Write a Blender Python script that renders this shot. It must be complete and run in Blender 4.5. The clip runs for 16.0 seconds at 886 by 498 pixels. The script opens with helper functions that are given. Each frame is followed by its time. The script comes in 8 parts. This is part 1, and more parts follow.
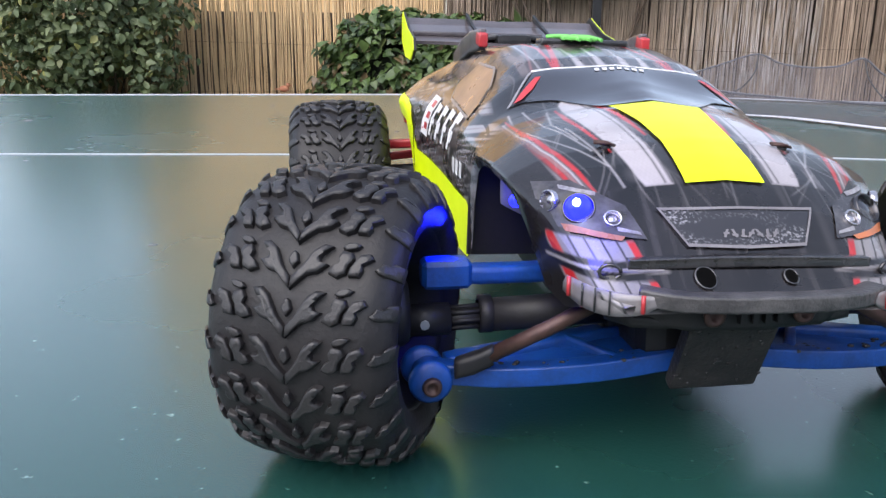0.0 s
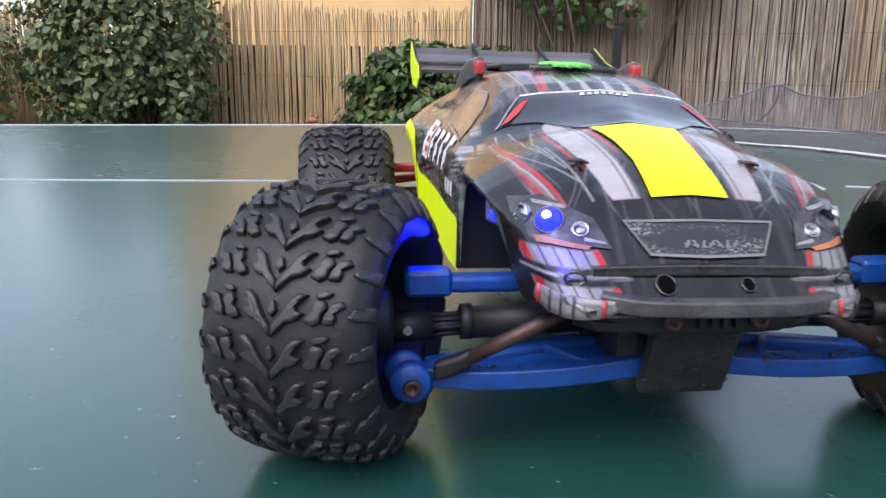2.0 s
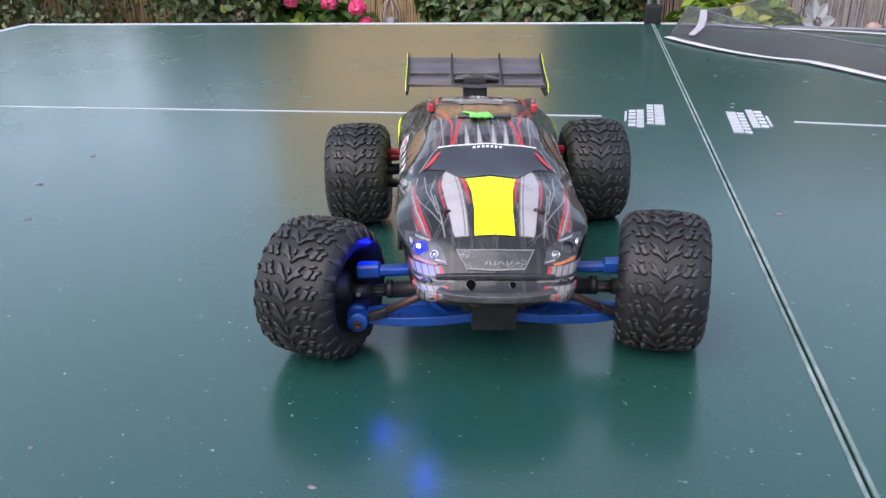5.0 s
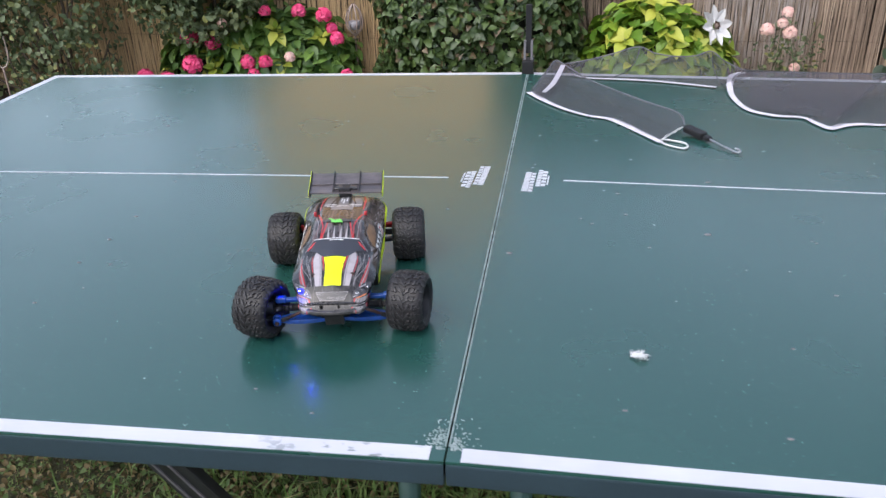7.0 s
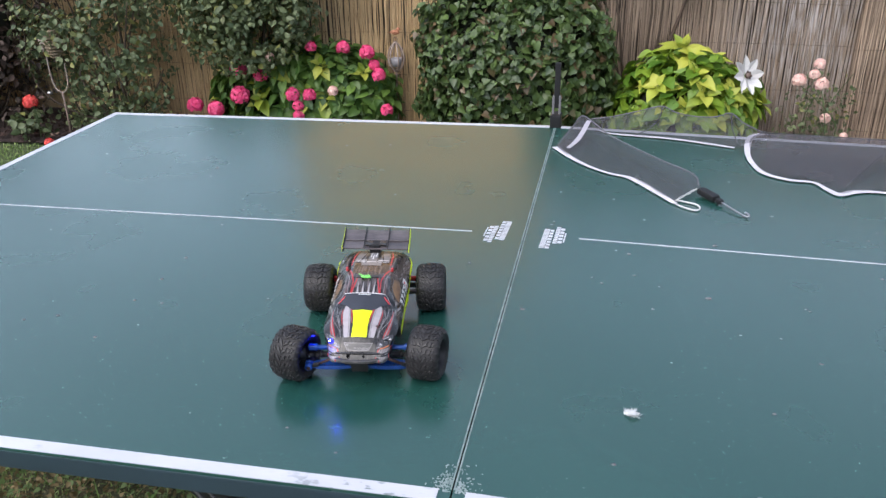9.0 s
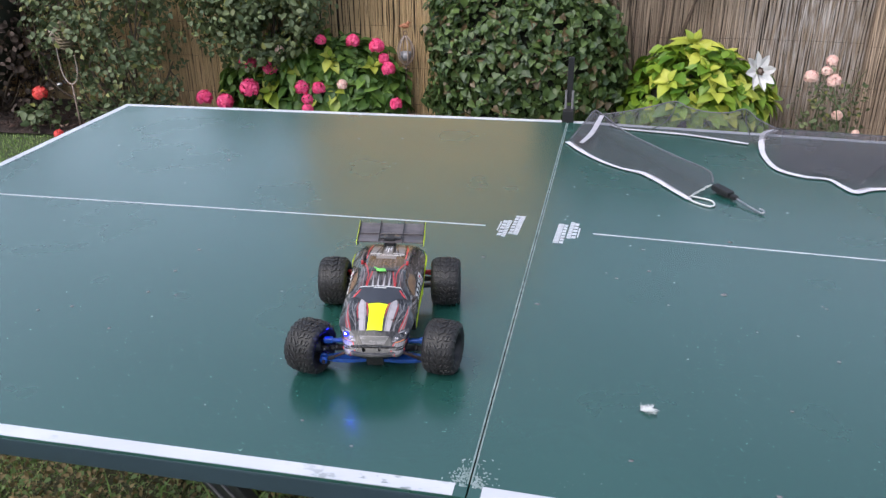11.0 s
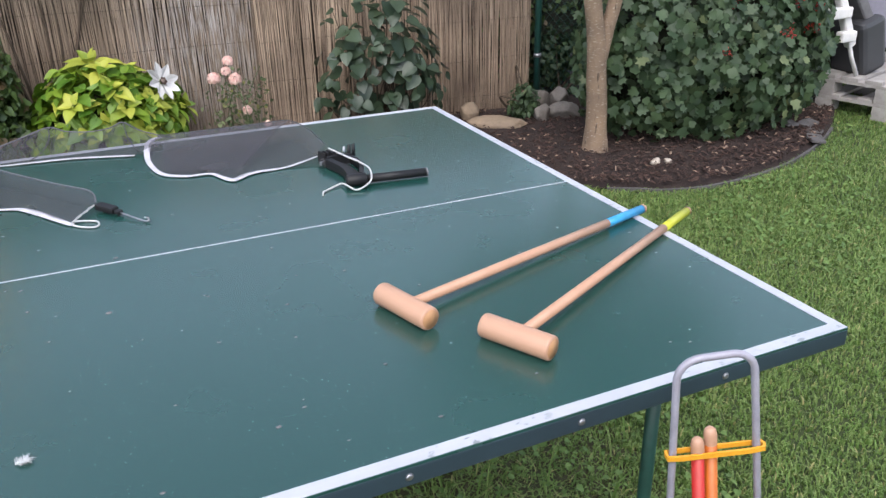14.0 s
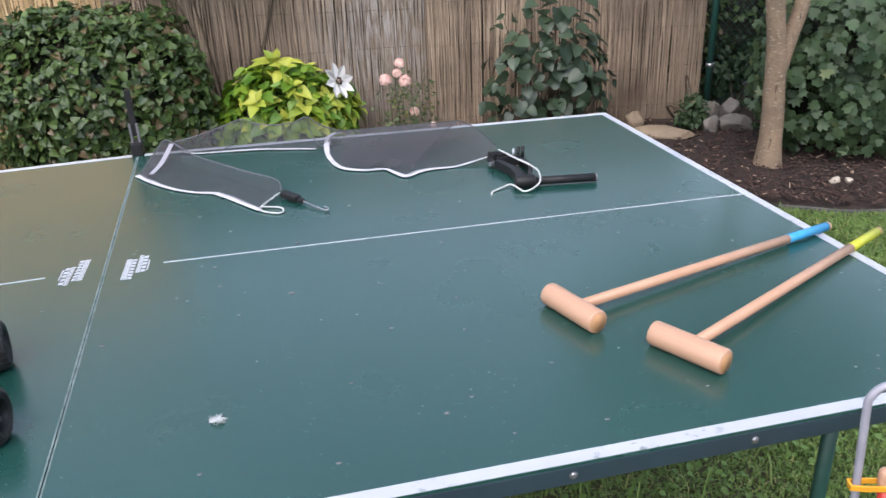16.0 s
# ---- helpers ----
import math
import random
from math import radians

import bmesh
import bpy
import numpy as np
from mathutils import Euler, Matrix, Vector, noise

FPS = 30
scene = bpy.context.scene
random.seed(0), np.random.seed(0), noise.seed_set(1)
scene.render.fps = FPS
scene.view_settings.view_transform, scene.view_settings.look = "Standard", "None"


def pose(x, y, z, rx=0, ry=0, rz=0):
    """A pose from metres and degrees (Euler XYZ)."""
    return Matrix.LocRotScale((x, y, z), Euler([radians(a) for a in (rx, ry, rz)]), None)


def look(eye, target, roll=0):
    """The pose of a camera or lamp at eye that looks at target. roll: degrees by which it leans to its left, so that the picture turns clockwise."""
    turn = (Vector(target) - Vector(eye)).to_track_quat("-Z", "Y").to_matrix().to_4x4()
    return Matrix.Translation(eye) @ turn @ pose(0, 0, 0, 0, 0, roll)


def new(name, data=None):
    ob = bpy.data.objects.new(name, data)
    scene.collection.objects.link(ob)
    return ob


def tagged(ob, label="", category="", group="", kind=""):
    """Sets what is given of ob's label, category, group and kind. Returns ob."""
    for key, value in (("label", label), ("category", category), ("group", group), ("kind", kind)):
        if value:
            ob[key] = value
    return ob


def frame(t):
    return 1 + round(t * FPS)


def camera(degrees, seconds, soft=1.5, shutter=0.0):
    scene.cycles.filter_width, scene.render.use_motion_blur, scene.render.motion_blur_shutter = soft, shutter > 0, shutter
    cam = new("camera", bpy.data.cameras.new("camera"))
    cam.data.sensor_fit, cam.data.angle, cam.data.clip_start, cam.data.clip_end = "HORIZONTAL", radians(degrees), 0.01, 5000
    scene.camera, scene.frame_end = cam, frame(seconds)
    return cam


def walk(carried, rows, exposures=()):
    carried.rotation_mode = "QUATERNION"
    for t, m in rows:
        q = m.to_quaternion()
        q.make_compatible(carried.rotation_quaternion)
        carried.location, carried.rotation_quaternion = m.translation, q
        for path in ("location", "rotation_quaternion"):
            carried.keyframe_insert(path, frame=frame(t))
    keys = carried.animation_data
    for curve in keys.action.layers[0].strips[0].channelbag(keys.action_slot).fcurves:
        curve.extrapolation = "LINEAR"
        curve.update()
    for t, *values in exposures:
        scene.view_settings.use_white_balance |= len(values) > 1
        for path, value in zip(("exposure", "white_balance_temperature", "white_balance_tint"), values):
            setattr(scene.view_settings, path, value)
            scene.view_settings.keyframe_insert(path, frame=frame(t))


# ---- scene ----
cam = camera(57.4, 16.0, soft=1.4, shutter=0.3)
PATH = [
    (0, (-0.233, -0.746, 0.866), (-0.28, 1.185, 0.348), 0.7),
    (0.5, (-0.231, -0.747, 0.865), (-0.288, 1.187, 0.36), 0.5),
    (1, (-0.233, -0.747, 0.862), (-0.284, 1.191, 0.369), 0.7),
    (1.5, (-0.233, -0.749, 0.859), (-0.309, 1.194, 0.391), 0.7),
    (2, (-0.22, -0.76, 0.864), (-0.337, 1.187, 0.42), 0.6),
    (2.5, (-0.178, -0.796, 0.867), (-0.395, 1.142, 0.422), 0.3),
    (3, (-0.149, -0.822, 0.867), (-0.415, 1.106, 0.407), 0.5),
    (3.5, (-0.144, -0.839, 0.874), (-0.438, 1.082, 0.403), 0.3),
    (3.7, (-0.144, -0.849, 0.888), (-0.446, 1.06, 0.373), 0.2),
    (5.8, (-0.077, -1.052, 1.102), (-0.423, 0.726, 0.254), -1.8),
    (6, (-0.047, -1.099, 1.142), (-0.396, 0.684, 0.307), -2.5),
    (6.5, (0.04, -1.237, 1.241), (-0.278, 0.553, 0.406), -2.1),
    (7, (0.107, -1.378, 1.308), (-0.183, 0.388, 0.414), -1.9),
    (7.5, (0.159, -1.457, 1.373), (-0.123, 0.31, 0.479), -1.9),
    (8, (0.165, -1.464, 1.384), (-0.118, 0.314, 0.513), -1.5),
    (8.5, (0.158, -1.46, 1.396), (-0.161, 0.322, 0.546), -1.1),
    (9, (0.145, -1.455, 1.404), (-0.233, 0.32, 0.563), -0.8),
    (11.5, (0.129, -1.454, 1.4), (-0.261, 0.312, 0.545), -0.5),
    (12, (0.156, -1.457, 1.4), (-0.081, 0.333, 0.541), -1.9),
    (12.5, (0.228, -1.447, 1.392), (0.381, 0.351, 0.529), -0.9),
    (13, (0.253, -1.456, 1.395), (0.577, 0.324, 0.542), -1.5),
    (13.5, (0.285, -1.469, 1.394), (0.828, 0.261, 0.55), -1.8),
    (14, (0.334, -1.484, 1.396), (1.103, 0.159, 0.555), -1.2),
    (14.5, (0.355, -1.487, 1.396), (1.105, 0.165, 0.555), -1.1),
    (15, (0.333, -1.486, 1.396), (0.951, 0.222, 0.56), -1.8),
    (15.5, (0.315, -1.487, 1.393), (0.837, 0.256, 0.561), -2.2),
    (16, (0.291, -1.49, 1.392), (0.722, 0.284, 0.576), -2.2),
]
walk(cam, [(t, look(eye, target, roll)) for t, eye, target, roll in PATH], [(0.0, 1.5, 6500, 12), (2.0, 1.4, 6500, 12), (2.6, 1.26, 5900, 30), (3.0, 1.2, 5650, 42), (3.5, 1.24, 5750, 42), (3.7, 1.36, 6300, 22), (5.8, 1.4, 6500, 12), (11.5, 1.36, 6500, 10), (16.0, 1.42, 6500, 10)])

# ---- sky and light: a bright overcast evening ----
world = bpy.data.worlds.new("world")
scene.world = world
world.use_nodes = True
wt = world.node_tree
sky = wt.nodes.new("ShaderNodeTexSky")
sky.sky_type = "NISHITA"
sky.sun_disc = False
sky.sun_elevation = radians(52)
sky.sun_rotation = radians(209)
sky.air_density, sky.dust_density = 1.0, 1.5
soft_sky = wt.nodes.new("ShaderNodeHueSaturation")
soft_sky.inputs["Saturation"].default_value = 0.66
wt.links.new(sky.outputs[0], soft_sky.inputs["Color"])
wt.links.new(soft_sky.outputs[0], wt.nodes["Background"].inputs["Color"])
wt.nodes["Background"].inputs["Strength"].default_value = 0.15
sun = new("sun", bpy.data.lights.new("sun", "SUN"))
sun.data.energy, sun.data.angle, sun.data.color = 0.9, radians(60), (1.0, 0.97, 0.93)
sun.matrix_world = look((-1.8, -3.1, 4.6), (0, 0, 0))

# ---- materials ----


def shader(name):
    m = bpy.data.materials.new(name)
    m.use_nodes = True
    return m, m.node_tree, m.node_tree.nodes["Principled BSDF"]


def add(nt, kind, **values):
    n = nt.nodes.new(kind)
    for key, value in values.items():
        n.inputs[key.replace("_", " ")].default_value = value
    return n


def noise_of(nt, coord, scale, detail=4.0, stretch=None):
    n = add(nt, "ShaderNodeTexNoise", Scale=scale, Detail=detail)
    src = coord
    if stretch:
        mp = add(nt, "ShaderNodeMapping", Scale=stretch)
        nt.links.new(coord, mp.inputs["Vector"])
        src = mp.outputs[0]
    nt.links.new(src, n.inputs["Vector"])
    return n.outputs["Fac"]


def ramp_of(nt, fac, lo, hi):
    n = add(nt, "ShaderNodeMapRange")
    n.inputs["From Min"].default_value, n.inputs["From Max"].default_value = lo, hi
    nt.links.new(fac, n.inputs["Value"])
    return n.outputs[0]


def blend_of(nt, fac, a, b, mode="MIX"):
    n = nt.nodes.new("ShaderNodeMix")
    n.data_type, n.blend_type = "RGBA", mode
    if isinstance(fac, (int, float)):
        n.inputs[0].default_value = fac
    else:
        nt.links.new(fac, n.inputs[0])
    for socket, value in ((n.inputs[6], a), (n.inputs[7], b)):
        if isinstance(value, tuple):
            socket.default_value = (*value, 1)
        else:
            nt.links.new(value, socket)
    return n.outputs[2]


def bump_of(nt, bsdf, height, distance, strength=0.5):
    n = add(nt, "ShaderNodeBump", Strength=strength, Distance=distance)
    nt.links.new(height, n.inputs["Height"])
    nt.links.new(n.outputs[0], bsdf.inputs["Normal"])


def plain(name, a, b=None, rough=0.5, metal=0.0, scale=40.0, fine=400.0, bump=0.0, spread=0.0, island=False, stretch=None, coat=0.0, sheen=0.0):
    """Two colours mixed by a coarse and a fine grain; spread: how far the brightness varies from piece to piece."""
    m, nt, bsdf = shader(name)
    b = b or tuple(c * 0.7 for c in a)
    co = nt.nodes.new("ShaderNodeTexCoord").outputs["Object"]
    big = noise_of(nt, co, scale, 4, stretch)
    small = noise_of(nt, co, fine, 3, stretch)
    col = blend_of(nt, ramp_of(nt, big, 0.3, 0.7), a, b)
    col = blend_of(nt, 0.35, col, blend_of(nt, ramp_of(nt, small, 0.25, 0.75), a, b))
    if spread:
        src = nt.nodes.new("ShaderNodeNewGeometry").outputs["Random Per Island"] if island else nt.nodes.new("ShaderNodeObjectInfo").outputs["Random"]
        hs = add(nt, "ShaderNodeHueSaturation")
        mr = add(nt, "ShaderNodeMapRange")
        mr.inputs["To Min"].default_value, mr.inputs["To Max"].default_value = 1 - spread, 1 + spread
        nt.links.new(src, mr.inputs["Value"])
        nt.links.new(mr.outputs[0], hs.inputs["Value"])
        nt.links.new(col, hs.inputs["Color"])
        col = hs.outputs[0]
    nt.links.new(col, bsdf.inputs["Base Color"])
    rr = add(nt, "ShaderNodeMapRange")
    rr.inputs["To Min"].default_value, rr.inputs["To Max"].default_value = max(0.02, rough - 0.08), min(1, rough + 0.08)
    nt.links.new(big, rr.inputs["Value"])
    nt.links.new(rr.outputs[0], bsdf.inputs["Roughness"])
    bsdf.inputs["Metallic"].default_value = metal
    bsdf.inputs["Coat Weight"].default_value = coat
    bsdf.inputs["Coat Roughness"].default_value = 0.15
    if bump:
        bump_of(nt, bsdf, small, bump)
    return m


def leafy(name, a, b, rough=0.5, island=True, spread=0.35, glow=0.25, odd=None, share=0.08):
    """Leaf colour from a to b, leaf by leaf, with a little light let through."""
    m, nt, bsdf = shader(name)
    src = nt.nodes.new("ShaderNodeNewGeometry").outputs["Random Per Island"] if island else nt.nodes.new("ShaderNodeObjectInfo").outputs["Random"]
    co = nt.nodes.new("ShaderNodeTexCoord").outputs["Object"]
    col = blend_of(nt, src, a, b)
    if odd:
        again = add(nt, "ShaderNodeMath")
        again.operation = "MULTIPLY"
        again.inputs[1].default_value = 37.3
        nt.links.new(src, again.inputs[0])
        rest = add(nt, "ShaderNodeMath")
        rest.operation = "FRACT"
        nt.links.new(again.outputs[0], rest.inputs[0])
        col = blend_of(nt, ramp_of(nt, rest.outputs[0], 1 - share, 1 - share + 0.02), col, odd)
    hs = add(nt, "ShaderNodeHueSaturation")
    mr = add(nt, "ShaderNodeMapRange")
    mr.inputs["To Min"].default_value, mr.inputs["To Max"].default_value = 1 - spread, 1 + spread
    nt.links.new(noise_of(nt, co, 60 if not island else 14, 3), mr.inputs["Value"])
    nt.links.new(mr.outputs[0], hs.inputs["Value"])
    nt.links.new(col, hs.inputs["Color"])
    nt.links.new(hs.outputs[0], bsdf.inputs["Base Color"])
    bsdf.inputs["Roughness"].default_value = rough
    tr = nt.nodes.new("ShaderNodeBsdfTranslucent")
    nt.links.new(hs.outputs[0], tr.inputs["Color"])
    mx = nt.nodes.new("ShaderNodeMixShader")
    mx.inputs[0].default_value = glow
    nt.links.new(bsdf.outputs[0], mx.inputs[1])
    nt.links.new(tr.outputs[0], mx.inputs[2])
    nt.links.new(mx.outputs[0], nt.nodes["Material Output"].inputs["Surface"])
    return m


def table_paint():
    m, nt, bsdf = shader("green_table_paint")
    co = nt.nodes.new("ShaderNodeTexCoord").outputs["Object"]
    big = noise_of(nt, co, 2.2, 5)
    col = blend_of(nt, ramp_of(nt, big, 0.3, 0.7), (0.0085, 0.049, 0.04), (0.013, 0.058, 0.048))
    dust = noise_of(nt, co, 260, 2)
    col = blend_of(nt, ramp_of(nt, dust, 0.72, 0.8), col, (0.16, 0.24, 0.22))
    scuff = noise_of(nt, co, 9, 6, (1, 6, 1))
    col = blend_of(nt, ramp_of(nt, scuff, 0.72, 0.95), col, (0.08, 0.15, 0.135))
    nt.links.new(col, bsdf.inputs["Base Color"])
    rr = add(nt, "ShaderNodeMapRange")
    rr.inputs["To Min"].default_value, rr.inputs["To Max"].default_value = 0.2, 0.32
    nt.links.new(noise_of(nt, co, 5, 6), rr.inputs["Value"])
    nt.links.new(rr.outputs[0], bsdf.inputs["Roughness"])
    bump_of(nt, bsdf, noise_of(nt, co, 900, 2), 0.0004, 0.15)
    bsdf.inputs["Specular IOR Level"].default_value = 0.8
    bsdf.inputs["Coat Weight"].default_value = 0.25
    bsdf.inputs["Coat Roughness"].default_value = 0.16
    return m


def net_gauze():
    m, nt, bsdf = shader("black_net_gauze")
    co = nt.nodes.new("ShaderNodeTexCoord").outputs["Object"]
    bsdf.inputs["Base Color"].default_value = (0.07, 0.065, 0.076, 1)
    bsdf.inputs["Roughness"].default_value = 0.8
    clear = nt.nodes.new("ShaderNodeBsdfTransparent")
    mx = nt.nodes.new("ShaderNodeMixShader")
    mr = add(nt, "ShaderNodeMapRange")
    mr.inputs["To Min"].default_value, mr.inputs["To Max"].default_value = 0.3, 0.56
    nt.links.new(noise_of(nt, co, 300, 2), mr.inputs["Value"])
    nt.links.new(mr.outputs[0], mx.inputs[0])
    nt.links.new(clear.outputs[0], mx.inputs[1])
    nt.links.new(bsdf.outputs[0], mx.inputs[2])
    nt.links.new(mx.outputs[0], nt.nodes["Material Output"].inputs["Surface"])
    return m


def reed(name, a, b, bleached=None):
    """Reed canes, cane by cane from a to b; bleached: the middle (x, z) of a weathered grey-white stain."""
    m, nt, bsdf = shader(name)
    geo = nt.nodes.new("ShaderNodeNewGeometry").outputs["Random Per Island"]
    co = nt.nodes.new("ShaderNodeTexCoord").outputs["Object"]
    col = blend_of(nt, geo, a, b)
    col = blend_of(nt, ramp_of(nt, noise_of(nt, co, 2.5, 5), 0.42, 0.75), col, tuple(c * 0.72 for c in b))
    col = blend_of(nt, ramp_of(nt, noise_of(nt, co, 80, 3, (1, 1, 0.1)), 0.62, 0.82), col, (0.08, 0.056, 0.036))
    if bleached:
        far = add(nt, "ShaderNodeVectorMath")
        far.operation = "DISTANCE"
        flat = add(nt, "ShaderNodeMapping", Scale=(1.0, 0.0, 0.62))
        nt.links.new(co, flat.inputs["Vector"])
        nt.links.new(flat.outputs[0], far.inputs[0])
        far.inputs[1].default_value = (bleached[0], 0, bleached[1] * 0.62)
        spread = add(nt, "ShaderNodeMath")
        spread.operation = "SUBTRACT"
        spread.inputs[0].default_value = 0.75
        nt.links.new(far.outputs["Value"], spread.inputs[1])
        mask = add(nt, "ShaderNodeMath")
        mask.operation = "MULTIPLY"
        nt.links.new(ramp_of(nt, spread.outputs[0], 0.25, 0.75), mask.inputs[0])
        nt.links.new(ramp_of(nt, noise_of(nt, co, 75, 5, (1, 1, 0.12)), 0.4, 0.62), mask.inputs[1])
        col = blend_of(nt, mask.outputs[0], col, (0.46, 0.415, 0.4))
    nt.links.new(col, bsdf.inputs["Base Color"])
    bsdf.inputs["Roughness"].default_value = 0.7
    return m


def glower(name, colour, strength):
    m, nt, bsdf = shader(name)
    bsdf.inputs["Base Color"].default_value = (*(0.05 * c for c in colour), 1)
    bsdf.inputs["Roughness"].default_value = 0.35
    bsdf.inputs["Emission Color"].default_value = (*colour, 1)
    bsdf.inputs["Emission Strength"].default_value = strength
    return m


def body_paint(name="printed_shell", gloss=0.75):
    """Printed car shell: the print is laid down on the shell itself; here come carbon weave, hair scratches, dust and clear gloss."""
    m, nt, bsdf = shader(name)
    co = nt.nodes.new("ShaderNodeTexCoord").outputs["Object"]
    ink = nt.nodes.new("ShaderNodeVertexColor")
    ink.layer_name = "print"
    weave = add(nt, "ShaderNodeTexChecker", Scale=1500.0)
    nt.links.new(co, weave.inputs["Vector"])
    col = blend_of(nt, 0.07, ink.outputs["Color"], weave.outputs["Color"], "MULTIPLY")
    col = blend_of(nt, ramp_of(nt, noise_of(nt, co, 26, 5), 0.4, 0.75), col, blend_of(nt, 0.3, col, (0.03, 0.025, 0.024)))
    # dust and worn print in patches
    both = add(nt, "ShaderNodeMath")
    both.operation = "MULTIPLY"
    nt.links.new(ramp_of(nt, noise_of(nt, co, 1300, 4), 0.5, 0.75), both.inputs[0])
    nt.links.new(ramp_of(nt, noise_of(nt, co, 28, 4), 0.6, 0.95), both.inputs[1])
    col = blend_of(nt, both.outputs[0], col, (0.24, 0.21, 0.2))
    nt.links.new(col, bsdf.inputs["Base Color"])
    rr = add(nt, "ShaderNodeMapRange")
    rr.inputs["To Min"].default_value, rr.inputs["To Max"].default_value = 0.14, 0.42
    nt.links.new(noise_of(nt, co, 60, 6), rr.inputs["Value"])
    nt.links.new(rr.outputs[0], bsdf.inputs["Roughness"])
    bsdf.inputs["Specular IOR Level"].default_value = 0.15
    bsdf.inputs["Coat Weight"].default_value = gloss
    cr = add(nt, "ShaderNodeMapRange")
    cr.inputs["To Min"].default_value, cr.inputs["To Max"].default_value = 0.02, 0.2
    nt.links.new(noise_of(nt, co, 35, 6), cr.inputs["Value"])
    nt.links.new(cr.outputs[0], bsdf.inputs["Coat Roughness"])
    dent = add(nt, "ShaderNodeMath")
    dent.operation = "ADD"
    nt.links.new(noise_of(nt, co, 55, 4), dent.inputs[0])
    nt.links.new(noise_of(nt, co, 260, 3), dent.inputs[1])
    bump_of(nt, bsdf, dent.outputs[0], 0.0005, 0.12)
    return m


def scuffed_print():
    """Black grille print whose face is rubbed white in dense fine specks."""
    m, nt, bsdf = shader("rubbed_grille_print")
    co = nt.nodes.new("ShaderNodeTexCoord").outputs["Object"]
    both = add(nt, "ShaderNodeMath")
    both.operation = "MULTIPLY"
    nt.links.new(ramp_of(nt, noise_of(nt, co, 1500, 3), 0.5, 0.66), both.inputs[0])
    nt.links.new(ramp_of(nt, noise_of(nt, co, 70, 4, (0.5, 1, 1.6)), 0.52, 0.7), both.inputs[1])
    col = blend_of(nt, both.outputs[0], (0.016, 0.015, 0.018), (0.42, 0.4, 0.41))
    nt.links.new(col, bsdf.inputs["Base Color"])
    bsdf.inputs["Roughness"].default_value = 0.35
    bsdf.inputs["Coat Weight"].default_value = 0.4
    return m


GREEN = table_paint()


def line_paint():
    """White line paint, rubbed through to the green in small nicks and strokes."""
    m, nt, bsdf = shader("white_line_paint")
    co = nt.nodes.new("ShaderNodeTexCoord").outputs["Object"]
    col = blend_of(nt, ramp_of(nt, noise_of(nt, co, 8, 4), 0.3, 0.7), (0.5, 0.5, 0.54), (0.4, 0.405, 0.45))
    both = add(nt, "ShaderNodeMath")
    both.operation = "MULTIPLY"
    nt.links.new(ramp_of(nt, noise_of(nt, co, 110, 4, (0.5, 1, 1)), 0.58, 0.64), both.inputs[0])
    nt.links.new(ramp_of(nt, noise_of(nt, co, 5, 3), 0.5, 0.7), both.inputs[1])
    col = blend_of(nt, both.outputs[0], col, (0.06, 0.09, 0.085))
    nt.links.new(col, bsdf.inputs["Base Color"])
    bsdf.inputs["Roughness"].default_value = 0.4
    return m


WHITE_LINE = line_paint()
RIM = plain("slate_rim_paint", (0.03, 0.05, 0.066), (0.02, 0.034, 0.046), 0.4, scale=10)
LEG_GREEN = plain("dark_green_tube_paint", (0.02, 0.075, 0.06), (0.015, 0.05, 0.04), 0.4)
BLACK_METAL = plain("black_powder_coat", (0.012, 0.012, 0.013), (0.025, 0.025, 0.027), 0.45)
BLACK_PLASTIC = plain("black_plastic", (0.007, 0.007, 0.008), (0.016, 0.015, 0.016), 0.5, scale=60, bump=0.0003)
SKID = plain("scuffed_skid_plastic", (0.008, 0.008, 0.009), (0.04, 0.034, 0.033), 0.5, scale=130, fine=700, bump=0.0008)
TREAD_RUBBER = plain("worn_tread_rubber", (0.0095, 0.009, 0.0104), (0.025, 0.022, 0.0225), 0.44, scale=160, fine=1100, bump=0.0004)
GREY_PLASTIC = plain("grey_plastic", (0.16, 0.15, 0.16), (0.11, 0.105, 0.11), 0.5)
RUBBER = plain("tyre_rubber", (0.009, 0.0085, 0.0098), (0.021, 0.0185, 0.019), 0.5, scale=90, fine=900, bump=0.0003)
BLUE_PLASTIC = plain("blue_nylon", (0.004, 0.06, 0.3), (0.004, 0.03, 0.14), 0.42, scale=150, fine=900, bump=0.0002)
RED_PLASTIC = plain("red_nylon", (0.42, 0.02, 0.025), (0.3, 0.015, 0.02), 0.45, scale=120)
RUST_ROD = plain("rusty_rod", (0.085, 0.042, 0.034), (0.035, 0.02, 0.018), 0.5, metal=0.4, scale=160, fine=900)
STEEL = plain("dull_steel", (0.42, 0.41, 0.43), (0.3, 0.29, 0.31), 0.38, metal=0.85, scale=60)
HOOP_GREY = plain("lilac_grey_tube_paint", (0.36, 0.34, 0.4), (0.26, 0.245, 0.29), 0.36, scale=30, fine=300, coat=0.3)
CHROME = plain("worn_chrome_rim", (0.3, 0.29, 0.3), (0.16, 0.15, 0.16), 0.3, metal=0.8, scale=80)
NEON = plain("neon_yellow_vinyl", (0.72, 0.86, 0.0), (0.66, 0.8, 0.0), 0.4, scale=70, fine=600)
WINDOW_INK = plain("black_window_print", (0.012, 0.012, 0.017), (0.026, 0.026, 0.032), 0.14, scale=60, fine=700, coat=0.9)
SIDE_WINDOW = plain("brown_window_print", (0.3, 0.17, 0.09), (0.1, 0.06, 0.04), 0.3, scale=60, coat=0.4)
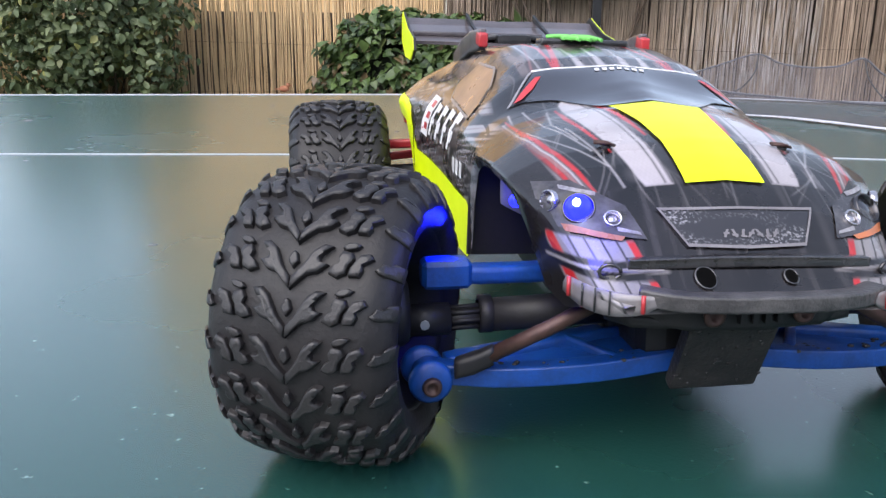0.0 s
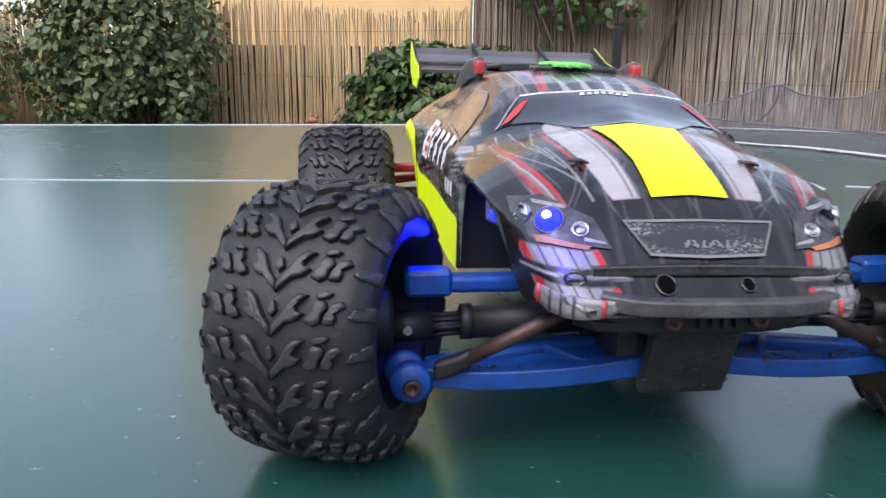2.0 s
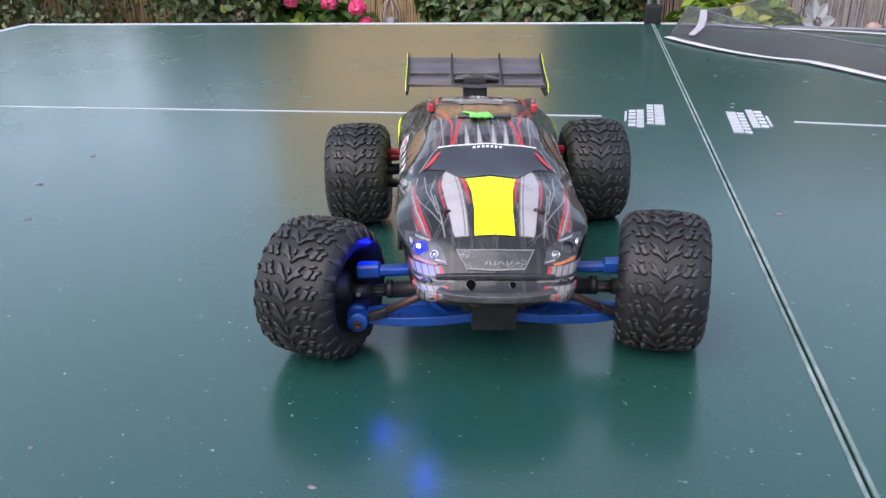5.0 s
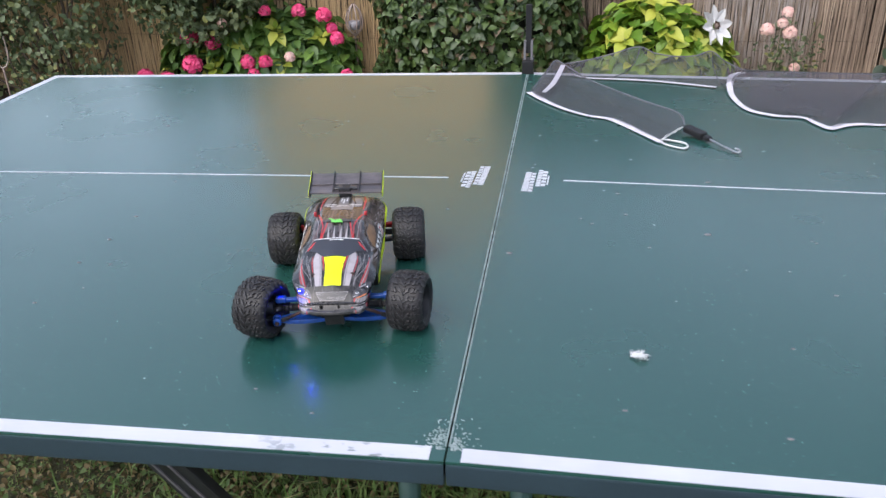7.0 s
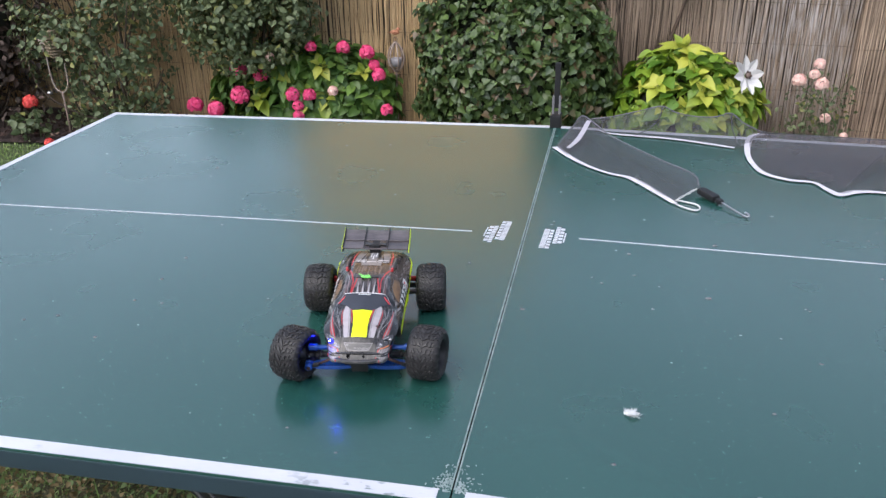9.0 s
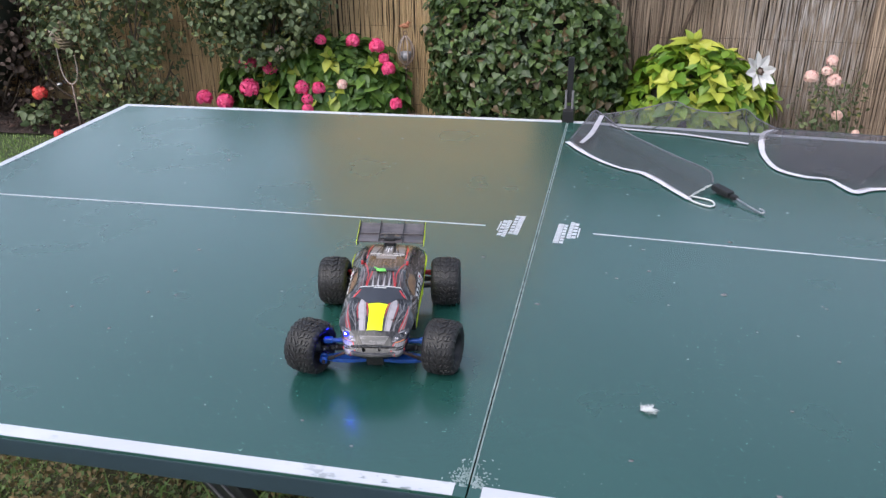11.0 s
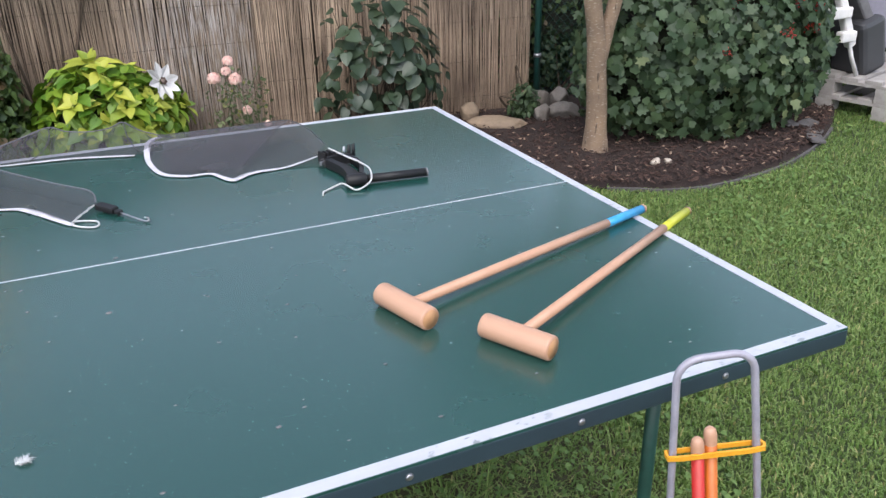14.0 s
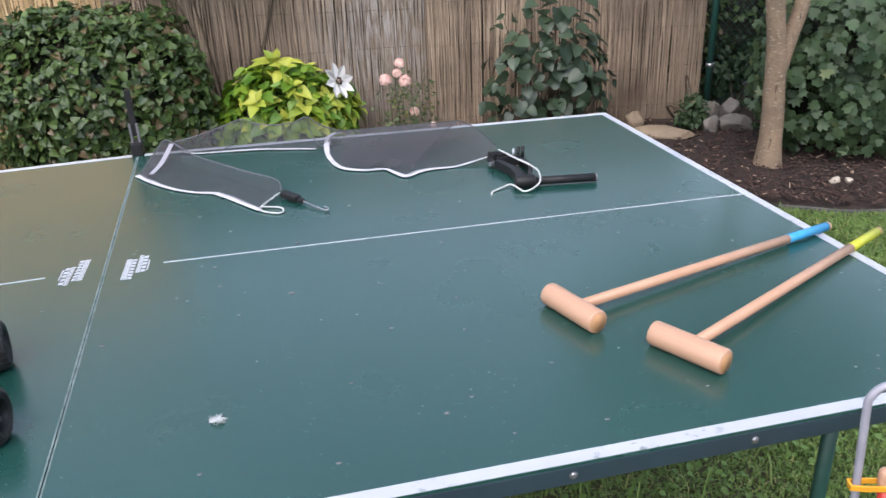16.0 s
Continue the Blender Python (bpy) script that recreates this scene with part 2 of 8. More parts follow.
SILVER_INK = plain("silver_print", (0.2, 0.185, 0.19), (0.115, 0.105, 0.108), 0.35, scale=90, fine=900, coat=0.3)
RED_INK = plain("red_print", (0.5, 0.03, 0.035), (0.36, 0.025, 0.03), 0.35, scale=90, coat=0.3)
WHITE_INK = plain("white_print", (0.72, 0.7, 0.7), (0.5, 0.48, 0.48), 0.4, scale=200)
BLACK_INK = plain("black_print", (0.01, 0.01, 0.011), (0.03, 0.028, 0.028), 0.3, scale=90, coat=0.3)
AMBER_INK = plain("amber_print", (0.5, 0.15, 0.05), (0.2, 0.09, 0.06), 0.25)
LAMP_PRINT = plain("headlamp_print", (0.012, 0.011, 0.013), (0.075, 0.07, 0.075), 0.22, scale=230, fine=900, coat=0.35)
LAMP_SILVER = plain("headlamp_reflector_print", (0.36, 0.34, 0.36), (0.09, 0.085, 0.09), 0.25, scale=420, fine=1500, coat=0.35)
HOOD_SILVER = plain("pale_silver_print", (0.28, 0.26, 0.275), (0.16, 0.147, 0.155), 0.35, scale=70, fine=900, coat=0.4)
FAINT_INK = plain("faint_grey_print", (0.22, 0.2, 0.2), (0.1, 0.09, 0.09), 0.35, scale=120, fine=900)
LAMP_CHROME = plain("lamp_chrome", (0.55, 0.53, 0.56), (0.3, 0.29, 0.31), 0.16, scale=300, metal=0.85)
DARK_CHROME = plain("dark_chrome", (0.12, 0.115, 0.12), (0.05, 0.048, 0.05), 0.2, metal=0.9)
GREEN_TAPE = plain("green_tape", (0.2, 0.62, 0.13), (0.13, 0.5, 0.09), 0.5)
SHELL = body_paint()
RIDGE = plain("glossy_black_ridge", (0.008, 0.008, 0.009), (0.045, 0.042, 0.043), 0.2, scale=130, fine=800, coat=0.6)
HOLE_SHADE = plain("dark_hole_shade", (0.003, 0.003, 0.003), (0.006, 0.006, 0.006), 0.8)
HOLE_SHADE.node_tree.nodes["Principled BSDF"].inputs["Specular IOR Level"].default_value = 0.0
LIP = plain("scuffed_lip_plastic", (0.016, 0.015, 0.016), (0.085, 0.08, 0.08), 0.4, scale=150, fine=900, bump=0.0006)
GRILLE_PRINT = scuffed_print()
WING_GREY = plain("scuffed_grey_wing", (0.03, 0.025, 0.028), (0.115, 0.098, 0.102), 0.34, scale=70, fine=700, stretch=(0.6, 1.4, 1), coat=0.3)
LED_BLUE = glower("blue_led", (0.004, 0.006, 1.0), 5.0)
LED_WHITE = glower("blue_led_core", (0.3, 0.5, 1.0), 30.0)
LED_RED = glower("red_led", (1.0, 0.03, 0.01), 5.0)
GAUZE = net_gauze()
TAPE = plain("white_net_tape", (0.6, 0.57, 0.61), (0.42, 0.4, 0.44), 0.7, scale=60, fine=900, bump=0.0003)
CORD = plain("white_cord", (0.6, 0.58, 0.57), (0.4, 0.39, 0.39), 0.7, scale=200)
GREY_CORD = plain("grey_cord", (0.15, 0.145, 0.16), (0.06, 0.058, 0.066), 0.7, scale=200)
GREY_TAPE = plain("greyed_tape", (0.4, 0.37, 0.41), (0.3, 0.28, 0.31), 0.7, scale=60)
DARK_CORD = plain("dark_cord", (0.06, 0.06, 0.065), (0.03, 0.03, 0.03), 0.7, scale=200)
BEECH = plain("turned_beech", (0.52, 0.3, 0.2), (0.43, 0.235, 0.15), 0.42, scale=16, fine=220, stretch=(1, 0.12, 1))
BEECH_END = plain("beech_end_grain", (0.5, 0.27, 0.13), (0.4, 0.2, 0.09), 0.55, scale=90)
BLUE_PAINT = plain("blue_handle_paint", (0.02, 0.22, 0.5), (0.05, 0.35, 0.6), 0.4)
YELLOW_PAINT = plain("yellow_handle_paint", (0.55, 0.55, 0.04), (0.42, 0.42, 0.03), 0.4)
RED_PAINT = plain("red_peg_paint", (0.5, 0.022, 0.016), (0.4, 0.018, 0.012), 0.4)
ORANGE_PAINT = plain("orange_peg_paint", (0.55, 0.14, 0.016), (0.45, 0.11, 0.012), 0.4)
ORANGE_PLASTIC = plain("orange_clip_plastic", (0.75, 0.36, 0.03), (0.65, 0.28, 0.02), 0.4)
SEAM_PALE = plain("pale_worn_edge", (0.3, 0.34, 0.34), (0.06, 0.11, 0.1), 0.7, scale=60, fine=500)
FEATHER = plain("white_down", (0.7, 0.7, 0.7), (0.55, 0.55, 0.56), 0.9)
SOIL = plain("dark_mulch", (0.035, 0.019, 0.014), (0.013, 0.007, 0.006), 0.95, scale=9, fine=70, bump=0.02)
STONE = plain("field_stone", (0.2, 0.175, 0.155), (0.09, 0.078, 0.07), 0.8, scale=9, fine=80, bump=0.01, spread=0.2)
SANDSTONE = plain("sandstone", (0.3, 0.22, 0.15), (0.19, 0.14, 0.1), 0.85, scale=7, fine=60, bump=0.01)
SLATE = plain("slate_edging", (0.13, 0.12, 0.12), (0.06, 0.054, 0.052), 0.7, scale=12, bump=0.004)


def bark():
    m, nt, bsdf = shader("flecked_bark")
    co = nt.nodes.new("ShaderNodeTexCoord").outputs["Object"]
    col = blend_of(nt, ramp_of(nt, noise_of(nt, co, 7, 5), 0.3, 0.7), (0.25, 0.17, 0.11), (0.15, 0.105, 0.075))
    fleck = noise_of(nt, co, 52, 3, (1, 1, 3.0))
    col = blend_of(nt, ramp_of(nt, fleck, 0.58, 0.7), col, (0.34, 0.28, 0.22))
    crack = noise_of(nt, co, 16, 5, (2.5, 2.5, 0.5))
    col = blend_of(nt, ramp_of(nt, crack, 0.64, 0.72), col, (0.05, 0.035, 0.025))
    nt.links.new(col, bsdf.inputs["Base Color"])
    bsdf.inputs["Roughness"].default_value = 0.9
    bump_of(nt, bsdf, fleck, 0.01, 0.6)
    return m


BARK = bark()
PEBBLE = plain("pale_pebble", (0.5, 0.43, 0.36), (0.38, 0.32, 0.26), 0.7)
TWIG = plain("brown_twig", (0.09, 0.06, 0.04), (0.05, 0.035, 0.025), 0.85)
GREEN_STEM = plain("green_stem", (0.06, 0.11, 0.03), (0.05, 0.07, 0.025), 0.7)
IRON = plain("rusty_iron", (0.24, 0.17, 0.14), (0.14, 0.1, 0.085), 0.7, scale=60)
WHITE_IRON = plain("white_enamel", (0.72, 0.7, 0.69), (0.58, 0.55, 0.54), 0.45, scale=30)
PALLET_WOOD = plain("whitewashed_pallet_wood", (0.42, 0.39, 0.37), (0.26, 0.235, 0.22), 0.7, scale=14, fine=140, bump=0.003)
TARP = plain("dark_tarpaulin", (0.03, 0.03, 0.034), (0.05, 0.05, 0.055), 0.5, scale=6)
GREY_SHELL = plain("grey_moulded_plastic", (0.3, 0.29, 0.31), (0.22, 0.21, 0.23), 0.5)
LAVENDER = plain("lavender_plastic", (0.24, 0.22, 0.27), (0.19, 0.175, 0.215), 0.5)
TERRACOTTA = plain("terracotta", (0.4, 0.17, 0.09), (0.3, 0.12, 0.07), 0.8)
REED_LIGHT = reed("pale_reed", (0.66, 0.47, 0.26), (0.45, 0.31, 0.165))
REED_GREY = reed("weathered_reed", (0.4, 0.3, 0.22), (0.19, 0.138, 0.1), (1.42, 0.7))
REED_TAN = reed("tan_reed", (0.5, 0.375, 0.275), (0.18, 0.125, 0.09))
DULL_IRON = plain("dull_grey_iron", (0.42, 0.35, 0.32), (0.26, 0.19, 0.16), 0.6, scale=50)
WIRE = plain("dark_wire", (0.09, 0.075, 0.06), (0.05, 0.04, 0.03), 0.6, metal=0.5)
LAWN = plain("lawn_floor", (0.04, 0.066, 0.018), (0.058, 0.074, 0.026), 0.95, scale=3, fine=60, bump=0.02)
WITHERED = leafy("withered_ground_leaf", (0.13, 0.095, 0.04), (0.3, 0.22, 0.1), 0.7, spread=0.4, odd=(0.13, 0.19, 0.06), share=0.4)
BLADE = leafy("grass_blade", (0.11, 0.2, 0.04), (0.22, 0.29, 0.09), 0.6, spread=0.45, odd=(0.34, 0.32, 0.13), share=0.06)
CHIP = leafy("bark_chip", (0.022, 0.011, 0.008), (0.06, 0.031, 0.023), 0.9, spread=0.4, glow=0.0, odd=(0.22, 0.15, 0.11), share=0.07)
DARK_HEDGE = leafy("dark_hedge_leaf", (0.008, 0.014, 0.006), (0.025, 0.035, 0.014), 0.6, spread=0.5)
CLOVER = leafy("clover_leaf", (0.1, 0.18, 0.045), (0.16, 0.25, 0.065), 0.6, spread=0.3)
IVY = leafy("ivy_leaf", (0.026, 0.052, 0.016), (0.1, 0.15, 0.042), 0.42, spread=0.6, odd=(0.13, 0.09, 0.045), share=0.12)
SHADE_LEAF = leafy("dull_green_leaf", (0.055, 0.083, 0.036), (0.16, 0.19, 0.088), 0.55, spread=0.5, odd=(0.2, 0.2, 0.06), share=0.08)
HYDRANGEA_LEAF = leafy("hydrangea_leaf", (0.075, 0.165, 0.035), (0.2, 0.32, 0.06), 0.45, island=False, spread=0.3)
LIME_LEAF = leafy("lime_leaf", (0.2, 0.28, 0.03), (0.47, 0.48, 0.08), 0.45, island=False, spread=0.3)
YELLOW_LEAF = leafy("yellow_leaf", (0.46, 0.46, 0.07), (0.34, 0.4, 0.05), 0.5, island=False, spread=0.2)
DEEP_LEAF = leafy("deep_green_leaf", (0.035, 0.085, 0.022), (0.09, 0.16, 0.035), 0.45, island=False, spread=0.3)
BIG_LEAF = leafy("dark_broad_leaf", (0.018, 0.034, 0.018), (0.052, 0.078, 0.042), 0.4, island=False, spread=0.35, glow=0.15)
CURRANT_LEAF = leafy("currant_leaf", (0.026, 0.052, 0.022), (0.066, 0.105, 0.045), 0.55, spread=0.42, odd=(0.13, 0.16, 0.07), share=0.06)
PINK = leafy("pink_petal", (0.7, 0.03, 0.16), (0.85, 0.12, 0.28), 0.6, spread=0.2)
PALE_PINK = leafy("pale_rose_petal", (0.8, 0.46, 0.42), (0.86, 0.66, 0.58), 0.6, spread=0.1)
RED_PETAL = leafy("red_petal", (0.7, 0.05, 0.05), (0.78, 0.12, 0.1), 0.6, spread=0.2)
BERRY = leafy("red_berry", (0.34, 0.03, 0.025), (0.48, 0.07, 0.05), 0.3, spread=0.2)
for dull in (RUBBER, BLACK_PLASTIC, SKID):
    dull.node_tree.nodes["Principled BSDF"].inputs["Specular IOR Level"].default_value = 0.34

# ---- building helpers ----


def ztop(x):
    """Height of the table top: the two halves fall a little from the seam to the ends."""
    return 0.76 - 0.015 * abs(x)


def raw(name, verts, faces, smooth=False):
    me = bpy.data.meshes.new(name)
    me.from_pydata([tuple(v) for v in verts], [], [tuple(f) for f in faces])
    if smooth:
        me.shade_smooth()
    me.update()
    return me


def part(name, data, material, parent=None, label="", m=None):
    """One mesh object from a bmesh or a mesh, under its thing or part."""
    if isinstance(data, bmesh.types.BMesh):
        me = bpy.data.meshes.new(name)
        data.to_mesh(me)
        data.free()
        data = me
    if material and not data.materials:
        data.materials.append(material)
    ob = new(name, data)
    if parent is not None:
        ob.parent = parent
    if m is not None:
        ob.matrix_basis = m
    return tagged(ob, label)


def root(name, label, category, m=None, group="", kind=""):
    ob = new(name)
    ob.empty_display_size = 0.02
    if m is not None:
        ob.matrix_basis = m
    return tagged(ob, label, category, group, kind)


def box(sx, sy, sz, c=(0, 0, 0), bevel=0.0, seg=2, bm=None, m=None):
    one = bmesh.new()
    bmesh.ops.create_cube(one, size=1)
    bmesh.ops.scale(one, vec=(sx, sy, sz), verts=one.verts)
    if bevel:
        bmesh.ops.bevel(one, geom=one.edges[:], offset=bevel, segments=seg, affect="EDGES", profile=0.7)
    bmesh.ops.translate(one, vec=c, verts=one.verts)
    if m is not None:
        bmesh.ops.transform(one, matrix=m, verts=one.verts)
    return joined(bm, one)


def joined(bm, one):
    if bm is None:
        return one
    me = bpy.data.meshes.new("t")
    one.to_mesh(me)
    one.free()
    bm.from_mesh(me)
    bpy.data.meshes.remove(me)
    return bm


def lathe(profile, seg=24, axis="z", bm=None, m=None, smooth=True):
    """Turns (radius, height) pairs about the z axis, or the x or y axis; ends close where the radius is 0."""
    verts, faces = [], []
    n = len(profile)
    for k in range(seg):
        a = 2 * math.pi * k / seg
        for r, h in profile:
            p = (r * math.cos(a), r * math.sin(a), h)
            verts.append(p if axis == "z" else (h, p[0], p[1]) if axis == "x" else (p[1], h, p[0]))
    for k in range(seg):
        for i in range(n - 1):
            a, b = k * n + i, (k + 1) % seg * n + i
            faces.append((a, b, b + 1, a + 1))
    one = bmesh.new()
    vs = [one.verts.new(v) for v in verts]
    for f in faces:
        one.faces.new([vs[i] for i in f])
    bmesh.ops.remove_doubles(one, verts=one.verts, dist=1e-7)
    bmesh.ops.recalc_face_normals(one, faces=one.faces)
    for f in one.faces:
        f.smooth = smooth
    if m is not None:
        bmesh.ops.transform(one, matrix=m, verts=one.verts)
    return joined(bm, one)


def tube(points, radius, seg=8, bm=None, closed=False, taper=None):
    """A round bar along points; taper: the radius at the end as a share of the start."""
    pts = [Vector(p) for p in points]
    one = bmesh.new()
    rings, up = [], None
    for i, p in enumerate(pts):
        a = pts[i - 1] if i or closed else p
        b = pts[(i + 1) % len(pts)] if i < len(pts) - 1 or closed else p
        d = (b - a).normalized()
        if up is None:
            up = d.orthogonal().normalized()
        up = (up - d * up.dot(d)).normalized()
        side = d.cross(up)
        r = radius * (1 + ((taper or 1) - 1) * i / max(1, len(pts) - 1))
        rings.append([one.verts.new(p + (up * math.cos(2 * math.pi * k / seg) + side * math.sin(2 * math.pi * k / seg)) * r) for k in range(seg)])
    for i in range(len(rings) - (0 if closed else 1)):
        a, b = rings[i], rings[(i + 1) % len(rings)]
        for k in range(seg):
            f = one.faces.new((a[k], a[(k + 1) % seg], b[(k + 1) % seg], b[k]))
            f.smooth = True
    if not closed:
        one.faces.new(rings[0][::-1])
        one.faces.new(rings[-1])
    bmesh.ops.recalc_face_normals(one, faces=one.faces)
    return joined(bm, one)


def curve_through(points, steps=8):
    """A smooth line through the points."""
    pts = [Vector(p) for p in points]
    out = []
    for i in range(len(pts) - 1):
        p0, p1, p2, p3 = pts[max(0, i - 1)], pts[i], pts[i + 1], pts[min(len(pts) - 1, i + 2)]
        for k in range(steps):
            t = k / steps
            out.append(0.5 * (2 * p1 + (p2 - p0) * t + (2 * p0 - 5 * p1 + 4 * p2 - p3) * t * t + (3 * p1 - p0 - 3 * p2 + p3) * t ** 3))
    return out + [pts[-1]]


def prism(outline, depth, bm=None, m=None, bevel=0.0):
    """A flat outline in x and y, raised by depth in z."""
    one = bmesh.new()
    f = one.faces.new([one.verts.new((x, y, 0)) for x, y in outline])
    top = bmesh.ops.extrude_face_region(one, geom=[f])
    bmesh.ops.translate(one, vec=(0, 0, depth), verts=[v for v in top["geom"] if isinstance(v, bmesh.types.BMVert)])
    bmesh.ops.recalc_face_normals(one, faces=one.faces)
    if bevel:
        bmesh.ops.bevel(one, geom=one.edges[:], offset=bevel, segments=2, affect="EDGES", profile=0.7)
    if m is not None:
        bmesh.ops.transform(one, matrix=m, verts=one.verts)
    return joined(bm, one)


def ball(r, c=(0, 0, 0), sub=2, bm=None, squash=(1, 1, 1), rough=0.0, seed=0):
    one = bmesh.new()
    bmesh.ops.create_icosphere(one, subdivisions=sub, radius=1)
    for v in one.verts:
        k = 1 + rough * noise.noise(v.co * 1.7 + Vector((seed, seed * 2, 0)))
        v.co = Vector((v.co.x * squash[0], v.co.y * squash[1], v.co.z * squash[2])) * r * k + Vector(c)
    for f in one.faces:
        f.smooth = True
    return joined(bm, one)


# leaf shapes: corner lists along the midrib, x across, y along, with a fold
LEAF_OVAL = [(0, 0), (0.26, 0.22), (0.34, 0.5), (0.2, 0.8), (0, 1.0), (-0.2, 0.8), (-0.34, 0.5), (-0.26, 0.22)]
LEAF_ROUND = [(0, 0), (0.36, 0.12), (0.48, 0.45), (0.28, 0.82), (0, 1.0), (-0.28, 0.82), (-0.48, 0.45), (-0.36, 0.12)]
LEAF_POINTED = [(0, 0), (0.22, 0.1), (0.33, 0.32), (0.31, 0.52), (0.2, 0.74), (0.08, 0.9), (0, 1.0), (-0.08, 0.9), (-0.2, 0.74), (-0.31, 0.52), (-0.33, 0.32), (-0.22, 0.1)]
LEAF_IVY = [(0, 0), (0.3, -0.08), (0.5, 0.16), (0.4, 0.42), (0.2, 0.74), (0, 1.0), (-0.2, 0.74), (-0.4, 0.42), (-0.5, 0.16), (-0.3, -0.08)]
LEAF_HEART = [(0, 0), (0.24, -0.07), (0.44, 0.12), (0.46, 0.38), (0.34, 0.64), (0.16, 0.86), (0, 1.0), (-0.16, 0.86), (-0.34, 0.64), (-0.46, 0.38), (-0.44, 0.12), (-0.24, -0.07)]
LEAF_LOBED = [(0, 0), (0.3, -0.06), (0.58, 0.3), (0.32, 0.42), (0.42, 0.78), (0.14, 0.72), (0, 1.0), (-0.14, 0.72), (-0.42, 0.78), (-0.32, 0.42), (-0.58, 0.3), (-0.3, -0.06)]


def leaf_points(shape, fold=0.18, droop=0.25):
    """Vertices and faces of one leaf of length 1, lying along y, folded at the midrib and drooping."""
    n = len(shape)
    tip = n // 2
    out = [(x, y, abs(x) * fold * 2 - droop * y * y) for x, y in shape]
    mid = (0, 0.5, -droop * 0.25)
    out.append(mid)
    faces = []
    for i in range(n):
        faces.append((i, (i + 1) % n, n))
    return np.array(out), faces


def leaf_cloud(name, places, sizes, shape, material, parent, seed=0, up=0.5, outward=None, label="", fold=0.18, droop=0.25):
    """Many leaves in one mesh: each at its place, facing outward and a little up."""
    rng = np.random.default_rng(seed)
    lp, lf = leaf_points(shape, fold, droop)
    n, k = len(places), len(lp)
    places = np.asarray(places, float)
    nrm = rng.normal(0, 0.45, (n, 3)) + (outward if outward is not None else 0) + np.array([0, 0, up])
    nrm /= np.linalg.norm(nrm, axis=1, keepdims=True)
    ydir = rng.normal(0, 1, (n, 3)) + np.array([0, 0, -0.7])
    ydir -= nrm * (ydir * nrm).sum(1, keepdims=True)
    ydir /= np.linalg.norm(ydir, axis=1, keepdims=True)
    xdir = np.cross(ydir, nrm)
    pts = places[:, None] + (lp[None, :, 0:1] * xdir[:, None] + lp[None, :, 1:2] * ydir[:, None] + lp[None, :, 2:3] * nrm[:, None]) * np.asarray(sizes)[:, None, None]
    faces = (np.array(lf)[None] + (np.arange(n) * k)[:, None, None]).reshape(-1, 3)
    me = bpy.data.meshes.new(name)
    me.from_pydata(pts.reshape(-1, 3), [], faces)
    me.shade_smooth()
    ob = part(name, me, material, parent, label)
    return tagged(ob, kind="stuff")


def leaf_meshes(name, shape, material, fold=0.18, droop=0.25):
    lp, lf = leaf_points(shape, fold, droop)
    me = raw(name, lp, lf, True)
    me.materials.append(material)
    return me


def leaf_pose(place, outward, size, rng, up=0.6):
    nrm = Vector(rng.normal(0, 0.35, 3)) + Vector(outward) + Vector((0, 0, up))
    nrm.normalize()
    y = Vector(outward) * 0.8 + Vector(rng.normal(0, 0.6, 3)) + Vector((0, 0, -0.5))
    y -= nrm * y.dot(nrm)
    y.normalize()
    x = y.cross(nrm)
    m = Matrix((x, y, nrm)).transposed().to_4x4()
    return Matrix.Translation(place) @ m @ Matrix.Diagonal((size, size, size, 1))


def rosettes(tips, axes, size, rng, count=8, sizes=None):
    """Poses of leaves that stand in whorls round the shoot tips: the inner ones small and steep."""
    out = []
    for tip, axis in zip(tips, axes):
        axis = Vector(axis).normalized()
        u = axis.orthogonal().normalized()
        v = axis.cross(u)
        start = rng.uniform(0, 6.28)
        for k in range(count):
            a = start + k * 2.4 + rng.normal(0, 0.2)
            r = u * math.cos(a) + v * math.sin(a)
            share = k / (count - 1)
            t = math.radians(62 - 62 * share + rng.normal(0, 9))
            y = r * math.cos(t) + axis * math.sin(t)
            n = axis * math.cos(t) - r * math.sin(t)
            s = size * (0.5 + 0.6 * share) * rng.uniform(0.85, 1.15)
            m = Matrix((y.cross(n), y, n)).transposed().to_4x4()
            base = Vector(tip) - axis * size * 0.25 * share + r * size * 0.08
            out.append((Matrix.Translation(base) @ m @ Matrix.Diagonal((s, s, s, 1)), share))
    return out


def lumpy(rng, n, radii, centre, fill=0.75, lumps=9):
    """Places in a lumpy crown and the outward way of each."""
    knobs = rng.normal(0, 1, (lumps, 3))
    knobs /= np.linalg.norm(knobs, axis=1, keepdims=True)
    d = rng.normal(0, 1, (n, 3))
    d /= np.linalg.norm(d, axis=1, keepdims=True)
    bulge = 0.84 + 0.26 * np.clip((d @ knobs.T).max(1) - 0.5, 0, 1) * 2
    r = bulge * (fill + (1 - fill) * rng.random(n) ** 0.6)
    return d * r[:, None] * np.array(radii) + np.array(centre), d


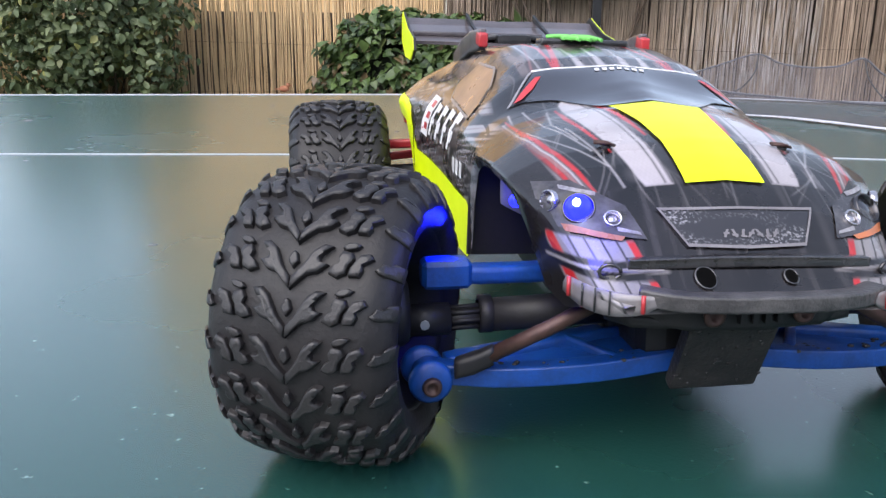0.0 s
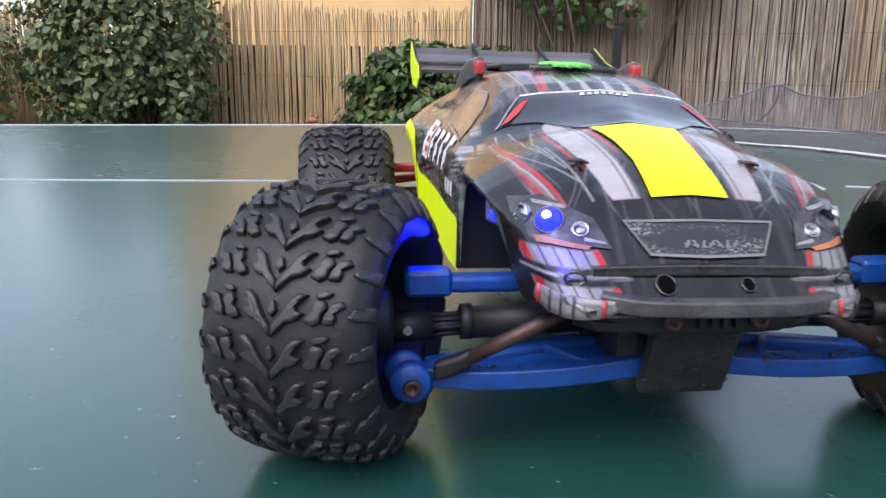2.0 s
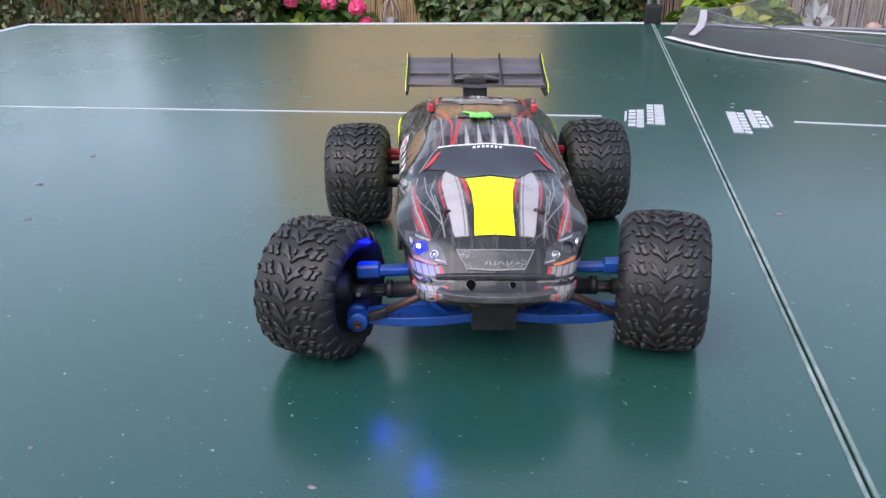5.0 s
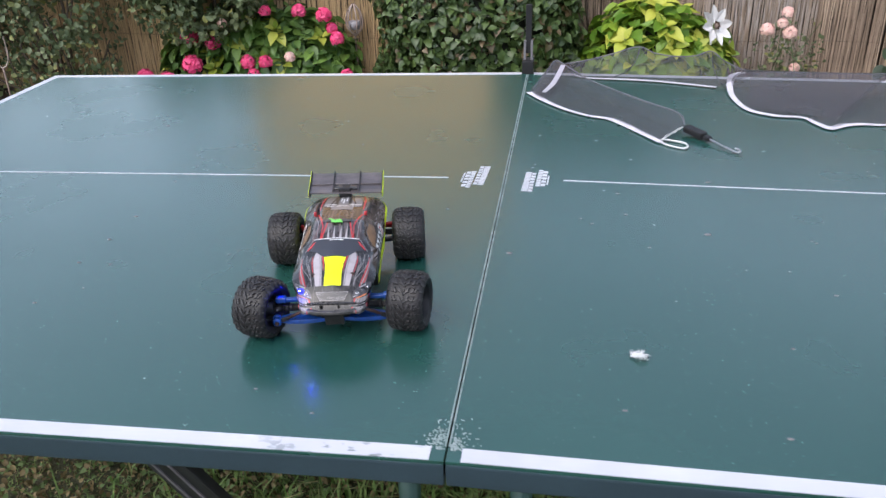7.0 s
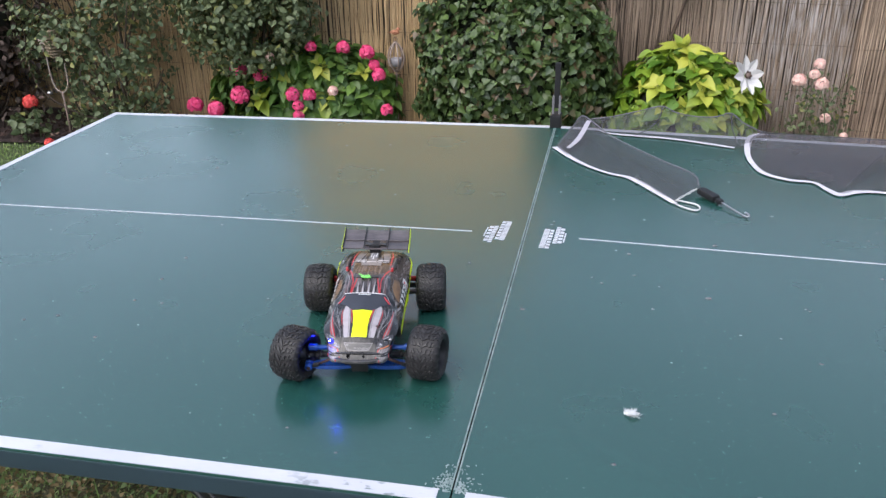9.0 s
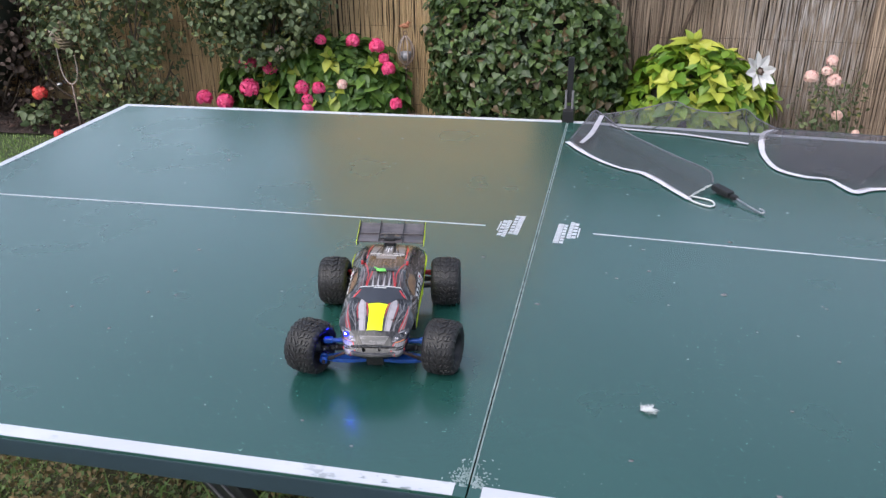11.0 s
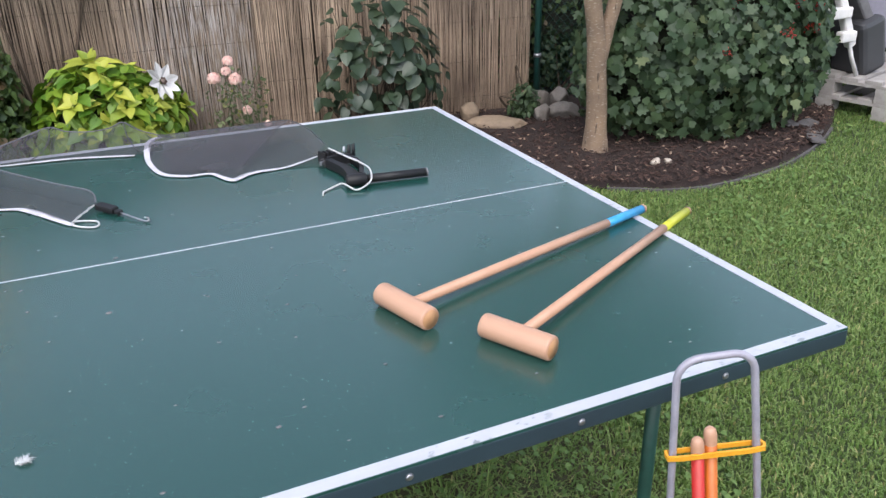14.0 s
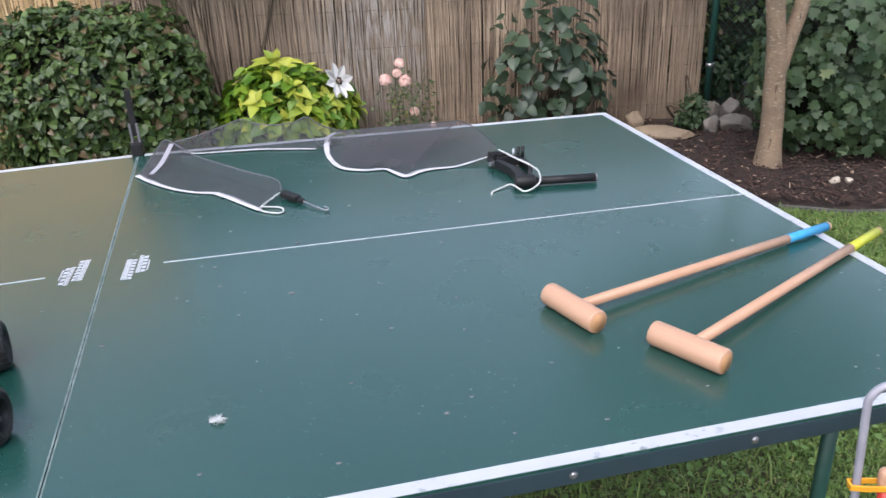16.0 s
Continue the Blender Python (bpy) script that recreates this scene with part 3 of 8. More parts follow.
def ribbon(name, a, b, material, parent, bulge=0.0, cuts=6, label=""):
    """A cloth strip between two lines of points."""
    a, b = curve_through(a, 6), curve_through(b, 6)
    n = max(len(a), len(b))
    pick = lambda line, i: line[min(len(line) - 1, round(i * (len(line) - 1) / (n - 1)))]
    verts, faces = [], []
    for i in range(n):
        p, q = pick(a, i), pick(b, i)
        for k in range(cuts + 1):
            t = k / cuts
            v = p.lerp(q, t)
            v.z += bulge * math.sin(math.pi * t) * (0.6 + 0.4 * math.sin(i * 0.9)) + 0.004 * abs(noise.noise(v * 14)) * min(1, 4 * t * (1 - t)) + 0.002 * noise.noise(v * 30) * min(1, 4 * t * (1 - t))
            verts.append(v)
    for i in range(n - 1):
        for k in range(cuts):
            j = i * (cuts + 1) + k
            faces.append((j, j + 1, j + cuts + 2, j + cuts + 1))
    return part(name, raw(name, verts, faces, True), material, parent, label)


def flat_band(name, line, width, material, parent, thick=0.0012, label=""):
    """A flat tape of some thickness along a line of points, lying across in the plane."""
    pts = curve_through(line, 6)
    one = bmesh.new()
    rows = []
    for i, p in enumerate(pts):
        d = pts[min(i + 1, len(pts) - 1)] - pts[max(i - 1, 0)]
        wide = width if isinstance(width, float) else float(np.interp(i / (len(pts) - 1), np.linspace(0, 1, len(width)), width))
        side = Vector((-d.y, d.x, 0)).normalized() * wide / 2
        rows.append([one.verts.new(q) for q in (p - side, p + side, p + side + Vector((0, 0, thick)), p - side + Vector((0, 0, thick)))])
    for a, b in zip(rows, rows[1:]):
        for k in range(4):
            one.faces.new((a[k], a[(k + 1) % 4], b[(k + 1) % 4], b[k]))
    one.faces.new(rows[0][::-1]), one.faces.new(rows[-1])
    bmesh.ops.recalc_face_normals(one, faces=one.faces)
    return part(name, one, material, parent, label)

# ---- ground, beds and fence ----


def bed_edge(x):
    """The line between lawn and planting bed: a straight border, then a bay round the tree."""
    if x < 1.2:
        return 2.55 + 0.05 * math.sin(x * 2.1)
    if x < 3.1:
        t = (x - 1.2) / 1.9
        return 2.55 - 1.27 * (3 * t * t - 2 * t ** 3)
    return 1.28 + max(0.0, x - 3.1) ** 2 * 0.27


def ground_sheet():
    n = 120
    verts, faces = [], []
    xs = [60 * (abs(u) ** 2.2) * (1 if u > 0 else -1) for u in np.linspace(-1, 1, n)]
    for y in xs:
        for x in xs:
            verts.append((x, y + 0.8, 0.012 * noise.noise(Vector((x * 1.3, y * 1.3, 0))) * (1 if abs(x) + abs(y) > 0.5 else 0.4) - 0.012))
    for j in range(n - 1):
        for i in range(n - 1):
            a = j * n + i
            faces.append((a, a + 1, a + n + 1, a + n))
    ob = part("ground", raw("ground", verts, faces, True), LAWN)
    return tagged(ob, "mown lawn ground with patchy clover and moss", "lawn", kind="structure")


ground_sheet()


def bed_sheet():
    verts, faces = [], []
    xs = np.arange(-5.0, 5.6, 0.06)
    m = 16
    for x in xs:
        e = bed_edge(x)
        for k in range(m + 1):
            t = k / m
            y = e + (4.2 - e) * t
            z = 0.004 + 0.028 * min(1, t * 9) + 0.016 * noise.noise(Vector((x * 6, y * 6, 1))) * min(1, t * 9)
            verts.append((x, y, z))
    for i in range(len(xs) - 1):
        for k in range(m):
            a = i * (m + 1) + k
            faces.append((a, a + m + 1, a + m + 2, a + 1))
    ob = part("flower_bed", raw("flower_bed", verts, faces, True), SOIL)
    return tagged(ob, "dark brown mulched planting bed along the fence", "flower bed", kind="structure")


bed_sheet()


def worn_patch():
    """Bare trodden earth where the table keeps the rain off."""
    rng = np.random.default_rng(17)
    n, rings = 72, 9
    verts, faces = [(0, 0, 0.004)], []
    for r in range(1, rings + 1):
        for k in range(n):
            a = 2 * math.pi * k / n
            t = r / rings
            reach = 1 + 0.08 * noise.noise(Vector((math.cos(a) * 2, math.sin(a) * 2, 3)))
            x, y = 1.55 * t * reach * math.cos(a), 1.05 * t * reach * math.sin(a)
            verts.append((x, y, -0.012 + 0.022 * (1 - t ** 6) + 0.012 * noise.noise(Vector((x * 5, y * 5, 2))) * (1 - t)))
    for k in range(n):
        faces.append((0, 1 + k, 1 + (k + 1) % n))
        for r in range(rings - 1):
            a, b = 1 + r * n + k, 1 + r * n + (k + 1) % n
            faces.append((a, a + n, b + n, b))
    ob = part("ground", raw("ground", verts, faces, True), plain("dry_earth", (0.075, 0.066, 0.032), (0.045, 0.05, 0.02), 0.95, scale=7, fine=90, bump=0.02))
    tagged(ob, "bare dry earth under the table", "earth", kind="structure")


worn_patch()


def bark_chips():
    rng = np.random.default_rng(3)
    verts, faces = [], []
    for _ in range(9500):
        x = rng.uniform(1.4, 5.0) if rng.random() < 0.75 else rng.uniform(-4.2, -2.0)
        y = bed_edge(x) + 0.02 + rng.random() ** 1.3 * 1.5
        c = Vector((x, y, 0.034 + 0.012 * rng.random()))
        turn = Euler(rng.uniform(-0.5, 0.5, 3) * (1, 1, 12)).to_matrix()
        l, w, h = rng.uniform(0.012, 0.042), rng.uniform(0.005, 0.016), 0.006
        k = len(verts)
        for sx, sy, sz in ((-1, -1, 0), (1, -0.7, 0), (0.8, 1, 0), (-0.9, 0.8, 0), (0, 0, 1)):
            verts.append(c + turn @ Vector((sx * l / 2, sy * w / 2, sz * h)))
        faces += [(k, k + 1, k + 4), (k + 1, k + 2, k + 4), (k + 2, k + 3, k + 4), (k + 3, k, k + 4)]
    ob = part("bark_mulch", raw("bark_mulch", verts, faces), CHIP)
    return tagged(ob, "loose dark bark mulch on the planting bed", "mulch", kind="stuff")


bark_chips()


def grass():
    rng = np.random.default_rng(5)
    pts = []
    for x0, x1, y0, y1, n in ((-2.6, 1.5, -1.6, 0.6, 90000), (0.9, 3.4, -1.3, 1.7, 130000), (3.4, 6.0, -0.8, 2.6, 70000), (-4.2, -1.2, 0.8, 2.6, 16000)):
        p = np.stack([rng.uniform(x0, x1, n), rng.uniform(y0, y1, n)], 1) + rng.normal(0, 1, (n, 2)) * rng.choice((0.06, 0.4), (n, 1), p=(0.45, 0.55))
        pts.append(p[p[:, 1] < np.array([bed_edge(x) for x in p[:, 0]])])
    p = np.concatenate(pts)
    worn = (np.abs(p[:, 0]) < 1.5) & (np.abs(p[:, 1]) < 0.95) & (rng.random(len(p)) < 0.1)
    p = p[~worn]
    n = len(p)
    h = rng.uniform(0.008, 0.024, n) * (0.7 + 0.6 * np.array([noise.noise(Vector((a * 1.5, b * 1.5, 4))) for a, b in p]).clip(-0.5, 0.6))
    a = rng.uniform(0, 2 * np.pi, n)
    lean = rng.uniform(0.4, 2.4, n) * h
    w = rng.uniform(0.0015, 0.0032, n)
    dx, dy = np.cos(a), np.sin(a)
    base = np.stack([p[:, 0], p[:, 1], np.full(n, -0.008)], 1)
    side = np.stack([-dy * w, dx * w, 0 * w], 1)
    mid = base + np.stack([dx * lean * 0.3, dy * lean * 0.3, h * 0.65 + 0.008], 1)
    tip = base + np.stack([dx * lean, dy * lean, h + 0.008], 1)
    v = np.stack([base - side, base + side, mid - side * 0.8, mid + side * 0.8, tip], 1).reshape(-1, 3)
    k = (np.arange(n) * 5)[:, None, None]
    f = (np.array([[0, 1, 3], [0, 3, 2], [2, 3, 4]])[None] + k).reshape(-1, 3)
    me = bpy.data.meshes.new("grass")
    me.from_pydata(v, [], f)
    ob = part("grass", me, BLADE)
    tagged(ob, "short green and yellowing lawn grass", "grass", kind="stuff")
    rng = np.random.default_rng(6)
    q = np.stack([rng.uniform(0.9, 5, 9000), rng.uniform(-1.2, 1.9, 9000)], 1)
    q = q[[noise.noise(Vector((x * 1.1, y * 1.1, 9))) > -0.05 and y < bed_edge(x) - 0.03 for x, y in q]]
    places = np.stack([q[:, 0], q[:, 1], rng.uniform(0.012, 0.035, len(q))], 1)
    c = leaf_cloud("clover", places, rng.uniform(0.009, 0.022, len(q)), LEAF_ROUND, CLOVER, None, 7, up=2.0)
    tagged(c, "low clover leaves among the lawn grass", "clover")
    # rank growth in the table's shade: withered leaves, and tall blades where the mower does not reach
    rng = np.random.default_rng(8)
    q = np.stack([rng.uniform(-1.5, 0.7, 30000), rng.uniform(-0.55, 0.75, 30000)], 1)
    q = q[[noise.noise(Vector((x * 2.2, y * 2.2, 3))) > -0.35 + 0.5 * max(0.0, x) for x, y in q]]
    places = np.stack([q[:, 0], q[:, 1], rng.uniform(0.006, 0.055, len(q))], 1)
    c = leaf_cloud("withered_growth", places, rng.uniform(0.007, 0.02, len(q)), LEAF_POINTED, WITHERED, None, 9, up=0.35)
    tagged(c, "yellowed and withered low leaves in the shade of the table", "ground cover")
    n = 9000
    x, y = rng.normal(0.12, 0.45, n), rng.uniform(-0.5, 0.6, n)
    tall, turn, w = rng.uniform(0.03, 0.1, n), rng.uniform(0, 2 * np.pi, n), rng.uniform(0.0018, 0.0034, n)
    dx, dy = np.cos(turn), np.sin(turn)
    base = np.stack([x, y, 0 * x], 1)
    side = np.stack([-dy * w, dx * w, 0 * w], 1)
    mid = base + np.stack([dx * tall * 0.22, dy * tall * 0.22, tall * 0.7], 1)
    tip = base + np.stack([dx * tall * 0.85, dy * tall * 0.85, tall * 0.95], 1)
    v = np.stack([base - side, base + side, mid - side * 0.8, mid + side * 0.8, tip], 1).reshape(-1, 3)
    f = (np.array([[0, 1, 3], [0, 3, 2], [2, 3, 4]])[None] + (np.arange(n) * 5)[:, None, None]).reshape(-1, 3)
    me = bpy.data.meshes.new("tall_grass")
    me.from_pydata(v, [], f)
    tagged(part("tall_grass", me, BLADE), "taller unmown grass under the table", "grass", kind="stuff")


grass()


def reed_panel(x0, x1, y0, y1, material, label, seed, top=1.82, sag=0.0):
    """A reed screen of that height; sag: how far its upper edge dips towards the end."""
    rng = np.random.default_rng(seed)
    thing = root("reed_fence", label, "fence", pose(x0, y0, 0), group="reed fence panels", kind="structure")
    verts, faces = [], []
    seg = 5
    n = int((x1 - x0) / 0.0034)
    for i in range(n):
        x = (i + rng.uniform(-0.6, 0.6)) / n * (x1 - x0)
        layer = i % 3
        r = rng.uniform(0.002, 0.004)
        y = (y1 - y0) * x / (x1 - x0) + layer * 0.007 + rng.uniform(-0.004, 0.004) + 0.012 * noise.noise(Vector((x * 3, seed, 0)))
        h = top + rng.uniform(-0.05, 0.03) - sag * max(0.0, 1 - abs(x1 - x0 - 0.3 - x) / 0.45) - sag * 0.5 * math.sin(x * 4.1) ** 2
        lean, bend = rng.normal(0, 0.012), rng.normal(0, 0.006)
        base = len(verts)
        for z, off in ((0.0, 0), (h * 0.25, lean * 0.25 + bend), (h * 0.55, lean * 0.5 - bend), (h, lean)):
            for k in range(seg):
                a = 2 * math.pi * k / seg
                verts.append((x + off + r * math.cos(a), y + r * math.sin(a), z))
        for s in range(3):
            for k in range(seg):
                a, b = base + s * seg + k, base + s * seg + (k + 1) % seg
                faces.append((a, b, b + seg, a + seg))
    part("canes", raw("canes", verts, faces), material, thing)["kind"] = "stuff"
    for z in np.arange(0.14, top - sag - 0.05, 0.22):
        line = [(x, (y1 - y0) * x / (x1 - x0) - 0.008 + 0.012 * noise.noise(Vector((x * 3, seed, 0))), z + 0.012 * math.sin(x * 2 + z * 9)) for x in np.arange(0, x1 - x0, 0.05)]
        part("tie_wire", tube(line, 0.0009, 4), WIRE, thing)
    return thing


reed_panel(-5.2, -0.33, 3.2, 3.08, REED_LIGHT, "pale golden reed screening with a sagging top, bound with wire", 11, 1.15, 0.07)
reed_panel(-0.335, 1.33, 3.05, 3.0, REED_GREY, "weathered grey-brown reed screening bound with wire", 12)
reed_panel(1.325, 3.03, 3.02, 2.92, REED_TAN, "tan reed screening bound with wire, ending at a green post", 13)


def fence_post():
    thing = root("fence_post", "green round steel fence post at the end of the reed screen", "fence post", pose(3.07, 2.9, 0))
    part("post", tube([(0, 0, 0), (0, 0, 1.9)], 0.021, 12), LEG_GREEN, thing)
    part("cap", ball(0.024, (0, 0, 1.9), 2, squash=(1, 1, 0.6)), BLACK_PLASTIC, thing)
    for z in (0.35, 0.9, 1.5):
        part("clip", lathe([(0.0205, -0.012), (0.025, -0.012), (0.025, 0.012), (0.0205, 0.012)], 12, m=pose(0, 0, z)), STEEL, thing)


fence_post()


def chain_link():
    thing = root("chain_link_fence", "dark green chain-link fence with ivy behind the tree", "fence", pose(3.1, 2.95, 0), kind="structure")
    bm = bmesh.new()
    for i in range(-30, 60):
        for way in (1, -1):
            x0 = i * 0.055
            pts = [(x0 + way * t, 0.004 * way, t) for t in (0, 1.5)]
            pts = [p for p in pts]
            a, b = Vector(pts[0]), Vector(pts[1])
            lo = [q for q in (a.lerp(b, s) for s in np.linspace(0, 1, 61)) if 0 <= q.x <= 3.0]
            if len(lo) > 2:
                tube([lo[0], lo[-1]], 0.0014, 3, bm)
    part("mesh_wire", bm, LEG_GREEN, thing)["kind"] = "stuff"


chain_link()

# ---- table ----


def slab(x0, x1, y0, y1, lo, hi, nx=2):
    """A block that follows the fall of the table top, lo and hi measured from it."""
    one = bmesh.new()
    rows = []
    for i in range(nx):
        x = x0 + (x1 - x0) * i / (nx - 1)
        rows.append([one.verts.new((x, y, ztop(x) + h)) for y, h in ((y0, lo), (y1, lo), (y1, hi), (y0, hi))])
    for a, b in zip(rows, rows[1:]):
        for k in range(4):
            one.faces.new((a[k], a[(k + 1) % 4], b[(k + 1) % 4], b[k]))
    one.faces.new(rows[0][::-1]), one.faces.new(rows[-1])
    bmesh.ops.recalc_face_normals(one, faces=one.faces)
    return one


def soften(bm, offset):
    bmesh.ops.bevel(bm, geom=bm.edges[:], offset=offset, segments=2, affect="EDGES", profile=0.7)
    return bm


HX, HY = 1.37, 0.7625


def table_half(s, table):
    """One playing half; s is -1 or 1."""
    a, b = sorted((s * 0.0008, s * HX))
    top = part("tabletop", soften(slab(a, b, -HY, HY, -0.022, 0.0), 0.002), GREEN, table, "dark green weathered playing surface")
    e = 0.0008
    ia, ib = sorted((s * 0.016, s * HX - s * 0.001))
    for y in (-1, 1):
        part("edge_line", slab(ia, ib, *sorted((y * (HY - 0.001), y * (HY - 0.021))), -0.0005, e), WHITE_LINE, top, "worn white boundary line")
    part("edge_line", slab(*sorted((s * (HX - 0.001), s * (HX - 0.021))), -HY + 0.021, HY - 0.021, -0.0005, e), WHITE_LINE, top)
    part("centre_line", slab(*sorted((s * 0.105, s * (HX - 0.021))), -0.0017, 0.0017, -0.0005, e), WHITE_LINE, top, "thin white centre line")
    # maker's mark as plain slanted blocks
    turn = pose(0, 0, 0, 0, 0, 0 if s > 0 else 180)
    for u0, u1, v0, v1, m in ((0.035, 0.0455, -0.058, 0.036, 14), (0.0465, 0.054, -0.058, 0.036, 7), (0.0575, 0.0655, -0.032, 0.05, 10), (0.0665, 0.0745, -0.03, 0.048, 5), (0.0765, 0.079, -0.024, 0.02, 1)):
        for k in range(m):
            w0 = v0 + (v1 - v0) * k / m
            w1 = v0 + (v1 - v0) * (k + (0.62 if m > 1 else 1)) / m
            one = prism([(u0 + 0.05 * w0, w0), (u1 + 0.05 * w0, w0), (u1 + 0.05 * w1, w1), (u0 + 0.05 * w1, w1)], 0.0009)
            bmesh.ops.transform(one, matrix=turn, verts=one.verts)
            for v in one.verts:
                v.co.z += ztop(v.co.x) - 0.0001
            part("mark_block", one, WHITE_LINE, top, "white block of the printed mark")
    rim_y = HY - 0.014
    for y in (-1, 1):
        part("rim", soften(slab(a, b, *sorted((y * HY + y * 0.001, y * rim_y)), -0.031, -0.0035, 2), 0.003), RIM, table, "slate-coloured steel rim")
    part("rim", soften(slab(*sorted((s * HX + s * 0.001, s * (HX - 0.014))), -rim_y, rim_y, -0.031, -0.0035), 0.003), RIM, table)
    for y in (-0.6, 0.6):
        x = s * 1.14
        leg = part("leg", tube([(x, y, 0.0), (x, y, ztop(x) - 0.022)], 0.0125, 14), LEG_GREEN, table, "dark green tubular steel leg")
        part("foot_cap", lathe([(0, 0), (0.017, 0), (0.017, 0.03), (0.014, 0.034), (0, 0.034)], 14, m=pose(x, y, 0)), BLACK_PLASTIC, leg)
        for z in (0.67, 0.6):
            part("rivet", ball(0.004, (x, y - 0.0125, z), 1, squash=(1, 0.5, 1)), BLACK_METAL, leg)
    part("leg_rail", box(0.03, 1.2, 0.03, (s * 1.14, 0, ztop(1.14) - 0.037), 0.003), LEG_GREEN, table)
    for y in (-0.45, 0.45):
        part("side_rail", box(1.2, 0.025, 0.03, (s * 0.62, y, 0.715), 0.003, m=None), LEG_GREEN, table)
    for y in (-0.62, 0.62):
        part("inner_leg", tube([(s * 0.07, y, 0.0), (s * 0.07, y, 0.735)], 0.014, 12), LEG_GREEN, table)
    for k in range(3):
        x = s * (0.62 + 0.25 * k)
        part("rim_bolt", lathe([(0, -0.0028), (0.004, -0.0024), (0.006, 0.0), (0, 0.0)], 10, "y", m=pose(x, -HY - 0.001, ztop(x) - 0.017)), STEEL, table)


def table():
    thing = root("table_tennis_table", "weathered dark green outdoor table-tennis table with white lines", "table")
    for s in (-1, 1):
        table_half(s, thing)
    brace = part("folding_brace", soften(box(0.05, 0.02, 0.62), 0.004), BLACK_METAL, thing, "black folding brace under the table", m=pose(-0.43, -0.52, 0.47, 0, -38, 0))
    for x in (-0.014, 0.006):
        part("brace_rail", box(0.004, 0.003, 0.6, (x, -0.0112, 0), 0.001), GREY_PLASTIC, brace)
    part("brace_cap", lathe([(0, 0), (0.013, 0), (0.013, 0.008), (0.009, 0.011), (0, 0.011)], 14), GREY_PLASTIC, brace, m=pose(0, -0.01, 0.29, 90, 0, 0))
    # pale rubbed patch where the halves meet at the front edge
    one = bmesh.new()
    rng = np.random.default_rng(2)
    for _ in range(260):
        x, y = rng.normal(0, 0.011), -0.745 + abs(rng.normal(0, 0.018))
        if abs(x) < 0.004 or y > -0.69:
            continue
        l, w, t = rng.uniform(0.0006, 0.0026), rng.uniform(0.0004, 0.0011), rng.uniform(0, 3.1)
        prism([(-l, -w), (l, -w * 0.6), (l * 0.8, w), (-l * 0.9, w * 0.7)], 0.0004, one, m=pose(x, y, ztop(x), 0, 0, math.degrees(t)))
    part("rubbed_patch", one, SEAM_PALE, thing, "pale rubbed paint at the seam")["kind"] = "stuff"
    for s in (-1, 1):
        part("seam_wear", slab(*sorted((s * 0.001, s * 0.003)), -0.74, 0.74, -0.0005, 0.0005), SEAM_PALE, thing, "pale worn edge along the seam")


table()


def specks():
    """Seed husks, crumbs and droppings that lie about on the table."""
    rng = np.random.default_rng(21)
    one = bmesh.new()
    spots = [(-0.18, -0.49), (-0.08, -0.58), (0.03, -0.3), (0.33, -0.2), (0.36, 0.02), (0.6, -0.3), (-0.62, -0.2), (-0.8, 0.3), (0.5, -0.62), (0.9, 0.2), (0.2, -0.05)]
    spots += [(rng.uniform(-1.3, 1.3), rng.uniform(-0.7, 0.7)) for _ in range(130)]
    for i, (x, y) in enumerate(spots):
        if -0.36 < x < 0 and -0.62 < y < -0.24:
            continue
        r = rng.uniform(0.0012, 0.0028) * (1.7 if i < 11 else 1)
        ball(r, (x, y, ztop(x)), 1, one, (1.5, 1, 0.35), 0.5, i)
    ob = part("table_specks", one, GREY_PLASTIC)
    tagged(ob, "pale specks of dirt scattered on the table top", "specks", kind="stuff")


specks()

# ---- loose things on the table ----


def feather(x, y, turn):
    thing = root("feather", "small fluffy white down feather on the table", "feather", pose(x, y, ztop(x) + 0.001, 0, 0, turn) @ Matrix.Diagonal((0.62, 1.0, 0.7, 1)))
    part("quill", tube(curve_through([(-0.004, 0, 0.002), (0.012, 0.002, 0.004), (0.03, 0, 0.001)], 4), 0.0005, 5), FEATHER, thing)
    rng = np.random.default_rng(4)
    one = bmesh.new()
    for _ in range(90):
        t = rng.uniform(-0.2, 1)
        a = rng.uniform(0.3, 1.2) * rng.choice((-1, 1))
        p = Vector((t * 0.02, 0, 0.002))
        q = p + Vector((math.cos(a), math.sin(a), 0)) * rng.uniform(0.006, 0.016) + Vector((0, 0, rng.uniform(-0.0015, 0.005)))
        tube([p, p.lerp(q, 0.5) + Vector((0, 0, 0.0015)), q], 0.0006, 3, one, taper=0.4)
    part("down", one, FEATHER, thing)["kind"] = "stuff"


feather(0.195, -0.556, 20)


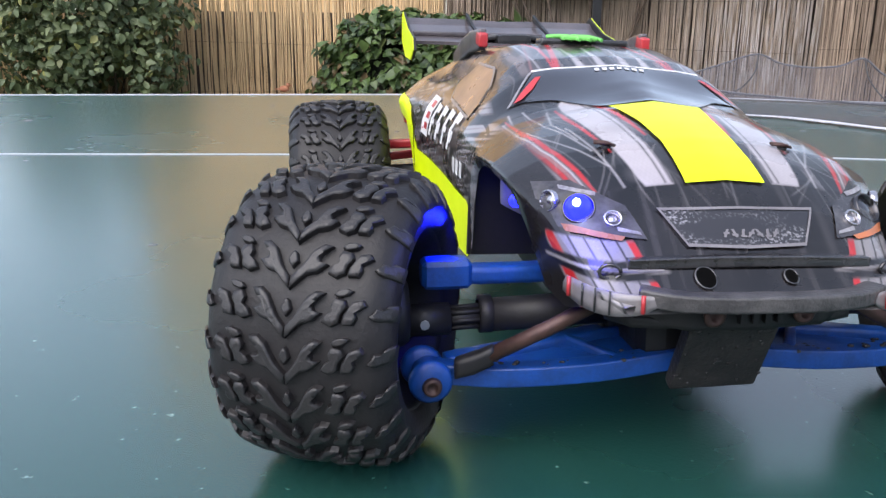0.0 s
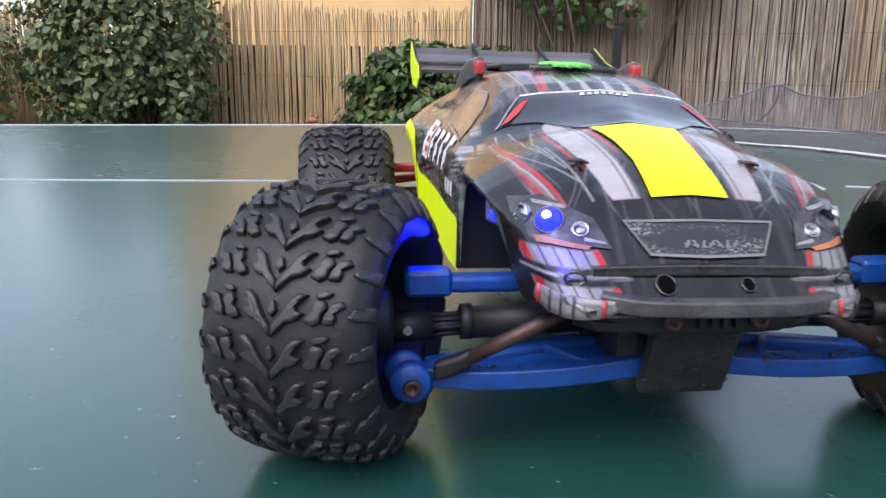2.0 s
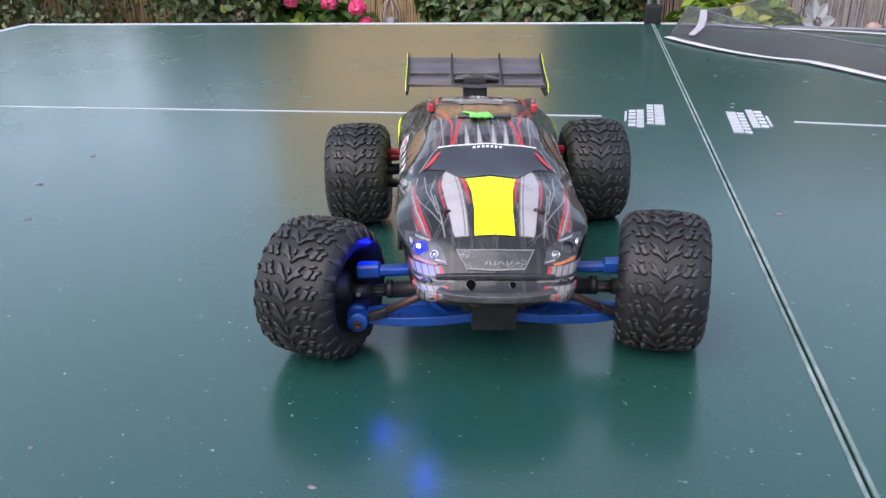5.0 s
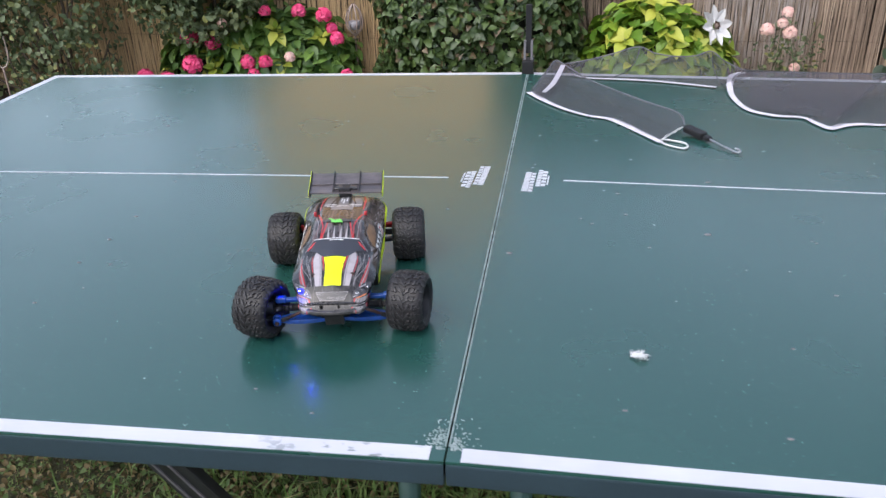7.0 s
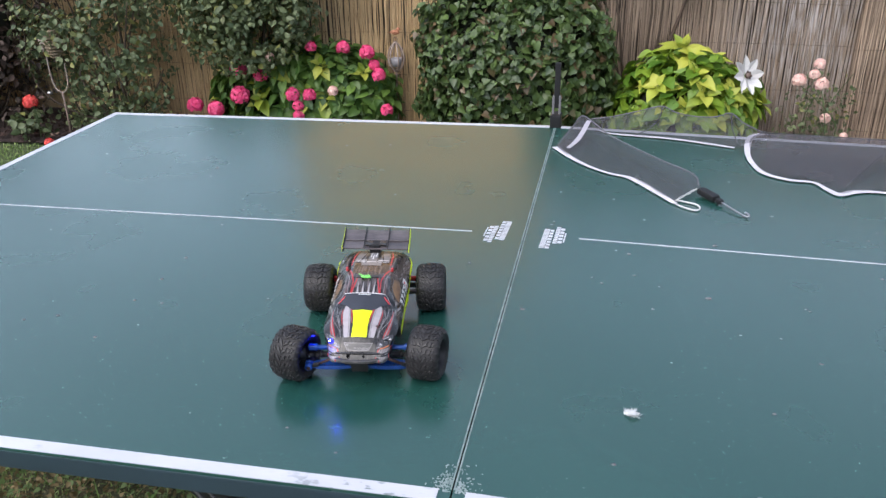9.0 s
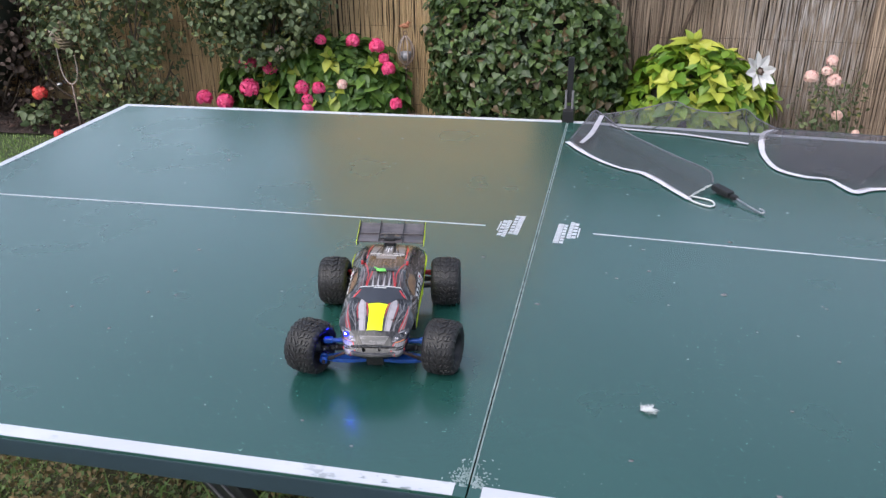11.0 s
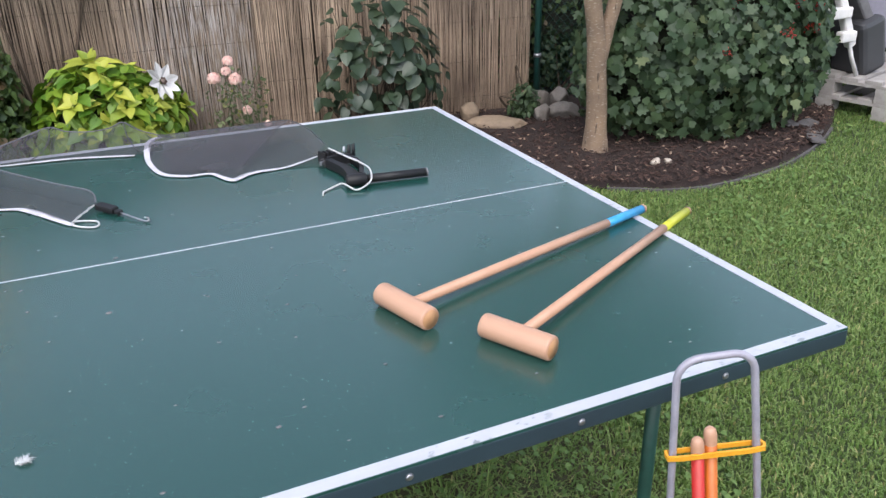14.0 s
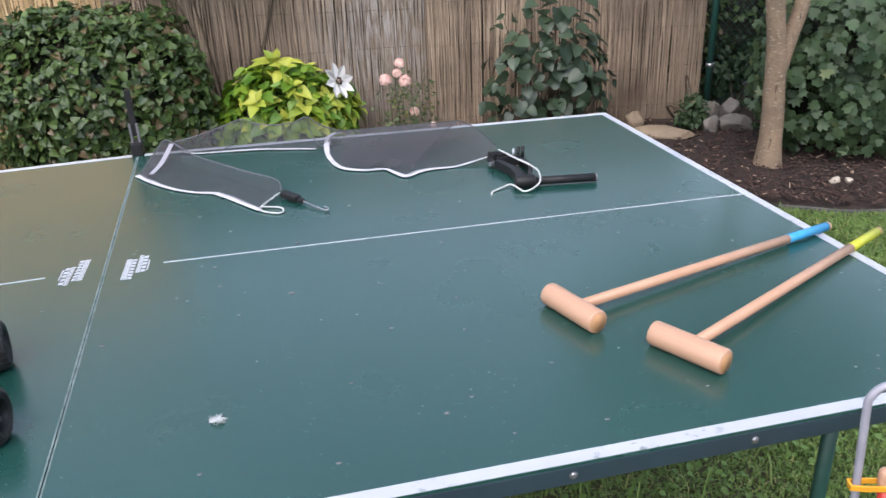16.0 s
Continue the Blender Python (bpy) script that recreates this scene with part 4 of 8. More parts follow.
def mallet(head, tip, tip_paint, label, group):
    hx, hy = head
    r = 0.0195
    a = math.atan2(tip[1] - hy, tip[0] - hx)
    length = math.hypot(tip[0] - hx, tip[1] - hy)
    z0 = ztop(hx) + r
    z1 = ztop(1.36) + 0.011
    drop = math.degrees(math.atan2(z0 - z1, 1.36 - hx))
    thing = root("croquet_mallet", label, "croquet mallet", pose(hx, hy, z0, 0, 0, math.degrees(a)), group=group)
    h = 0.061
    body = lathe([(0, -h), (r - 0.003, -h), (r - 0.0008, -h + 0.0012), (r, -h + 0.004), (r, h - 0.004), (r - 0.0008, h - 0.0012), (r - 0.003, h), (0, h)], 32, "y")
    part("head", body, BEECH, thing, "turned beech head with chamfered ends")
    for s in (-1, 1):
        part("end_face", lathe([(0, 0), (r - 0.004, 0), (r - 0.004, 0.0006), (0, 0.0006)], 28, "y", m=pose(0, s * h + (0 if s > 0 else -0.0006), 0)), BEECH_END, thing)
    slope = pose(0, 0, 0, 0, drop, 0)
    span = [0.018, length - 0.1, length - 0.012]
    hr = 0.0088
    handle = part("handle", tube([(r - 0.004, 0, 0), (length * 0.5, 0, 0), (length - 0.13, 0, 0)], hr, 16), BEECH, thing, "slim turned wooden handle", m=slope)
    part("paint_band", tube([(length - 0.13, 0, 0), (length - 0.1, 0, 0), (length - 0.012, 0, 0)], hr + 0.0002, 16), tip_paint, handle, "painted grip end")
    part("handle_tip", lathe([(0, 0.012), (0.006, 0.011), (0.0092, 0.006), (0.0095, 0)], 16, "x", m=pose(length - 0.012, 0, 0)), BEECH, handle)


mallet((0.761, -0.424), (1.392, -0.233), BLUE_PAINT, "wooden croquet mallet with a blue-banded handle lying on the table", "croquet mallets")
mallet((0.874, -0.586), (1.471, -0.277), YELLOW_PAINT, "wooden croquet mallet with a yellow-banded handle lying on the table", "croquet mallets")


def croquet_stand():
    c = Vector((1.044, -0.933, 0))
    ax = Vector((0.92, 0.39, 0)).normalized()
    thing = root("croquet_stand", "bent grey steel croquet stand with an orange clip", "croquet stand", Matrix.Translation(c) @ pose(0, 0, 0, 0, -6.2, -22))
    w, top, b, splay = 0.0465, 0.889, 0.028, 0.09
    pts = [(-splay, 0, 0.012), (-w, 0, top - b)]
    pts += [(-w + b - b * math.cos(t), 0, top - b + b * math.sin(t)) for t in np.linspace(0.2, math.pi / 2, 7)]
    pts += [(w - b + b * math.sin(t), 0, top - b + b * math.cos(t)) for t in np.linspace(0, math.pi / 2 - 0.2, 7)]
    pts += [(w, 0, top - b), (splay, 0, 0.012)]
    part("hoop", tube(pts, 0.0047, 12), HOOP_GREY, thing, "bent lilac-grey steel tube")
    for s in (-1, 1):
        part("foot", tube([(s * splay, -0.14, 0.008), (s * splay, 0.14, 0.008)], 0.008, 10), STEEL, thing)
    w += 0.006
    ring = [(-w - 0.009, 0, 0), (-w - 0.008, -0.014, 0), (-w + 0.01, -0.018, 0), (w - 0.01, -0.018, 0), (w + 0.008, -0.014, 0), (w + 0.011, 0, 0), (w + 0.008, 0.012, 0), (w - 0.01, 0.014, 0), (-w + 0.01, 0.014, 0), (-w - 0.008, 0.012, 0)]
    one = bmesh.new()
    n = len(ring)
    lo = [one.verts.new((x, y * 0.55, 0.748)) for x, y, _ in ring]
    hi = [one.verts.new((x, y * 0.55, 0.7545)) for x, y, _ in ring]
    li = [one.verts.new((x * 0.95, y * 0.36, 0.748)) for x, y, _ in ring]
    hj = [one.verts.new((x * 0.95, y * 0.36, 0.7545)) for x, y, _ in ring]
    for k in range(n):
        j = (k + 1) % n
        for quad in ((lo[k], lo[j], hi[j], hi[k]), (li[j], li[k], hj[k], hj[j]), (hi[k], hi[j], hj[j], hj[k]), (lo[j], lo[k], li[k], li[j])):
            one.faces.new(quad)
    bmesh.ops.transform(one, matrix=pose(0, 0, 0.75, 0, 2, 0) @ pose(0, 0, -0.75), verts=one.verts)
    part("clip", one, ORANGE_PLASTIC, thing, "orange plastic spreader clip")
    part("tray", box(0.18, 0.12, 0.01, (0, 0, 0.02), 0.003), ORANGE_PLASTIC, thing, "low tray that carries the pegs")
    for x, y, lean, mat_, z, lab in ((-0.008, 0.003, 0.1, RED_PAINT, 0.785, "red painted wooden croquet peg"), (0.013, 0.0, -0.1, ORANGE_PAINT, 0.796, "orange painted wooden croquet peg")):
        peg = root("croquet_peg", lab + " standing in the stand", "croquet peg", Matrix.Translation(c + Vector((x, y, 0.025))) @ pose(0, 0, 0, 0, lean - 7.5, -22), group="croquet pegs")
        part("shaft", tube([(0, 0, 0.0), (0, 0, z - 0.06)], 0.008, 14), mat_, peg)
        part("wooden_tip", lathe([(0.0082, 0), (0.0082, 0.014), (0.007, 0.02), (0.004, 0.0235), (0, 0.024)], 14, m=pose(0, 0, z - 0.06)), BEECH, peg, "bare wooden rounded tip")


croquet_stand()


def net_post_standing():
    z = ztop(0)
    thing = root("net_post", "black net post clamped upright on the table edge", "net post", pose(0.0, 0.772, z))
    part("clamp_body", box(0.03, 0.05, 0.035, (0, -0.006, 0.017), 0.004), BLACK_PLASTIC, thing)
    part("clamp_jaw", box(0.03, 0.014, 0.07, (0, 0.016, -0.03), 0.003), BLACK_PLASTIC, thing)
    for x in (-0.009, 0.009):
        part("bracket", box(0.006, 0.012, 0.06, (x, -0.008, 0.055), 0.0015), GREY_PLASTIC, thing, "worn grey bracket")
    part("upright", box(0.016, 0.009, 0.125, (0, -0.003, 0.1125), 0.002), BLACK_PLASTIC, thing)
    part("clamp_screw", tube([(0, 0.006, -0.075), (0, 0.006, -0.036)], 0.004, 8), STEEL, thing)


net_post_standing()


def lying_net():
    T = lambda x, y, h=0.0: (x, y, ztop(x) + 0.003 + h)
    thing = root("table_tennis_net", "collapsed black table-tennis net with white tape lying on the table", "net")
    # strip that lies flat towards the seam
    near = [T(0.016, 0.561), T(0.056, 0.49), T(0.104, 0.427), T(0.155, 0.385), T(0.195, 0.369), T(0.223, 0.339), T(0.258, 0.284), T(0.296, 0.222)]
    far = [T(0.022, 0.58, 0.004), T(0.05, 0.69, 0.016), T(0.07, 0.775, 0.026), T(0.1, 0.735, 0.024), T(0.152, 0.625, 0.02), T(0.212, 0.54, 0.018), T(0.282, 0.445, 0.018), T(0.343, 0.36, 0.02), T(0.35, 0.3, 0.014)]
    ribbon("gauze_strip", near, far[2:], GAUZE, thing, 0.01, 10, "loose black gauze")
    ribbon("gauze_strip", [near[0], T(0.05, 0.5, 0.002)], [far[2], T(0.1, 0.73, 0.022)], GAUZE, thing, 0.004, 8)
    flat_band("tape", near, (0.02, 0.014, 0.009, 0.007, 0.013, 0.018, 0.015, 0.012), TAPE, thing, label="white cotton tape")
    part("edge_cord", tube(curve_through(far, 6), 0.0019, 6), GREY_CORD, thing, "grey edge cord")
    flat_band("tape", [T(0.05, 0.535, 0.008), T(0.073, 0.6, 0.016), T(0.092, 0.73, 0.026)], (0.01, 0.014, 0.012), GREY_TAPE, thing, label="tape seen through gauze")
    # the fold back along the far edge
    low = [T(0.11, 0.735, 0.004), T(0.15, 0.711), T(0.23, 0.704), T(0.317, 0.695), T(0.4, 0.672), T(0.466, 0.649)]
    high = [T(0.095, 0.77, 0.02), T(0.16, 0.765, 0.034), T(0.22, 0.75, 0.055), T(0.28, 0.735, 0.076), T(0.32, 0.732, 0.062), T(0.37, 0.726, 0.056), T(0.42, 0.72, 0.06), T(0.455, 0.71, 0.074), T(0.49, 0.71, 0.05), T(0.54, 0.71, 0.028), T(0.575, 0.71, 0.018)]
    ribbon("gauze_strip", low, high, GAUZE, thing, 0.004, 8)
    flat_band("tape", low, (0.006, 0.008, 0.013, 0.012, 0.012, 0.008), TAPE, thing)
    part("edge_cord", tube(curve_through(high, 6), 0.0017, 6), GREY_CORD, thing)
    for fold in ([T(0.282, 0.733, 0.074), T(0.275, 0.722, 0.045), T(0.25, 0.71, 0.018), T(0.215, 0.7, 0.004)], [T(0.457, 0.708, 0.072), T(0.46, 0.69, 0.04), T(0.475, 0.66, 0.01), T(0.49, 0.64, 0.002)]):
        part("fold_seam", tube(curve_through(fold, 5), 0.0013, 6), DARK_CORD, thing, "dark seam of a fold")
    # the long loop to the second clamp
    near = [T(0.545, 0.735, 0.016), T(0.512, 0.71, 0.012), T(0.493, 0.617, 0.004), T(0.494, 0.533), T(0.512, 0.461), T(0.56, 0.426), T(0.613, 0.418), T(0.633, 0.379), T(0.653, 0.349), T(0.685, 0.371), T(0.722, 0.383), T(0.791, 0.385), T(0.875, 0.398, 0.012)]
    far = [T(0.54, 0.7, 0.03), T(0.6, 0.715, 0.026), T(0.67, 0.72, 0.024), T(0.75, 0.718, 0.024), T(0.82, 0.712, 0.026), T(0.885, 0.7, 0.028), T(0.91, 0.603, 0.028), T(0.912, 0.5, 0.027), T(0.905, 0.42, 0.03)]
    ribbon("gauze_strip", near, far, GAUZE, thing, 0.008, 10)
    flat_band("tape", near, (0.016, 0.018, 0.014, 0.012, 0.013, 0.012, 0.009, 0.012, 0.018, 0.019, 0.015, 0.009, 0.006), TAPE, thing)
    part("edge_cord", tube(curve_through(far, 6), 0.0015, 6), DARK_CORD, thing)
    crease = [T(0.674, 0.39, 0.004), T(0.735, 0.491, 0.012), T(0.822, 0.629, 0.022), T(0.885, 0.7, 0.029)]
    part("fold_seam", tube(curve_through(crease, 5), 0.0011, 6), DARK_CORD, thing)
    ribbon("gauze_strip", [T(0.51, 0.48, 0.006), T(0.56, 0.44, 0.006), T(0.61, 0.43, 0.006)] + crease[:1], [T(0.55, 0.69, 0.03), T(0.66, 0.7, 0.03), T(0.76, 0.7, 0.03)] + crease[-1:], GAUZE, thing, 0.006, 10)
    # clip and hook at the short end
    sleeve = part("end_sleeve", box(0.05, 0.02, 0.013, (0, 0, 0), 0.004, m=pose(0.368, 0.27, ztop(0.37) + 0.011, 0, 4, -52)), BLACK_PLASTIC, thing, "black plastic end sleeve")
    part("sleeve_tail", box(0.014, 0.013, 0.009, (0, 0, 0), 0.003, m=pose(0.389, 0.239, ztop(0.39) + 0.009, 0, 4, -52)), BLACK_PLASTIC, thing)
    part("hook", tube(curve_through([T(0.392, 0.234, 0.006), T(0.415, 0.2, 0.003), T(0.434, 0.176, 0.001), T(0.441, 0.173, 0.003), T(0.44, 0.183, 0.004), T(0.434, 0.189, 0.004)], 5), 0.0019, 8), STEEL, thing, "bent steel wire hook")
    part("loop_cord", tube(curve_through([T(0.296, 0.222), T(0.31, 0.205), T(0.335, 0.19), T(0.346, 0.2), T(0.342, 0.222), T(0.318, 0.235), T(0.3, 0.23, 0.004)], 5), 0.0021, 6), CORD, thing, "loop of white cord")
    lace = [T(0.3, 0.228, 0.004), T(0.312, 0.25, 0.006), T(0.326, 0.266, 0.008), T(0.336, 0.283, 0.009), T(0.348, 0.296, 0.01)]
    for sway in (0.003, -0.003):
        part("lacing", tube(curve_through([(x + sway * (-1) ** k, y, z) for k, (x, y, z) in enumerate(lace)], 4), 0.0013, 5), CORD, thing)


lying_net()


def second_clamp():
    T = lambda x, y, h=0.0: Vector((x, y, ztop(x) + h))
    thing = root("net_clamp", "black net clamp with a tube and white cord on the table", "net clamp", Matrix.Translation(T(0.9, 0.3)))
    L = lambda x, y, h=0.0: T(x, y, h) - T(0.9, 0.3)
    part("tube", tube([L(0.925, 0.195, 0.012), L(1.073, 0.178, 0.012)], 0.0098, 18), BLACK_PLASTIC, thing, "black tube")
    part("tube_mouth", lathe([(0.0072, 0), (0.0098, 0), (0.0102, 0.002), (0.0098, 0.004), (0.0072, 0.004)], 18, "x", m=Matrix.Translation(L(1.071, 0.178, 0.012)) @ pose(0, 0, 0, 0, 0, -6)), GREY_PLASTIC, thing)
    part("jaw", lathe([(0, -0.024), (0.012, -0.024), (0.0145, -0.02), (0.0145, 0.02), (0.012, 0.024), (0, 0.024)], 20, "x", m=Matrix.Translation(L(0.902, 0.192, 0.0148)) @ pose(0, 0, 0, 0, 0, -8)), BLACK_PLASTIC, thing, "round black jaw")

    def arm(points, w, h):
        one = bmesh.new()
        pts = curve_through([L(*p) for p in points], 5)
        rows = []
        for i, p in enumerate(pts):
            d = pts[min(i + 1, len(pts) - 1)] - pts[max(i - 1, 0)]
            side = Vector((-d.y, d.x, 0)).normalized() * w / 2
            up = Vector((0, 0, h / 2))
            rows.append([one.verts.new(p + q) for q in (-side - up, side - up, side + up, -side + up)])
        for a, b in zip(rows, rows[1:]):
            for k in range(4):
                one.faces.new((a[k], a[(k + 1) % 4], b[(k + 1) % 4], b[k]))
        one.faces.new(rows[0][::-1]), one.faces.new(rows[-1])
        bmesh.ops.recalc_face_normals(one, faces=one.faces)
        bmesh.ops.bevel(one, geom=one.edges[:], offset=w * 0.16, segments=2, affect="EDGES", profile=0.7, clamp_overlap=True)
        return part("arm", one, BLACK_PLASTIC, thing)

    arm([(0.884, 0.345, 0.013), (0.892, 0.31, 0.013), (0.9, 0.27, 0.013), (0.898, 0.23, 0.013), (0.892, 0.2, 0.013)], 0.016, 0.022)
    arm([(0.944, 0.352, 0.013), (0.948, 0.31, 0.013), (0.942, 0.265, 0.013), (0.922, 0.215, 0.013)], 0.01, 0.02)
    arm([(0.882, 0.346, 0.015), (0.915, 0.352, 0.015), (0.948, 0.35, 0.015)], 0.011, 0.024)
    arm([(0.905, 0.335, 0.008), (0.915, 0.29, 0.007), (0.914, 0.24, 0.007)], 0.03, 0.005)
    for x in (0.876, 0.886, 0.896, 0.906):
        part("rib", box(0.0045, 0.03, 0.026, (0, 0, 0), 0.001, m=Matrix.Translation(L(x, 0.368, 0.021)) @ pose(0, 0, 0, 0, 8, 12)), BLACK_PLASTIC, thing)
    part("hinge_pin", tube([L(0.866, 0.352, 0.018), L(0.914, 0.37, 0.02)], 0.004, 10), BLACK_PLASTIC, thing)
    part("wing_nut", box(0.02, 0.008, 0.009, (0, 0, 0), 0.002, m=Matrix.Translation(L(0.872, 0.345, 0.014)) @ pose(0, 0, 0, 0, 0, 30)), STEEL, thing, "steel wing nut")
    part("bolt", tube([L(0.932, 0.368, 0.015), L(0.936, 0.37, 0.04)], 0.0036, 8), STEEL, thing)
    for x in (0.948, 0.96):
        part("peg", tube([L(x, 0.372, 0.012), L(x + 0.002, 0.376, 0.042)], 0.0044, 10), BLACK_PLASTIC, thing)
    cord = [L(0.9, 0.385, 0.036), L(0.925, 0.315, 0.03), L(0.942, 0.258, 0.028), L(0.944, 0.212, 0.026), L(0.928, 0.17, 0.014), L(0.89, 0.155, 0.004), L(0.874, 0.178, 0.01), L(0.87, 0.205, 0.006), L(0.85, 0.198, 0.004), L(0.831, 0.187, 0.003), L(0.818, 0.178, 0.003), L(0.811, 0.16, 0.003)]
    part("cord", tube(curve_through(cord, 6), 0.0023, 6), CORD, thing, "white cord")
    part("lever", tube([L(0.907, 0.381, 0.033), L(0.94, 0.27, 0.03)], 0.0018, 8), STEEL, thing, "thin steel rod")


second_clamp()

# ---- behind the reed screen ----


def back_walls():
    """Plain dark boards that close the place behind the reed screens, the neighbouring house, and an added unseen south
    wall.
    """
    boards = plain("dark_stained_boards", (0.05, 0.036, 0.026), (0.03, 0.02, 0.015), 0.85, scale=4, fine=60, stretch=(1, 1, 0.1))
    for x0, x1, h in ((-5.32, -0.33, 0.95), (-0.33, 3.08, 1.8)):
        ob = part("wall_north", box(x1 - x0, 0.03, h, ((x0 + x1) / 2, 3.32, h / 2), 0.002), boards)
        tagged(ob, "dark stained board wall behind the reed screen", "wall", kind="structure")
    render_coat = plain("apricot_render", (0.68, 0.43, 0.21), (0.58, 0.36, 0.17), 0.9, scale=3, fine=220, bump=0.004)
    ob = part("house_wall", box(2.6, 0.3, 3.8, (-1.72, 6.2, 1.9), 0.01), render_coat)
    tagged(ob, "apricot rendered house wall beyond the low reed screen", "wall", kind="structure")
    # unseen wall behind the camera, added to darken reflections in the truck's nose
    dull = plain("dull_unseen_wall", (0.16, 0.14, 0.12), (0.1, 0.092, 0.075), 0.9, scale=2, fine=40, bump=0.01)
    ob = part("unseen_wall_south", box(20, 0.3, 2.4, (0, -7.2, 1.2), 0.01), dull)
    tagged(ob, "plain dull unseen wall, added to close the garden and darken reflections", "wall", kind="structure")


back_walls()

# ---- plants ----


def stems(parent, base, tips, radius, material, name="stem", bend=0.1, seed=0, joined_kind=True):
    rng = np.random.default_rng(seed)
    one = bmesh.new()
    for tip in tips:
        b, t = Vector(base) + Vector((*rng.normal(0, 0.03, 2), 0)), Vector(tip)
        mid = b.lerp(t, 0.5) + Vector(rng.normal(0, bend, 3)) * 0.5
        tube(curve_through([b, mid, t], 5), radius, 6, one, taper=0.35)
    ob = part(name, one, material, parent)
    if joined_kind:
        ob["kind"] = "stuff"
    return ob


def ivy_column():
    """Dense clipped ivy with flat sides and a rounded top."""
    rng = np.random.default_rng(31)
    thing = root("ivy_hedge", "dense clipped dark green ivy hedge by the fence", "hedge", pose(-0.36, 2.76, 0))
    n = 10500
    d = rng.normal(0, 1, (n, 3))
    d[:, 1] = -np.abs(d[:, 1]) * 0.9 + 0.25
    p = 3.2
    d /= (np.abs(d) ** p).sum(1, keepdims=True) ** (1 / p)
    lump = np.array([noise.noise(Vector(v) * 2.6) + 0.8 * noise.noise(Vector(v) * 7) for v in d])
    r = (0.95 + 0.15 * lump) * (1 - 0.2 * rng.random(n) ** 1.5)
    pts = d * r[:, None] * np.array([0.51, 0.32, 0.47]) + np.array([0, 0, 0.46])
    gap = np.array([noise.noise(Vector(v) * 9) for v in pts])
    keep = (pts[:, 2] > 0.03) & (gap > -0.42)
    leaf_cloud("foliage", pts[keep], rng.uniform(0.02, 0.05, keep.sum()), LEAF_IVY, IVY, thing, 32, 0.35, d[keep] * 0.9)
    # near-black ball: the hedge's inner shade put into its colour
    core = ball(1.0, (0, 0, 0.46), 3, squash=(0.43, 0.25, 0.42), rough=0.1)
    part("shade_core", core, plain("dark_shade_core", (0.012, 0.016, 0.008), (0.02, 0.018, 0.012), 0.95), thing, "near-black ball standing in for the shade inside the hedge")
    stems(thing, (0, 0.05, 0), [(x, -0.24, z) for x, z in ((-0.3, 0.6), (0.1, 0.7), (0.32, 0.4), (-0.1, 0.3))], 0.006, TWIG, seed=33)
    one = bmesh.new()
    for _ in range(26):
        a = Vector((rng.uniform(-0.48, 0.48), -0.29, rng.uniform(0.1, 0.9)))
        b = a + Vector((rng.normal(0, 0.06), -0.03, rng.uniform(0.02, 0.12)))
        tube([a, a.lerp(b, 0.5) + Vector((0.01, -0.01, 0.01)), b], 0.0018, 4, one, taper=0.5)
    part("loose_shoots", one, GREEN_STEM, thing)["kind"] = "stuff"


ivy_column()


def loose_shrub(x, y, centre, radii, n, size, material, label, seed, stem_n=14, fill=0.45, thin=0.0, core=False):
    rng = np.random.default_rng(seed)
    thing = root("shrub", label, "shrub", pose(x, y, 0), group="border shrubs")
    pts, d = lumpy(rng, n, radii, centre, fill, 16)
    clump = np.array([noise.noise(Vector(v) * 5.5 + Vector((seed, 0, 0))) for v in pts])
    keep = (clump > thin) & (pts[:, 2] > 0.04)
    leaf_cloud("foliage", pts[keep], rng.uniform(size * 0.6, size * 1.3, keep.sum()), LEAF_OVAL, material, thing, seed + 1, 0.5, d[keep] * 0.6)
    # a dark solid ball stands in for the shade deep in the shrub
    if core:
        part("shade_core", ball(1.0, centre, 2, squash=tuple(0.66 * v for v in radii), rough=0.2), bpy.data.materials["dark_shade_core"], thing)
    tips, _ = lumpy(rng, stem_n, radii, centre, 0.7, 6)
    stems(thing, (0, 0, 0), [t for t in tips if t[2] > 0.1], 0.009, TWIG, "twig_tangle", 0.16, seed + 2)
    return thing


loose_shrub(-1.9, 3.0, (0.04, -0.2, 0.95), (0.46, 0.24, 0.56), 9800, 0.036, SHADE_LEAF, "tall loose shrub with dull green leaves before the fence", 41, 8, 0.3, -0.3)
loose_shrub(-2.75, 2.85, (0.0, -0.1, 0.7), (0.48, 0.28, 0.7), 6800, 0.034, SHADE_LEAF, "straggling shrub with sparse grey-green leaves before the fence", 45, 20, 0.35, -0.1)
loose_shrub(-3.75, 2.8, (0.0, 0.0, 0.8), (0.7, 0.35, 1.0), 6500, 0.04, plain("withered_leaf", (0.06, 0.035, 0.025), (0.03, 0.02, 0.015), 0.8, spread=0.5, island=True), "dark brown withered shrub in the corner", 49, 50, 0.3, -0.3, True)
loose_shrub(-2.6, 2.85, (0.0, -0.1, 0.1), (0.4, 0.12, 0.1), 420, 0.03, SHADE_LEAF, "low ground cover of dull green leaves", 52, 8, 0.2, -0.1)
loose_shrub(3.7, 3.35, (0.0, 0.0, 0.75), (0.85, 0.25, 0.8), 3400, 0.045, IVY, "dark ivy growing over the chain-link fence", 55, 10, 0.5, 0.0, True)
loose_shrub(5.6, 2.75, (0.0, 0.0, 0.8), (1.5, 0.4, 1.1), 4200, 0.06, DARK_HEDGE, "dark hedge behind the stacked pallet", 58, 10, 0.5, 0.0, True)
